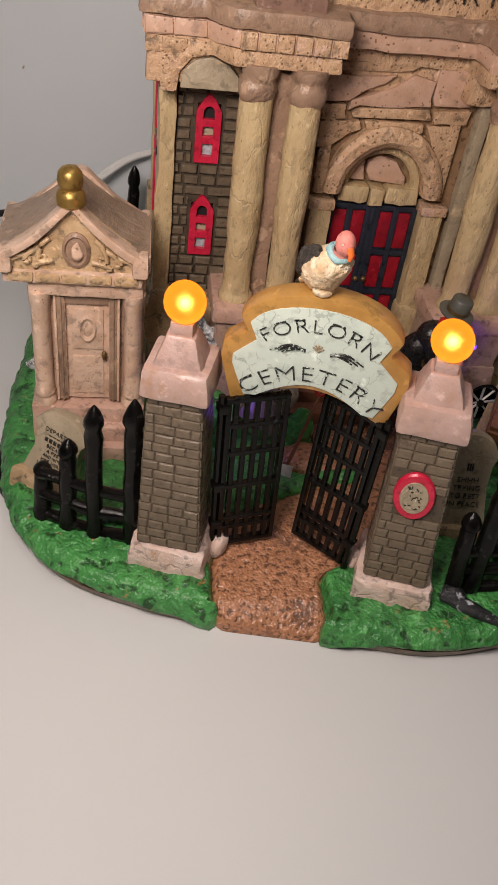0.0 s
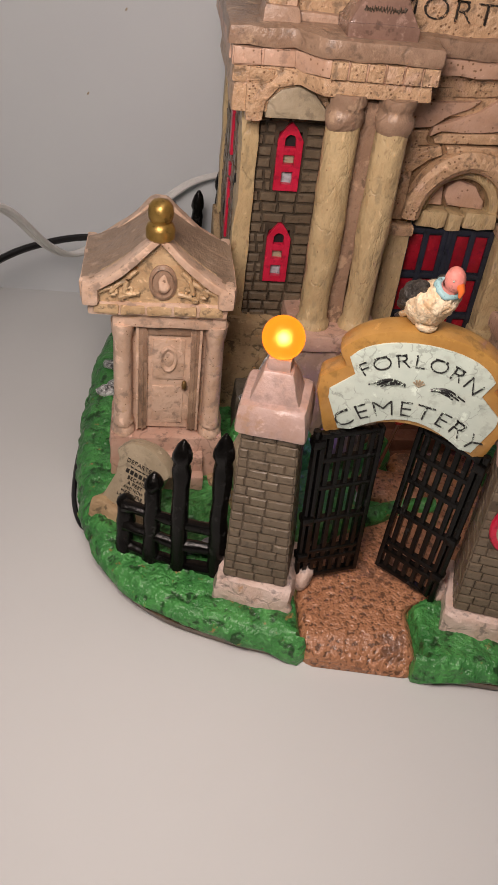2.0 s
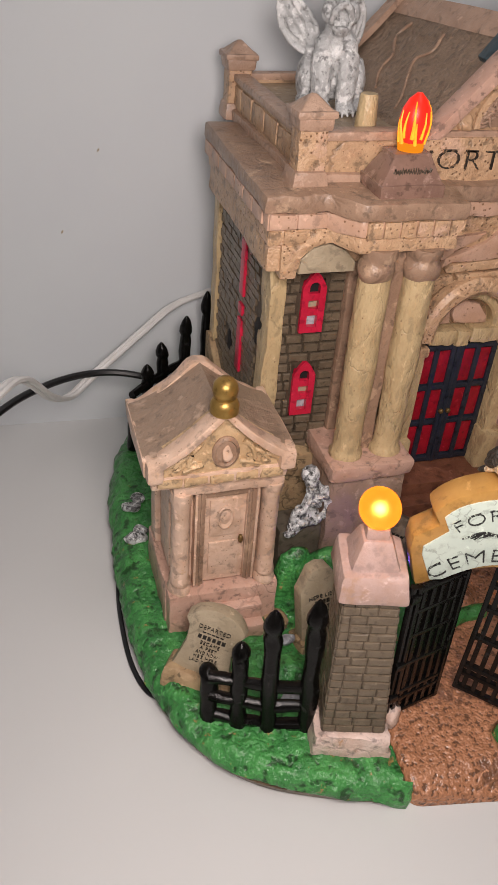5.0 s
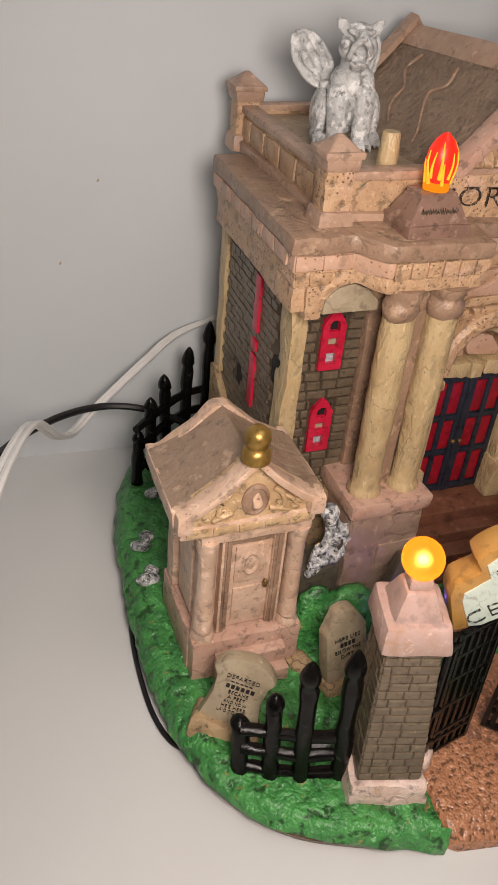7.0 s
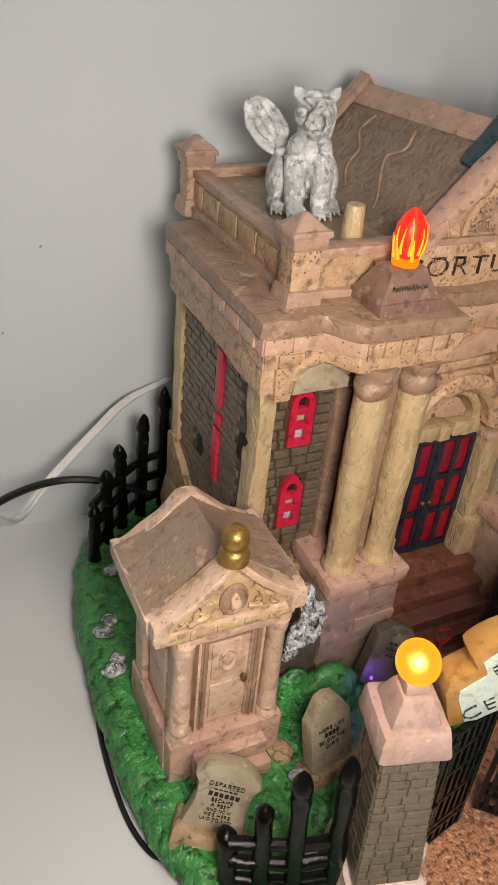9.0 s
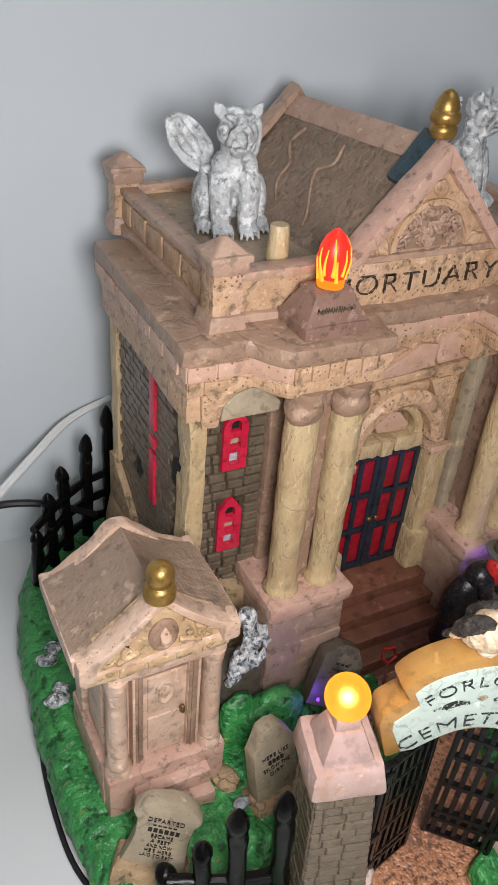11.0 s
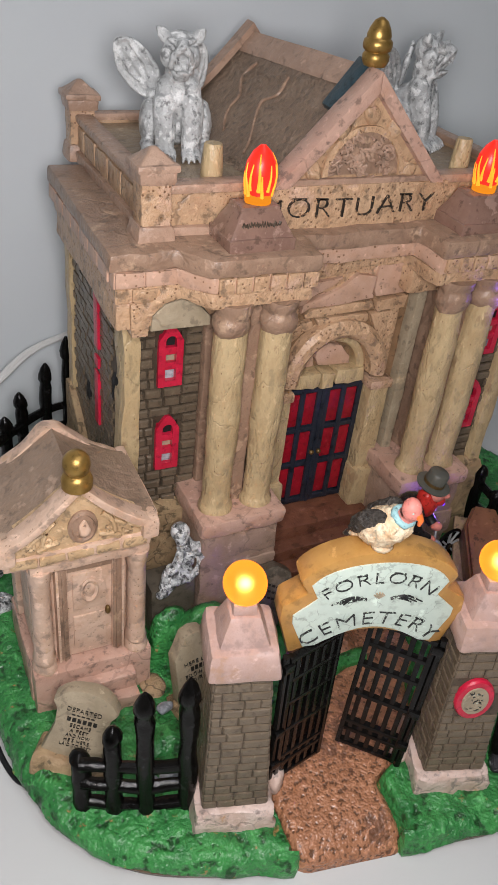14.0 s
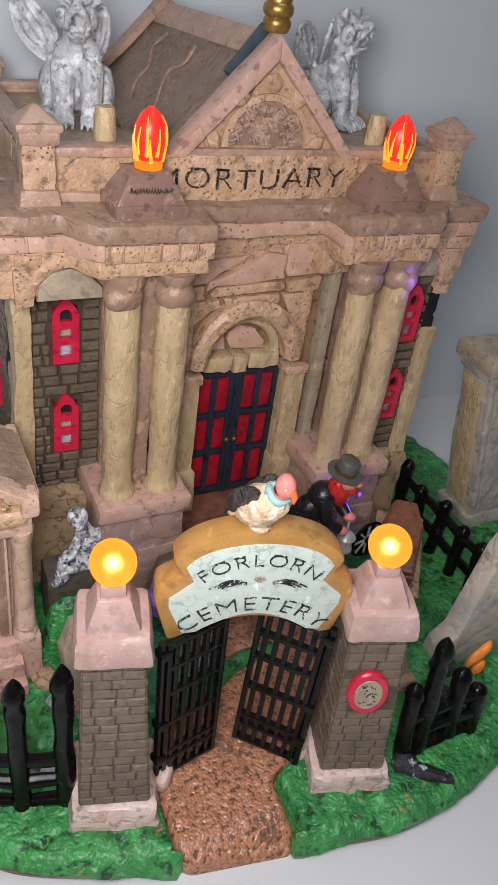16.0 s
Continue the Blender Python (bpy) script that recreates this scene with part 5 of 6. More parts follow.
for sx in (-1, 1):
    for u0, z0, u1, z1, curl in ((0.72, 9.75, 1.1, 9.0, 0.2), (1.0, 9.4, 1.55, 8.95, 0.16), (1.4, 9.15, 2.1, 8.85, 0.13), (0.62, 8.95, 1.25, 8.78, 0.1)):
        pts = [(CX + sx * u0, 5.06, z0), (CX + sx * (u0 * 0.6 + u1 * 0.4 + curl * 0.5), 5.0, z0 * 0.55 + z1 * 0.45 + curl * 0.5), (CX + sx * u1, 5.0, z1), (CX + sx * (u1 - curl), 5.0, z1 - curl * 0.3), (CX + sx * (u1 - curl * 1.1), 5.02, z1 + curl * 0.7), (CX + sx * (u1 - curl * 0.4), 5.04, z1 + curl * 0.6)]
        join(bm, tube(curve_points(pts, 5), 0.1, 8, 0.05))
tagged(part("gable_scrollwork", bm, M_CRYPTY, crypt, "carved scrolls"), kind="stuff")
bm = lathe([(0.38, 10.85), (0.45, 10.92), (0.46, 11.18), (0.40, 11.34), (0.32, 11.4), (0.32, 11.45), (0.38, 11.52), (0.405, 11.7), (0.37, 11.92), (0.25, 12.06), (0.07, 12.12)], CX, 5.1, 0, 24)
part("crypt_finial", bm, M_GOLD, crypt, "gold painted knob finial")

# the crypt is slimmer below its eaves than across them
SLIM = {"crypt_body": 0.87, "column": 0.82, "column_base": 0.84, "rear_column": 0.86, "side_panel": 0.87, "door_jamb": 0.8, "jamb_fillet": 0.8, "crypt_door": 0.8,
        "door_head": 0.8, "step": 0.86, "plinth": 0.9, "entablature": 0.9, "crypt_finial": 1.0, "gable_medallion": 0.92, "medallion_relief": 0.9, "side_stone": 0.95}


def slimmed(ob, k):
    for v in ob.data.vertices:
        v.co.x *= k
    ob.location.x *= k
    for child in ob.children:
        slimmed(child, k)


# widths and sideways shifts are set to fit the camera's view
for ob in crypt.children:
    kind_of = ob.name.split(".")[0]
    slimmed(ob, SLIM.get(kind_of, 1.0))
    if kind_of in SLIM and "finial" not in kind_of:
        ob.location.x += (0.12 if "medallion" in kind_of else 0.4) * CM

crypt.location = Vector((-7.45, 8.0, 1.2)) * CM

# ---------------------------------------------------------------- the gate
BRICK = None


def brick_mesh():
    """One small brick, 1 long, 1 high, with chamfered face towards -y."""
    bm = bmesh.new()
    back = [bm.verts.new(p) for p in ((-0.5, 0, -0.5), (0.5, 0, -0.5), (0.5, 0, 0.5), (-0.5, 0, 0.5))]
    mid = [bm.verts.new(p) for p in ((-0.49, -0.6, -0.48), (0.49, -0.6, -0.48), (0.49, -0.6, 0.48), (-0.49, -0.6, 0.48))]
    front = [bm.verts.new(p) for p in ((-0.44, -1, -0.36), (0.43, -1, -0.38), (0.44, -1, 0.37), (-0.43, -1, 0.35))]
    bm.faces.new(front)
    for lo, hi in ((back, mid), (mid, front)):
        for i in range(4):
            bm.faces.new((lo[i], lo[(i + 1) % 4], hi[(i + 1) % 4], hi[i]))
    return mesh_of("brick", bm, M_BRICK, 0)


BRICK = brick_mesh()


def lay_brick(parent, m):
    """One brick object at the pose m, in centimetres of the world, scale included."""
    ob = new("brick", BRICK)
    ob.parent = parent
    at = origin_of(parent)
    m = m.copy()
    m.translation = m.translation * CM - at
    ob.matrix_local = m @ Matrix.Diagonal((CM, CM, CM, 1))
    return ob


def gate_pillar(foot, globe, yaw, plaque):
    """Footing, tapered brick shaft, pink cap and lit globe; foot and globe give the middle line."""
    fx, fy, fz = foot
    gx, gy, gz = globe
    p = thing("gate_pillar", foot, "tapered grey brick gate pillar with pink cap and lit amber globe" + (" and red oval plaque" if plaque else ""), "gate pillar", "gate pillars")
    skew = Matrix(((1, 0, (gx - fx) / (gz - fz), 0), (0, 1, (gy - fy) / (gz - fz), 0), (0, 0, 1, 0), (0, 0, 0, 1)))
    m = Matrix.Translation(foot) @ skew @ Matrix.Rotation(radians(yaw), 4, "Z")

    def add(name, bm, mat, label="", parent=None):
        return part(name, move(bm, m), mat, parent or p, label)

    H = gz - fz
    add("footing", box(-1.4, 1.4, -1.4, 1.4, -0.4, 1.0, 0.16, 0.35, 0.12, (0.9, 0.9), seed=fx), M_PALE, "pale pink rough footing")
    add("bare_earth", box(-1.5, 1.5, -1.55, 1.45, -0.35, 0.12, 0.15, 0.3, 0.13, (0.95, 0.95), seed=fx + 8), M_OCHREDIRT, "ochre bare earth round the footing")
    w0, w1, z0, z1 = 1.03, 0.82, 1.05, H - 2.65
    shaft = add("shaft", box(-w0, w0, -w0, w0, z0, z1, 0.03, 0, 0, (w1 / w0, w1 / w0)), M_JOINT, "grey-brown brick shaft")
    rows = 17
    for r in range(rows):
        t = (r + 0.5) / rows
        w = w0 + (w1 - w0) * t
        z = z0 + (z1 - z0) * t
        h = (z1 - z0) / rows
        for side in range(4):
            rnd = random.Random(r * 17 + side * 5 + int(fx * 10))
            cuts = [-w, -w + rnd.uniform(0.25, 0.55)]
            while cuts[-1] < w - 0.5:
                cuts.append(cuts[-1] + rnd.uniform(0.48, 0.72))
            cuts[-1] = w if w - cuts[-1] < 0.3 else cuts[-1]
            if cuts[-1] < w:
                cuts.append(w)
            for a, b in zip(cuts, cuts[1:]):
                if plaque and side == 0 and abs((a + b) / 2 + 0.05) < 0.6 and 3.9 < z < 5.6:
                    continue
                local = Matrix.Rotation(radians(90 * side), 4, "Z") @ Matrix.Translation(((a + b) / 2, -w + 0.01, z)) @ Euler((radians(-2.2), radians(rnd.uniform(-1.5, 1.5)), 0)).to_matrix().to_4x4()
                lay_brick(shaft, m @ local @ Matrix.Diagonal((b - a - 0.04, 0.035 + 0.03 * rnd.random(), h - 0.035, 1)))
    cap = add("cap", box(-1.1, 1.1, -1.1, 1.1, H - 2.72, H - 1.72, 0.2, 0.35, 0.05, (0.9, 0.9), seed=fx + 2), M_CAP, "pinkish stone cap")
    add("cap_slope", box(-0.76, 0.76, -0.76, 0.76, H - 1.8, H - 0.88, 0.1, 0.4, 0.04, (0.56, 0.56), seed=fx + 5), M_CAP, "pinkish sloping top", cap)
    add("lamp_neck", box(-0.34, 0.34, -0.34, 0.34, H - 0.95, H - 0.5, 0.08), M_CAP, "", cap)
    bulb = add("lamp_globe", ball(0, 0, H, 0.61, sub=4), M_GLOBE, "lit amber glass globe")
    add("filament", ball(0, 0, H - 0.02, 0.13, sub=3), M_FILAMENT, "", bulb)
    add("hinge_stone", wobble(ball(1.5 if not plaque else -1.5, 0.15, 0.45, 0.34, 0.34, 0.5, sub=3), 0.14, 2), M_PALE, "whitish lump beside the footing")
    if plaque:
        def oval(r, d):
            return move(lathe([(r, 0), (r, d * 0.6), (r * 0.93, d), (0.01, d)], 0, 0, 0, 32), turn(-0.05, -0.9, 4.75, 0, 88) @ Matrix.Diagonal((0.98, 1.34, 1, 1)))
        pl = add("plaque", oval(0.66, 0.16), M_RED, "glossy red oval plaque rim")
        add("plaque_field", oval(0.47, 0.19), M_GRAVE, "greyish plaque field", pl)
        bm = bmesh.new()
        rnd = random.Random(3)
        for cz in (0.28, 0.0, -0.28):
            for i in range(9):
                join(bm, move(box(-0.04, 0.04, -0.012, 0.012, -0.012, 0.012, 0), turn(-0.05 + rnd.uniform(-0.24, 0.24), -1.1, 4.75 + 1.2 * cz + rnd.uniform(-0.1, 0.1), 0, -2, rnd.uniform(0, 180))))
        tagged(add("plaque_marks", bm, M_INK, "black squiggle marks", pl), kind="stuff")
    return p


gate_pillar((-3.87, 1.58, 0.6), (-4.0, 2.15, 10.04), -15.6, False)
gate_pillar((3.72, 0.2, 0.5), (3.35, 0.45, 10.2), -18, True)

# name arch between the pillars
SIGN = Matrix.Translation((-0.06, 1.67, 0)) @ Matrix.Rotation(radians(-15.4), 4, "Z")
sign = thing("gate_sign", (-0.06, 1.67, 6.9), "ochre framed arched sign with pale mint panel and black letters", "sign")


def sign_outline(g):
    """Outline of the sign, shrunk by g all round."""
    pts = [(-2.37 + g * 1.1, 6.92 + g * 1.1)]
    for i in range(1, 16):
        u = i / 8 - 1
        pts.append(((2.2 - g) * u, 6.98 + g * 0.6 + 0.85 * math.cos(u * math.pi / 2)))
    pts += [(2.37 - g * 1.1, 6.92 + g * 1.1), (2.8 - g * 1.1, 8.45 - g * 0.3), (2.78 - g, 8.98 - g * 0.9), (2.1 - g * 0.9, 9.45 - g * 0.5), (2.38 - g, 9.9 - g * 0.3)]
    for i in range(15):
        a = math.pi * (0.14 + 0.72 * i / 14)
        pts.append(((2.38 - g) * math.cos(a), 9.62 + (1.32 - g) * math.sin(a)))
    pts += [(-2.38 + g, 9.9 - g * 0.3), (-2.1 + g * 0.9, 9.45 - g * 0.5), (-2.78 + g, 8.98 - g * 0.9), (-2.8 + g * 1.1, 8.45 - g * 0.3)]
    return pts


part("sign_frame", move(prism(sign_outline(0), -0.55, 0.4, 0.2), SIGN), M_OCHRE, sign, "glossy ochre sign frame")
part("sign_panel", move(prism(sign_outline(0.36), -0.6, -0.3, 0.02), SIGN), M_MINT, sign, "pale mint cracked sign panel", smooth=20)


def bent_word(text, height, width, radius, base):
    """Words bent along an arch whose crown is at the height base."""
    bm, w = letters(text, height, 0.05, 1.12)
    k = width / w
    for v in bm.verts:
        a = (v.co.x * k - width / 2) / radius
        r = radius + v.co.z
        v.co = Vector((r * math.sin(a), -0.615 + v.co.y, base - radius + r * math.cos(a)))
    return bm


for word in (bent_word("FORLORN", 0.44, 3.25, 2.3, 9.84), bent_word("CEMETERY", 0.52, 4.2, 2.5, 8.2)):
    bmesh.ops.remove_doubles(word, verts=word.verts, dist=0.002)
    for piece in islands(word):
        part("letter", move(piece, SIGN), M_INK, sign, "worn black letter of the cemetery name", smooth=0)
for sx in (-1, 1):
    bm = bmesh.new()
    for k in range(3):
        join(bm, tube(curve_points([(sx * (0.36 + 0.06 * k), -0.62, 9.22 + 0.035 * k), (sx * 0.82, -0.62, 9.32 - 0.08 * k), (sx * (1.36 - 0.17 * k), -0.62, 9.04)], 6), 0.052, 5, 0.022))
    part("sign_scroll", move(bm, SIGN), M_INK, sign, "black scroll flourish")
bm = bmesh.new()
for k in range(5):
    a = radians(90 + (k - 2) * 28)
    join(bm, tube([(0, -0.61, 9.25), (0.19 * math.cos(a), -0.615, 9.25 + 0.23 * math.sin(a))], 0.03, 5))
part("sign_shell", move(bm, SIGN), M_GRAVE, sign, "grey shell mark")


def gate_leaf(hinge, tip, z0, z1, bars, lean, label):
    """A flat leaf of round and flat bars between its hinge and its free edge."""
    h, t = Vector(hinge), Vector(tip)
    g = thing("gate_leaf", (h.x, h.y, z0), label, "gate", "gate leaves")
    d = t - h
    w = d.length
    shear = Matrix(((1, 0, lean, -2.6 * lean), (0, 1, 0, 0), (0, 0, 1, 0), (0, 0, 0, 1)))
    m = shear @ Matrix.Translation((h.x, h.y, 0)) @ Matrix.Rotation(math.atan2(d.y, d.x), 4, "Z")

    def bar(name, x0, x1, za, zb, thick):
        part(name, move(box(x0, x1, -thick, thick, za, zb, 0.03), m), M_IRON, g)

    for z in (z0, z0 + 0.75, z0 + 1.15, z0 + 2.6, z0 + 4.0, z1 - 1.15, z1 - 0.2):
        bar("rail", 0, w, z, z + 0.17, 0.11)
    bar("stile", 0, 0.17, z0, z1, 0.13)
    bar("stile", w - 0.17, w, z0, z1, 0.13)
    for i in range(1, bars):
        x = w * i / bars
        bar("bar", x - 0.085, x + 0.085, z0, z1, 0.09)
    part("hinge_rod", move(tube([(-0.12, 0, z0 - 0.5), (-0.12, 0, z1 + 0.1)], 0.12), m), M_IRON, g)
    for z in (z0 + 0.9, z0 + 2.6, z1 - 0.5):
        part("hinge", move(box(-0.25, 0.12, -0.2, 0.2, z, z + 0.3, 0.04), m), M_IRON, g)
    return g


gate_leaf((-2.5, 1.4), (-0.47, 1.86), 1.03, 7.3, 6, -0.03, "open black iron gate leaf, ajar inwards")
gate_leaf((1.95, 0.52), (0.45, 2.05), 1.03, 7.2, 6, 0.03, "open black iron gate leaf swung inwards")


def fence(posts, rails, label, r=0.3, slant=(0.0, 0.0)):
    """A rustic iron fence: posts as (x, y, foot, top), rails as height shares."""
    f = thing("iron_fence", (posts[0][0], posts[0][1], posts[0][2]), label, "fence", "iron fences")
    for i, (x, y, z0, z1) in enumerate(posts):
        rnd = random.Random(i + int(x * 10))
        lx, ly = slant[0] + rnd.uniform(-0.12, 0.12), slant[1] + rnd.uniform(-0.1, 0.1)
        n = 9
        bm = lathe([(r, 0)] + [(r * (1.0 + 0.06 * math.sin(k * 1.7 + i)), k / n) for k in range(1, n - 1)] + [(r * 0.86, 0.83), (r * 1.14, 0.86), (r * 1.1, 0.9), (r * 0.7, 0.96), (r * 0.2, 1.0)], 0, 0, 0, 12)
        for v in bm.verts:
            v.co = Vector((x + v.co.x + lx * v.co.z, y + v.co.y + ly * v.co.z, z0 + (z1 - z0) * v.co.z))
        part("post", wobble(bm, 0.06, 1.3, x), M_IRON, f)
    for (xa, ya, za, ta), (xb, yb, zb, tb) in zip(posts, posts[1:]):
        for h in rails:
            part("rail", wobble(tube([(xa, ya + slant[1] * h / 4, za + h), ((xa + xb) / 2, (ya + yb) / 2 + slant[1] * h / 4, (za + zb) / 2 + h + 0.03), (xb, yb + slant[1] * h / 4, zb + h)], r * 0.72, 9), 0.08, 1.5, h), M_IRON, f)
    return f


fence([(-8.45, 2.85, 0.8, 2.85), (-7.55, 2.45, 0.75, 4.3), (-6.6, 2.05, 0.7, 6.0), (-5.35, 1.75, 0.7, 6.5)], (0.2, 1.05, 1.9), "black rustic iron fence beside the gate pillar", 0.3, (0.0, 0.5))
fence([(5.7, -0.5, 0.6, 4.2), (6.35, -0.45, 0.6, 6.0), (7.75, -0.35, 0.6, 4.1), (8.7, -0.4, 0.6, 3.0)], (0.2, 1.05, 1.9), "black rustic iron fence beyond the plaque pillar", 0.3, (0.0, 0.3))
fence([(-8.6, 18.0, 1.0, 4.3), (-7.7, 18.9, 1.0, 5.3), (-6.8, 19.7, 1.1, 6.05), (-5.7, 20.4, 1.1, 7.0), (-4.5, 20.7, 1.1, 8.05)], (1.0, 2.2, 3.3), "black rustic iron fence at the rear corner", 0.28)
fence([(12.6, 10.6, 1.2, 4.3), (12.6, 9.2, 1.2, 3.9), (12.65, 7.8, 1.2, 4.1), (12.7, 6.4, 1.1, 3.8), (12.75, 5.1, 1.1, 3.9), (12.8, 3.7, 1.0, 3.5)], (0.9, 2.1), "low black iron railing by the tall monument", 0.29)

# ---------------------------------------------------------------- statues and figures


def fused(name, bm, mat, at, label, category, voxel=0.0005):
    """One plain mesh: overlapping swellings melted into a single skin."""
    ob = part(name, bm, mat, None, label, smooth=0)
    r = ob.modifiers.new("skin", "REMESH")
    r.mode, r.voxel_size, r.use_smooth_shade = "VOXEL", voxel, True
    s = ob.modifiers.new("soft", "SMOOTH")
    s.factor, s.iterations = 0.5, 3
    return tagged(ob, label, category)


def gargoyle(x, y, z, yaw, label, size=1.0, group="roof gargoyles"):
    b = bmesh.new()
    for sx in (-1, 1):
        # haunch, hind foot, shoulder, foreleg and paw
        join(b, ball(sx * 0.96, 0.4, 1.0, 0.38, 0.72, 0.9), ball(sx * 1.04, -0.05, 0.3, 0.3, 0.6, 0.27))
        join(b, ball(sx * 0.42, -0.18, 2.15, 0.42, 0.46, 0.6), tube([(sx * 0.44, -0.25, 2.0), (sx * 0.48, -0.45, 1.4), (sx * 0.47, -0.58, 0.8), (sx * 0.46, -0.62, 0.25)], 0.46, 14, 0.33))
        join(b, ball(sx * 0.46, -0.8, 0.22, 0.38, 0.4, 0.24))
        for k in (-1.5, -0.5, 0.5, 1.5):
            join(b, tube([(sx * 0.46 + k * 0.17, -0.85, 0.36), (sx * 0.46 + k * 0.2, -1.15, 0.24), (sx * 0.46 + k * 0.21, -1.32, 0.04)], 0.115, 7, 0.05))
        for k in (-1, 0, 1):
            join(b, tube([(sx * 1.06 + k * 0.17, -0.4, 0.3), (sx * 1.09 + k * 0.19, -0.7, 0.05)], 0.1, 7, 0.05))
        # ear, brow, cheek and jowl
        ear = [(sx * 0.46, -0.15, 3.68), (sx * 0.6, -0.2, 3.82), (sx * 0.74, -0.24, 3.98)]
        join(b, tube(ear, 0.22, 9, 0.07), ball(sx * 0.56, -0.24, 3.78, 0.2, 0.1, 0.22, (0, sx * 40, 0)))
        join(b, ball(sx * 0.27, -0.62, 3.66, 0.2, 0.14, 0.1, (0, sx * -20, 0)), ball(sx * 0.43, -0.35, 3.2, 0.22, 0.26, 0.34))
        join(b, tube([(sx * 0.1, -0.98, 3.48), (sx * 0.27, -0.9, 3.3), (sx * 0.34, -0.72, 3.0), (sx * 0.3, -0.6, 2.8)], 0.13, 8, 0.08))
        # wing: a hollowed oval with a thick rim and ribs, raked back from the shoulder
        c, tilt, wide, long = ((-1.38, 0.85, 2.72), -37, 0.58, 1.1) if sx < 0 else ((0.72, 1.0, 2.75), 4, 0.36, 0.92)
        w = turn(*c, 14 * sx, 8, tilt)
        join(b, move(ball(0, 0, 0, wide, 0.09, long, sub=3), w))
        join(b, move(tube([(wide * math.cos(a), -0.05, long * math.sin(a)) for a in [k * math.pi / 10 for k in range(21)]], 0.095, 7), w))
        for k in (-0.55, 0.0, 0.55):
            join(b, move(tube([(0, -0.08, -long * 0.85), (k * wide, -0.11, 0), (k * wide * 0.8, -0.09, long * 0.75)], 0.06, 6), w))
        join(b, tube([(sx * 0.4, 0.4, 2.0), (c[0] * 0.72, 0.7, c[2] - 0.85)], 0.26, 8, 0.16))
    join(b, ball(0, 0.35, 1.3, 0.74, 0.72, 1.1), ball(0, -0.08, 1.95, 0.72, 0.6, 0.85), ball(0, -0.1, 2.7, 0.52, 0.48, 0.55))
    # skull, muzzle with the nose on top, open jaw
    join(b, ball(0, -0.05, 3.42, 0.54, 0.46, 0.5), ball(0, -0.66, 3.56, 0.23, 0.42, 0.2), ball(0, -1.04, 3.55, 0.15, 0.1, 0.1), ball(0, -0.62, 2.74, 0.3, 0.36, 0.1, (-20, 0, 0)))
    join(b, tube([(0.2, -0.98, 3.2), (0.2, -0.98, 3.04)], 0.05, 6, 0.02), tube([(-0.2, -0.98, 3.2), (-0.2, -0.98, 3.04)], 0.05, 6, 0.02))
    for v_ in b.verts:
        # the head a little larger and lifted on the neck
        if v_.co.z > 2.75 and abs(v_.co.x) < 0.85 and v_.co.y < 0.35:
            v_.co = Vector((v_.co.x * 1.1, -0.2 + (v_.co.y + 0.2) * 1.1, 2.75 + (v_.co.z - 2.75) * 1.12 + 0.12))
    wobble(wobble(b, 0.035, 1.7, x), 0.02, 4.5, x)
    m = turn(x, y, z, yaw) @ Matrix.Scale(size, 4)
    ob = fused("gargoyle", move(b, m), M_SILVER, None, label, "statue", 0.0004)
    return tagged(ob, group=group)


gargoyle(-1.5, 15.7, 17.45, -14, "silver-grey winged cat gargoyle sitting on the flat roof", 0.95)
gargoyle(8.65, 16.2, 17.45, 36, "silver-grey winged gargoyle sitting behind the gable", 0.98)

# seated bone figure on a slab against the rock footing
b = bmesh.new()
SX, SY, SZ = -3.4, 8.95, 3.4
join(b, ball(0.30, 0.1, 2.3, 0.38, 0.38, 0.42), ball(0.22, -0.12, 2.08, 0.24, 0.26, 0.2))
join(b, tube([(0.35, 0.15, 2.0), (0.68, 0.2, 1.55), (0.66, 0.15, 0.9), (0.4, 0.1, 0.45)], 0.3, 10, 0.32))
for k in range(4):
    z = 1.65 - k * 0.24
    join(b, ball(0.55, 0.02, z, 0.5 - 0.03 * k, 0.4, 0.1, (0, 20, 0)))
join(b, ball(0.4, 0.1, 0.38, 0.5, 0.42, 0.3))
join(b, tube([(0.85, -0.1, 1.7), (1.1, -0.2, 1.05), (0.85, -0.35, 0.5), (0.35, -0.5, 0.35)], 0.2, 8, 0.15))
join(b, tube([(0.2, -0.2, 1.65), (-0.15, -0.4, 1.15), (-0.5, -0.45, 0.95)], 0.2, 8, 0.15))
join(b, tube([(0.3, -0.1, 0.4), (-0.3, -0.3, 1.1), (-0.45, -0.4, 1.1), (-0.62, -0.45, 0.35)], 0.24, 8, 0.18))
join(b, tube([(0.35, -0.35, 0.35), (-0.25, -0.6, 0.6), (-0.7, -0.65, 0.25)], 0.23, 8, 0.18), ball(-0.72, -0.6, 0.2, 0.26, 0.18, 0.14))
wobble(b, 0.07, 2.4)
tagged(fused("bone_statue", move(b, turn(SX, SY, SZ, 8)), M_BONE, None, "silver and black seated bone statue leaning on rock", "statue", 0.0004))
tagged(part("statue_slab", box(SX - 0.95, SX + 0.9, SY - 0.4, SY + 0.9, 0.9, 3.5, 0.2, 0.4, 0.14), M_SLATE), "dark grey stone slab under the seated statue", "slab")

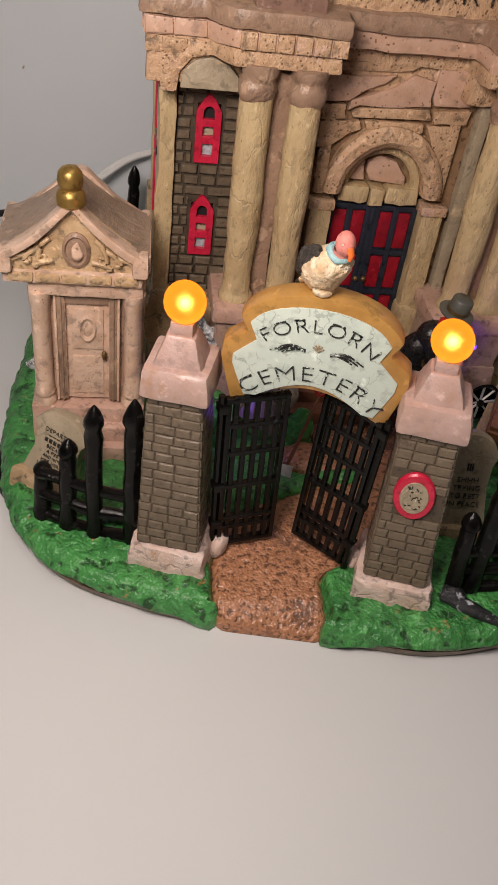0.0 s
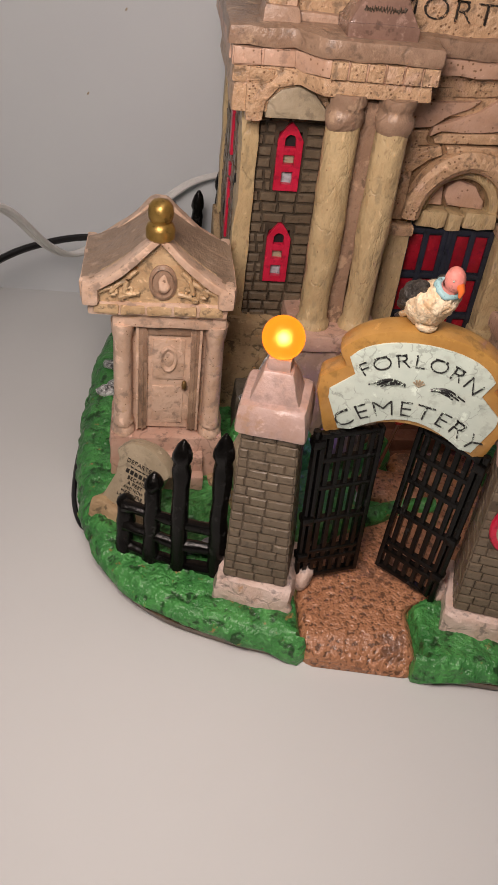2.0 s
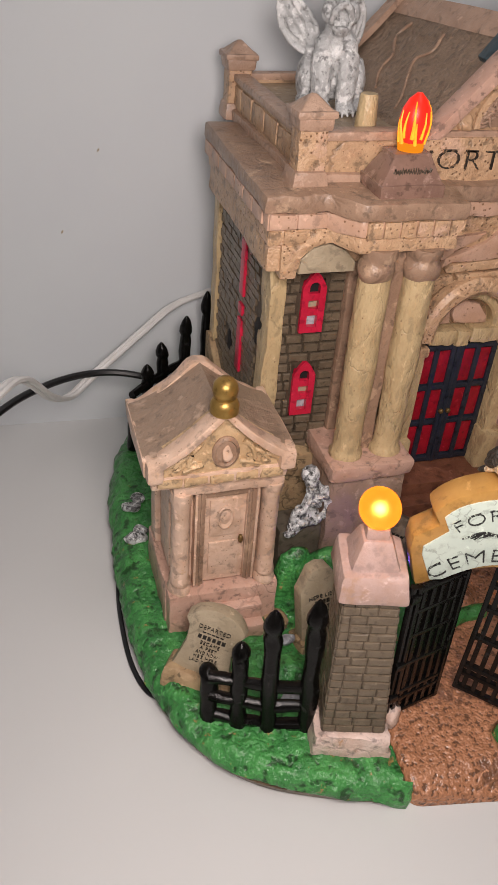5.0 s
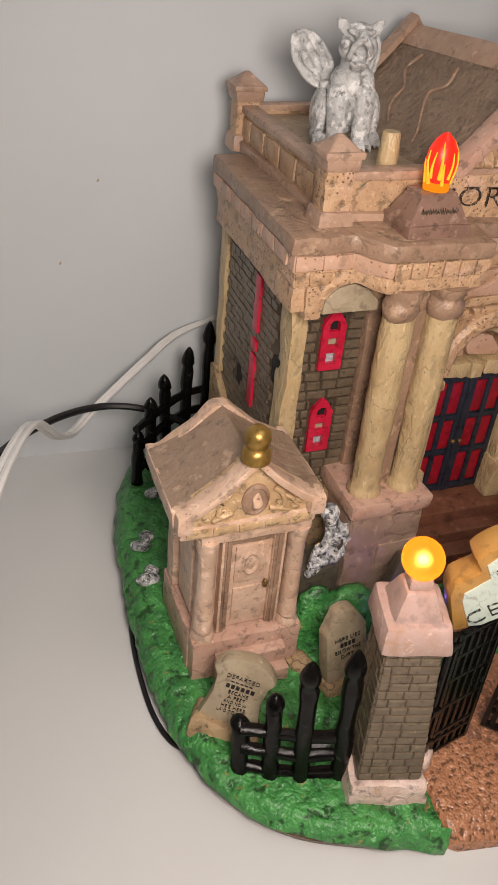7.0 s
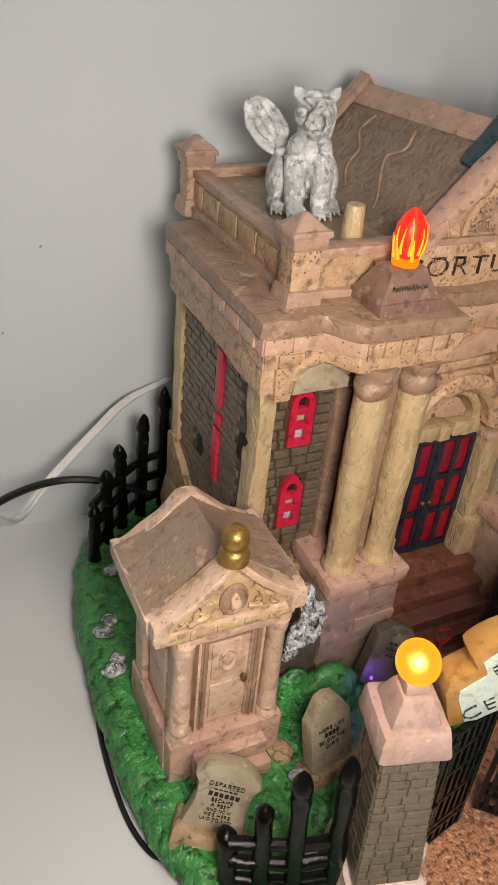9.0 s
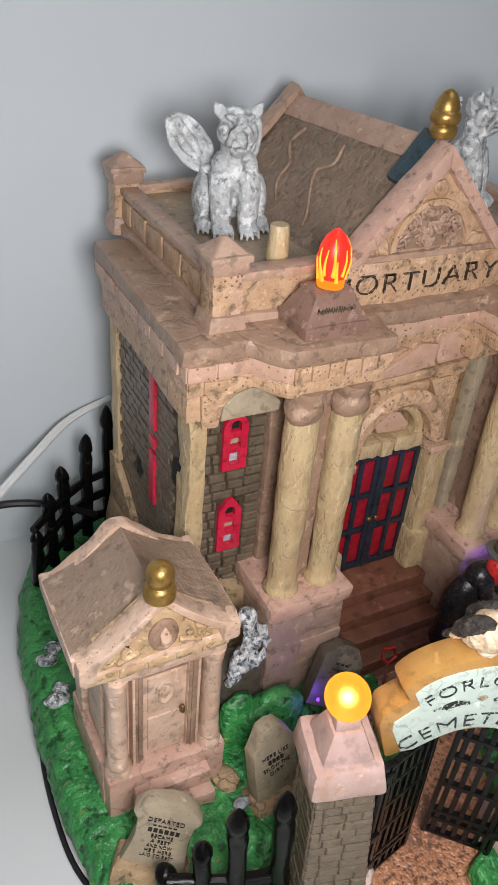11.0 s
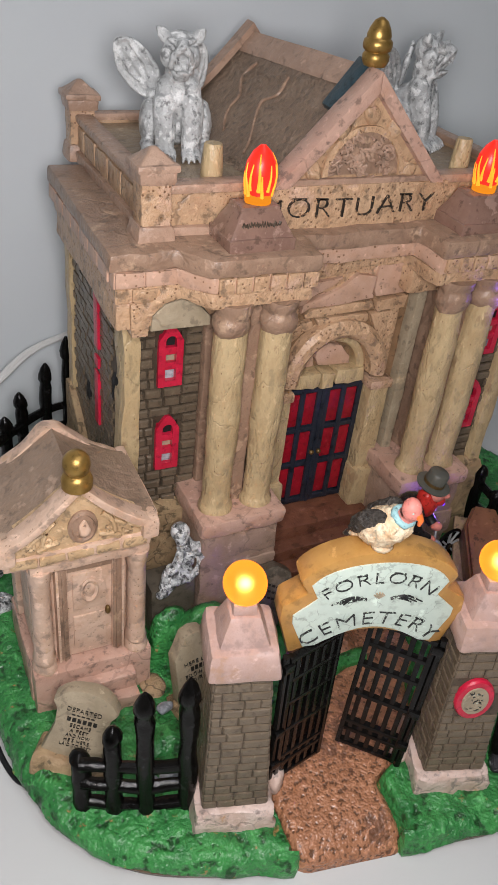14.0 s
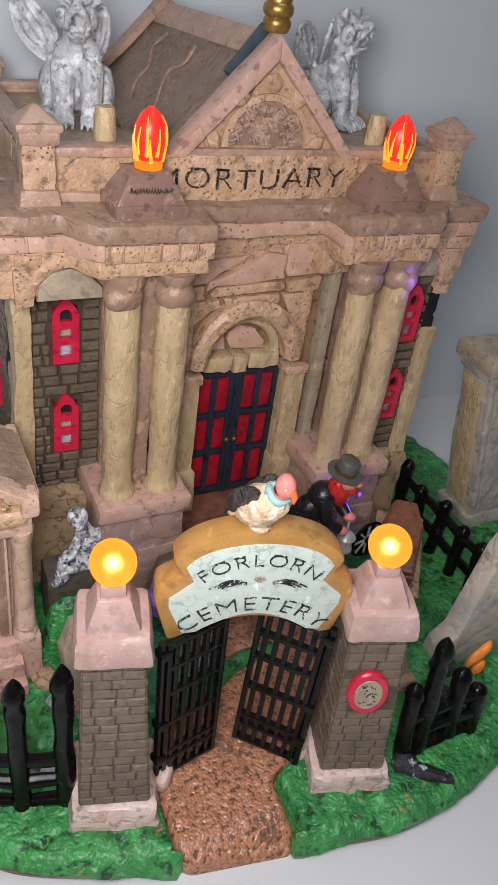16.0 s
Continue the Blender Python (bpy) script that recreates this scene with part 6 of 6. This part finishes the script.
# vulture on the name arch: one plain mesh in several paints
b = bmesh.new()
join(b, paint(wobble(wobble(ball(0.06, 0, 0.78, 0.88, 0.64, 0.58, (0, -48, 0), 4), 0.10, 3.2), 0.05, 8), 0), paint(wobble(ball(0.36, 0, 1.08, 0.5, 0.54, 0.5, sub=4), 0.09, 4.4), 0))
join(b, paint(ball(0.1, 0, 0.12, 0.34, 0.34, 0.22), 0))
for sy in (-1, 1):
    join(b, paint(wobble(wobble(ball(-0.3, sy * 0.36, 0.88, 0.78, 0.24, 0.38, (sy * -16, -50, sy * 6), 4), 0.06, 4.0), 0.05, 9), 1))
join(b, paint(wobble(ball(-0.72, 0, 0.1, 0.4, 0.3, 0.13, (0, -42, 0), 3), 0.04, 5), 0), paint(ball(-0.98, 0, -0.12, 0.3, 0.22, 0.1, (0, -38, 0), 3), 1))
ring = [(0.54 + 0.26 * math.cos(a), 0.3 * math.sin(a), 1.46 - 0.12 * math.cos(a)) for a in [k * math.pi / 10 for k in range(21)]]
join(b, paint(wobble(tube(ring, 0.095, 8), 0.05, 6), 2))
join(b, paint(tube([(0.5, 0, 1.35), (0.64, 0, 1.6), (0.7, 0, 1.75)], 0.25, 12, 0.26), 3), paint(ball(0.72, 0, 1.82, 0.28, 0.28, 0.36, (0, -10, 0), 3), 3))
join(b, paint(tube([(0.94, 0, 1.76), (1.06, 0, 1.64), (1.04, 0, 1.46)], 0.13, 9, 0.05), 4))
for sy in (-1, 1):
    join(b, paint(ball(0.88, sy * 0.2, 1.88, 0.035), 5))
v = part("vulture_figure", move(b, turn(-0.36, 1.5, 10.95, -68) @ Matrix.Scale(0.95, 4)), [M_FEATHER, M_WING, M_AQUA, M_FLESH, M_BEAK, M_INK], None, smooth=70)
tagged(v, "cream vulture figure with pink head and dark wings", "figurine")

# stooping undertaker doll with hat and lantern: one plain mesh in several paints
b = bmesh.new()
join(b, paint(ball(0, 0, 2.4, 0.95, 0.75, 1.6, (0, 14, 0), 3), 0), paint(ball(0.5, -0.05, 3.75, 0.72, 0.66, 0.72, (0, 30, 0), 3), 0), paint(lathe([(0.9, 0), (0.8, 1.0), (0.6, 2.0)], -0.1, 0, 0, 14), 0))
join(b, paint(tube([(0.35, -0.55, 3.9), (0.5, -0.95, 3.1), (1.05, -1.05, 2.75)], 0.34, 10, 0.24), 0), paint(tube([(0.8, 0.4, 3.9), (1.35, 0.1, 3.2), (1.6, -0.3, 2.9)], 0.34, 10, 0.24), 0))
join(b, paint(ball(1.2, -1.1, 2.7, 0.22), 2), paint(ball(1.72, -0.42, 2.85, 0.28, 0.24, 0.2), 2))
join(b, paint(wobble(ball(0.98, -0.3, 4.2, 0.44, 0.44, 0.72, (0, -20, 0), 3), 0.1, 3), 3), paint(ball(1.3, -0.3, 4.7, 0.46, 0.42, 0.42, sub=3), 2), paint(ball(1.75, -0.42, 4.55, 0.2, 0.13, 0.13), 2), paint(ball(1.5, -0.4, 4.3, 0.28, 0.24, 0.24), 3))
hat = lathe([(0.74, 0), (0.76, 0.06), (0.45, 0.12), (0.45, 0.2)], 0, 0, 0, 22)
join(hat, lathe([(0.46, 0.1), (0.44, 0.68), (0.38, 0.74)], 0, 0, 0, 20))
join(b, paint(move(hat, turn(1.1, -0.2, 5.05, 0, 6, 12)), 1), paint(move(lathe([(0.475, 0.13), (0.475, 0.27)], 0, 0, 0, 20), turn(1.1, -0.2, 5.05, 0, 6, 12)), 5))
join(b, paint(ball(0.35, -0.6, 2.75, 0.22, 0.15, 0.3), 5), paint(ball(0.9, -0.4, 1.6, 0.5, 0.4, 1.3), 4), paint(ball(0.75, -0.72, 3.55, 0.1, 0.08, 0.14), 5), paint(ball(0.62, -0.7, 3.25, 0.09, 0.08, 0.12), 5))
join(b, paint(lathe([(0.12, 0.95), (0.34, 0.8), (0.42, 0.68), (0.3, 0.62), (0.3, 0.2), (0.36, 0.1), (0.36, 0.0)], 1.6, -0.8, 1.4, 16), 6), paint(tube([(1.6, -0.8, 2.3), (1.65, -0.6, 2.75)], 0.06, 6), 6))
u = part("undertaker_doll", move(b, turn(5.3, 7.3, 2.9, -12) @ Matrix.Scale(0.9, 4)), [M_COAT, M_HAT, M_FLESH, M_SCARF, M_BLUE, M_BRASS, M_STEEL], None, smooth=60)
tagged(u, "stooping doll in black coat and grey hat with lantern", "figurine")

# ---------------------------------------------------------------- gravestones


def stone_slab(w, h, style):
    """Outline of a gravestone, foot at z = 0."""
    if style == "scroll":
        p = [(-0.58 * w, 0), (0.58 * w, 0), (0.5 * w, 0.2 * h), (0.43 * w, 0.48 * h), (0.46 * w, 0.7 * h), (0.55 * w, 0.8 * h)]
        p += [(0.5 * w * math.cos(a), 0.8 * h + 0.2 * h * math.sin(a)) for a in [math.pi * k / 12 for k in range(1, 12)]]
        p += [(-0.55 * w, 0.8 * h), (-0.46 * w, 0.7 * h), (-0.43 * w, 0.48 * h), (-0.5 * w, 0.2 * h)]
    elif style == "peak":
        p = [(-0.5 * w, 0), (0.5 * w, 0), (0.47 * w, 0.74 * h), (0.38 * w, 0.82 * h), (0.2 * w, 0.97 * h), (0, h), (-0.2 * w, 0.97 * h), (-0.38 * w, 0.82 * h), (-0.47 * w, 0.74 * h)]
    else:
        p = [(-0.46 * w, 0), (0.46 * w, 0), (0.5 * w, 0.72 * h), (0.25 * w, 0.98 * h), (-0.1 * w, h), (-0.45 * w, 0.8 * h)]
    return p


def gravestone(at, w, h, d, yaw, tilt, lean, style, mat, lines, label, foot=True):
    g = thing("gravestone", at, label, "gravestone", "gravestones")
    m = turn(*at, yaw, tilt, lean)
    bm = prism(stone_slab(w, h, style), 0, d, 0.09)
    slab = part("slab", wobble(move(bm, m), 0.04, 1.2, at[0]), mat, g)
    if foot:
        part("footing", wobble(move(box(-0.62 * w, 0.62 * w, -0.35, d + 0.3, -0.5, 0.35, 0.15, 0.35, 0.1), m), 0.05, 1.3), M_ROCK, g, "rough tan stone footing")
    for text, size, z, wide in lines:
        if text is None:
            bm = bmesh.new()
            n = max(3, int(wide / 0.16))
            for i in range(n):
                x = -wide / 2 + wide * (i + 0.5) / n
                join(bm, box(x - wide / n * 0.36, x + wide / n * 0.36, -0.03, 0.0, z, z + size, 0))
        else:
            bm, tw = letters(text, size, 0.04, 1.05)
            k = min(1.3, wide / tw)
            for v_ in bm.verts:
                v_.co = Vector((v_.co.x * k - tw * k / 2, v_.co.y - 0.015, z + v_.co.z))
        tagged(part("inscription", move(bm, m), M_GRAVEINK, slab, "black worn inscription", smooth=0), kind="stuff")
    return g


gravestone((-8.55, 4.3, 0.95), 2.0, 3.05, 0.6, -30, -14, 11, "scroll", M_GRAVE,
           [("DEPARTED", 0.17, 2.2, 1.15), (None, 0.03, 2.06, 0.8), (None, 0.15, 1.8, 1.05), ("BECAME", 0.14, 1.57, 0.7), ("A PEST", 0.13, 1.37, 0.62), ("AND NOW", 0.13, 1.17, 0.8), ("HE'S HERE", 0.13, 0.97, 0.85), ("LAID TO REST", 0.13, 0.77, 1.05)],
           "grey-green scroll-topped gravestone with black inscription, leaning back")
gravestone((-3.5, 5.0, 0.95), 1.8, 3.45, 0.6, 8, -10, -4, "peak", M_GRAVE,
           [("HERE LIES", 0.17, 2.1, 1.05), (None, 0.18, 1.82, 0.65), ("BELOW THE", 0.17, 1.55, 1.08), ("DIRT", 0.17, 1.28, 0.55)],
           "grey-green pointed gravestone behind the front fence")
gravestone((-0.6, 7.0, 1.9), 1.8, 2.6, 0.7, -20, -24, 22, "broken", M_SLATE, [(None, 0.09, 1.75, 0.6), (None, 0.09, 1.5, 0.7), (None, 0.09, 1.25, 0.55)],
           "dark slanting gravestone with broken top", False)
gravestone((6.7, 2.2, 0.85), 1.75, 4.2, 0.5, -10, -8, -5, "scroll", M_GRAVE,
           [(None, 0.3, 2.75, 0.25), ("SHHH", 0.22, 2.25, 0.75), ("TRYING", 0.22, 1.9, 0.95), ("TO REST", 0.22, 1.55, 1.05), ("IN PEACE", 0.22, 1.2, 1.15)],
           "grey gravestone with lily mark behind the fence")

# dirt plot, bushes, rocks, spade


def mound(name, x, y, rx, ry, h, mat, label, category, kind="", seed=0.0, lift=0.0, amp=0.25):
    bm = ball(x, y, land(x, y) - 0.1 + lift, rx, ry, h, sub=4)
    return tagged(part(name, wobble(wobble(bm, amp, 0.9, seed), amp * 0.4, 3.0, seed), mat, None, smooth=70), label, category, "", kind)


mound("dirt_plot", 1.9, 6.0, 1.5, 0.95, 0.5, M_PATH, "brown heap of dug earth with green edge", "earth heap", seed=1)
mound("bush", -2.5, 7.6, 1.6, 0.95, 1.9, M_GRASS, "low glossy green painted bush", "bush", seed=3)
mound("bush", -3.7, 7.95, 1.05, 0.6, 2.1, M_GRASS, "low glossy green painted bush", "bush", seed=4)
mound("bush", 1.2, 7.2, 0.75, 0.5, 1.75, M_GRASS, "low glossy green painted bush", "bush", seed=5)
mound("bush", -5.0, 4.0, 0.9, 0.6, 0.45, M_GRASS, "low glossy green painted bush", "bush", seed=7)
mound("bush", 8.8, 2.4, 1.2, 1.4, 0.5, M_GRASS, "low glossy green painted bush", "bush", seed=9)
rim_pts = curve_points([(-2.1, 3.6, 0.95), (-0.5, 3.9, 0.95), (0.8, 4.4, 1.0), (2.1, 4.9, 1.0), (3.3, 5.0, 1.0)], 10)
tagged(part("grass_edge", wobble(tube(rim_pts, 0.34, 10), 0.12, 1.2), M_GRASS, None, smooth=70), "raised green grass edging beside the path", "edging", "", "structure")
for x, y, s in ((-9.45, 13.6, 0.42), (-9.5, 11.7, 0.5), (-9.2, 12.2, 0.32), (-8.0, 16.8, 0.5), (-9.05, 14.0, 0.35)):
    tagged(part("small_rock", wobble(ball(x, y, land(x, y) + 0.12, s, s * 0.8, s * 0.55, sub=3), 0.16, 1.8, x), M_BONE, None, smooth=60), "bluish grey bone-like rock in the grass", "rock", "loose rocks")
for x, y, s in ((-5.6, 2.7, 0.3), (-6.3, 2.6, 0.26), (-4.9, 5.2, 0.24), (-2.6, 6.1, 0.25), (7.5, 1.3, 0.35)):
    tagged(part("small_rock", wobble(ball(x, y, land(x, y) + 0.2, s * 1.3, s, s * 0.7, sub=3), 0.12, 2.2, x), M_WHITE, None, smooth=60), "pale grey rock in the grass", "rock", "loose rocks")
for x, y, z in ((8.10, 1.20, 2.63), (8.04, 0.90, 1.28)):
    tagged(part("bone_rock", wobble(wobble(ball(x, y, z, 0.5, 0.4, 0.42, sub=4), 0.16, 1.8, x), 0.06, 5), M_BRANCH, None, smooth=60), "black and white bony rock behind the fence", "rock", "loose rocks")
sp = thing("spade", (0.4, 5.5, 0.9), "small red-handled spade stuck in the earth heap", "spade")
part("spade_shaft", tube([(0.6, 5.4, 1.2), (1.75, 6.75, 3.6)], 0.07, 8), M_COFFIN, sp)
part("spade_grip", tube([(1.75, 6.75, 3.6), (1.55, 6.9, 3.8), (1.7, 7.05, 4.1), (2.1, 6.95, 4.1), (2.13, 6.8, 3.8), (1.75, 6.75, 3.6)], 0.07, 8), M_SCARF, sp, "red grip")
part("spade_blade", move(prism([(-0.28, 0), (0.28, 0), (0.3, -0.45), (0, -0.8), (-0.3, -0.45)], -0.04, 0.04, 0.02), turn(0.55, 5.35, 1.3, -20, -35)), M_STEEL, sp, "silver blade")
tagged(part("fallen_branch", wobble(join(tube(curve_points([(5.3, -0.75, 0.85), (6.1, -1.4, 0.9), (6.9, -1.95, 0.75)], 6), 0.32, 9, 0.2), ball(5.55, -0.85, 0.85, 0.5, 0.42, 0.36)), 0.14, 1.6), M_BRANCH, None, smooth=60), "black and white bony branch lying beside the pillar", "branch")

# ---------------------------------------------------------------- coffin cart, monument, leaning stone
cart = thing("coffin_cart", (9.6, 6.9, 1.0), "reddish brown coffin on a small spoked-wheel cart", "cart")
m = turn(9.9, 6.9, 2.7, -34, 16)
hexa = [(-0.55, -1.9), (0.55, -1.9), (0.85, 0.7), (0.5, 1.8), (-0.5, 1.8), (-0.85, 0.7)]
part("coffin", move(prism(hexa, 0.0, 1.0, 0.08, "z"), m), M_COFFIN, cart, "reddish brown coffin")
part("coffin_lid", move(prism([(a * 0.9, b_ * 0.95) for a, b_ in hexa], 1.0, 1.25, 0.1, "z"), m), M_COFFIN, cart)
part("cart_bed", move(box(-1.05, 1.0, -2.1, 1.9, -0.3, 0.0, 0.06), m), M_ROCK, cart, "beige plank cart bed")
wheel = part("wheel", move(lathe([(0.82, -0.08), (0.9, 0), (0.82, 0.08), (0.72, 0.0), (0.82, -0.08)], 0, 0, 0, 28), turn(8.8, 7.7, 2.9, 12, 90)), M_IRON, cart, "black spoked wheel")
for k in range(8):
    a = math.pi * k / 4
    part("spoke", move(tube([(0, 0, 0), (0.78 * math.cos(a), 0.78 * math.sin(a), 0)], 0.05, 6), turn(8.8, 7.7, 2.9, 12, 90)), M_STEEL, wheel)
part("hub", move(lathe([(0.16, -0.12), (0.16, 0.12)], 0, 0, 0, 12), turn(8.8, 7.7, 2.9, 12, 90)), M_IRON, wheel)

mon = thing("monument", (14.2, 9.8, 1.0), "tall streaked grey stone monument with flat cap", "monument")


def leaning(bm):
    return move(bm, Matrix(((1, 0, -0.2, 3.6), (0, 1, 0, 0), (0, 0, 1, 0), (0, 0, 0, 1))))


part("shaft", leaning(wobble(box(12.3, 14.6, 8.95, 10.9, 1.0, 9.6, 0.12, 0.7, 0.08, (0.92, 0.92)), 0.04, 1)), M_MONUMENT, mon)
part("base", leaning(box(12.05, 14.8, 8.7, 11.1, 0.6, 1.7, 0.15, 0.7, 0.08)), M_MONUMENT, mon)
part("collar", leaning(box(12.28, 14.65, 8.9, 10.95, 8.95, 9.45, 0.1, 0.6, 0.06)), M_MONUMENT, mon)
part("cap", leaning(box(12.05, 14.9, 8.6, 11.2, 9.45, 10.25, 0.2, 0.6, 0.05, (0.9, 0.9))), M_GRAVE, mon)
for x0, x1 in ((12.36, 12.66), (14.2, 14.5)):
    part("corner_rib", leaning(box(x0, x1, 8.84, 9.1, 1.7, 9.0, 0.08, 0.6, 0.05)), M_MONUMENT, mon)
part("side_panel", leaning(box(12.24, 12.45, 9.35, 10.55, 1.9, 8.8, 0.08, 0.6, 0.05)), M_CREAM, mon, "tan streaked side panel")
ls = thing("leaning_stone", (10.4, 2.3, 1.0), "grey slanting cave-like stone with orange glow paint", "stone")
part("stone_face", wobble(prism([(8.9, 0.7), (12.8, 0.7), (12.8, 7.0), (10.9, 6.9), (10.45, 6.2), (10.0, 4.2), (9.7, 2.5), (9.0, 1.9)], 2.2, 3.2, 0.2), 0.12, 0.8), M_MONUMENT, ls)
part("orange_lick", wobble(ball(10.35, 1.6, 1.9, 0.26, 0.2, 0.72, (0, 38, 0), 3), 0.08, 2), M_ORANGE, ls, "orange painted flame lick")
part("orange_lick", wobble(ball(10.45, 1.5, 1.2, 0.2, 0.18, 0.45, (0, 30, 0), 3), 0.08, 2), M_ORANGE, ls, "orange painted flame lick")

# ---------------------------------------------------------------- cables and small lights
white = [(-3.6, 22.6, 7.1), (-5.8, 22.1, 6.6), (-7.5, 21.5, 5.6), (-10.1, 20.0, 4.3), (-11.4, 18.4, 4.2), (-12.3, 16.3, 5.6), (-13.4, 12.8, 8.7), (-14.5, 9.0, 10.1), (-15.5, 5.1, 10.8), (-16.6, 1.5, 10.8),
         (-17.8, -2.0, 9.6), (-19.5, -6.0, 6.0), (-21.0, -11.0, 1.0), (-22.5, -15.0, -0.25), (-28, -30, -0.25)]
cable = thing("white_cable", (-10, 20, TABLE), "white twin mains cable looping up in front of the table", "cable")
for d in (-0.12, 0.12):
    part("cable_core", tube([p + Vector((d, 0, abs(d))) for p in curve_points(white, 14)], 0.13, 8), M_WHITEWIRE, cable)
tagged(part("black_cable", tube(curve_points([(-5.5, 19.6, 3.0), (-7.7, 19.7, 4.2), (-10.0, 19.8, 4.6), (-12.5, 18.9, 4.65), (-15.0, 17.2, 4.2), (-19, 14, 2.2), (-24, 11, 0.0), (-32, 6, -0.2)], 14), 0.17, 8), M_BLACKWIRE), "thin black cable leading away from the base", "cable")
tagged(part("black_lead", tube(curve_points([(-10.2, 12.0, -0.29), (-10.5, 10.3, -0.29), (-10.62, 8.4, -0.29), (-10.55, 6.5, -0.29), (-10.2, 5.2, -0.29), (-9.6, 4.6, -0.29)], 10), 0.1, 8), M_BLACKWIRE), "black lead lying under the edge of the base", "cable")
# the bulb by the right capital is added to tint it violet
for x, y, z in ((-0.95, 7.05, 2.5), (7.75, 7.6, 5.6), (8.95, 9.25, 13.75)):
    tagged(part("violet_light", ball(x, y, z, 0.06, 0.06, 0.1), M_PURPLE), "tiny violet light bulb by a pedestal, or added by the capital", "bulb", "violet lights")
lamp("violet_glow", "POINT", (-0.0105, 0.068, 0.027), 0.0018, (0.30, 0.12, 1.0), 0.002)
# glow for the added bulb by the capital
lamp("violet_glow", "POINT", (0.0905, 0.0865, 0.1385), 0.0018, (0.30, 0.12, 1.0), 0.002)
lamp("violet_glow", "POINT", (0.0745, 0.073, 0.054), 0.003, (0.30, 0.12, 1.0), 0.002)

# ---------------------------------------------------------------- bricks of the two front bays
for bay, sx in zip([o for o in mort.children if o.name.startswith("brick_bay")], (-1, 1)):
    a, b = sorted((MID + sx * 7.25, MID + sx * 5.0))
    wx = (a + b) / 2 + (-0.02 if sx < 0 else 0.45)
    rnd = random.Random(40 + sx)
    rows = 20
    h = 7.5 / rows
    for r in range(rows):
        z = 5.75 + h * (r + 0.5)
        cuts = [a, a + rnd.uniform(0.2, 0.6)]
        while cuts[-1] < b - 0.55:
            cuts.append(cuts[-1] + rnd.uniform(0.55, 0.85))
        cuts[-1] = b
        for x0, x1 in zip(cuts, cuts[1:]):
            for z0, z1 in WINZ:
                if z0 - 0.1 < z < z1 + 0.05:
                    if x0 < wx - 0.5 < x1:
                        x1 = wx - 0.5
                    elif x0 < wx + 0.5 < x1:
                        x0 = wx + 0.5
                    elif wx - 0.5 <= x0 and x1 <= wx + 0.5:
                        x1 = x0
            if x1 - x0 < 0.12:
                continue
            at = fit_house(((x0 + x1) / 2, (FRONT if sx < 0 else FRONT - 0.9) + 0.01, z))
            lay_brick(bay, Matrix.Translation(at) @ Euler((0, radians(rnd.uniform(-2, 2)), 0)).to_matrix().to_4x4() @ Matrix.Diagonal((1.045 * (x1 - x0 - 0.085), 0.09 + 0.07 * rnd.random(), 1.085 * (h - 0.085), 1)))
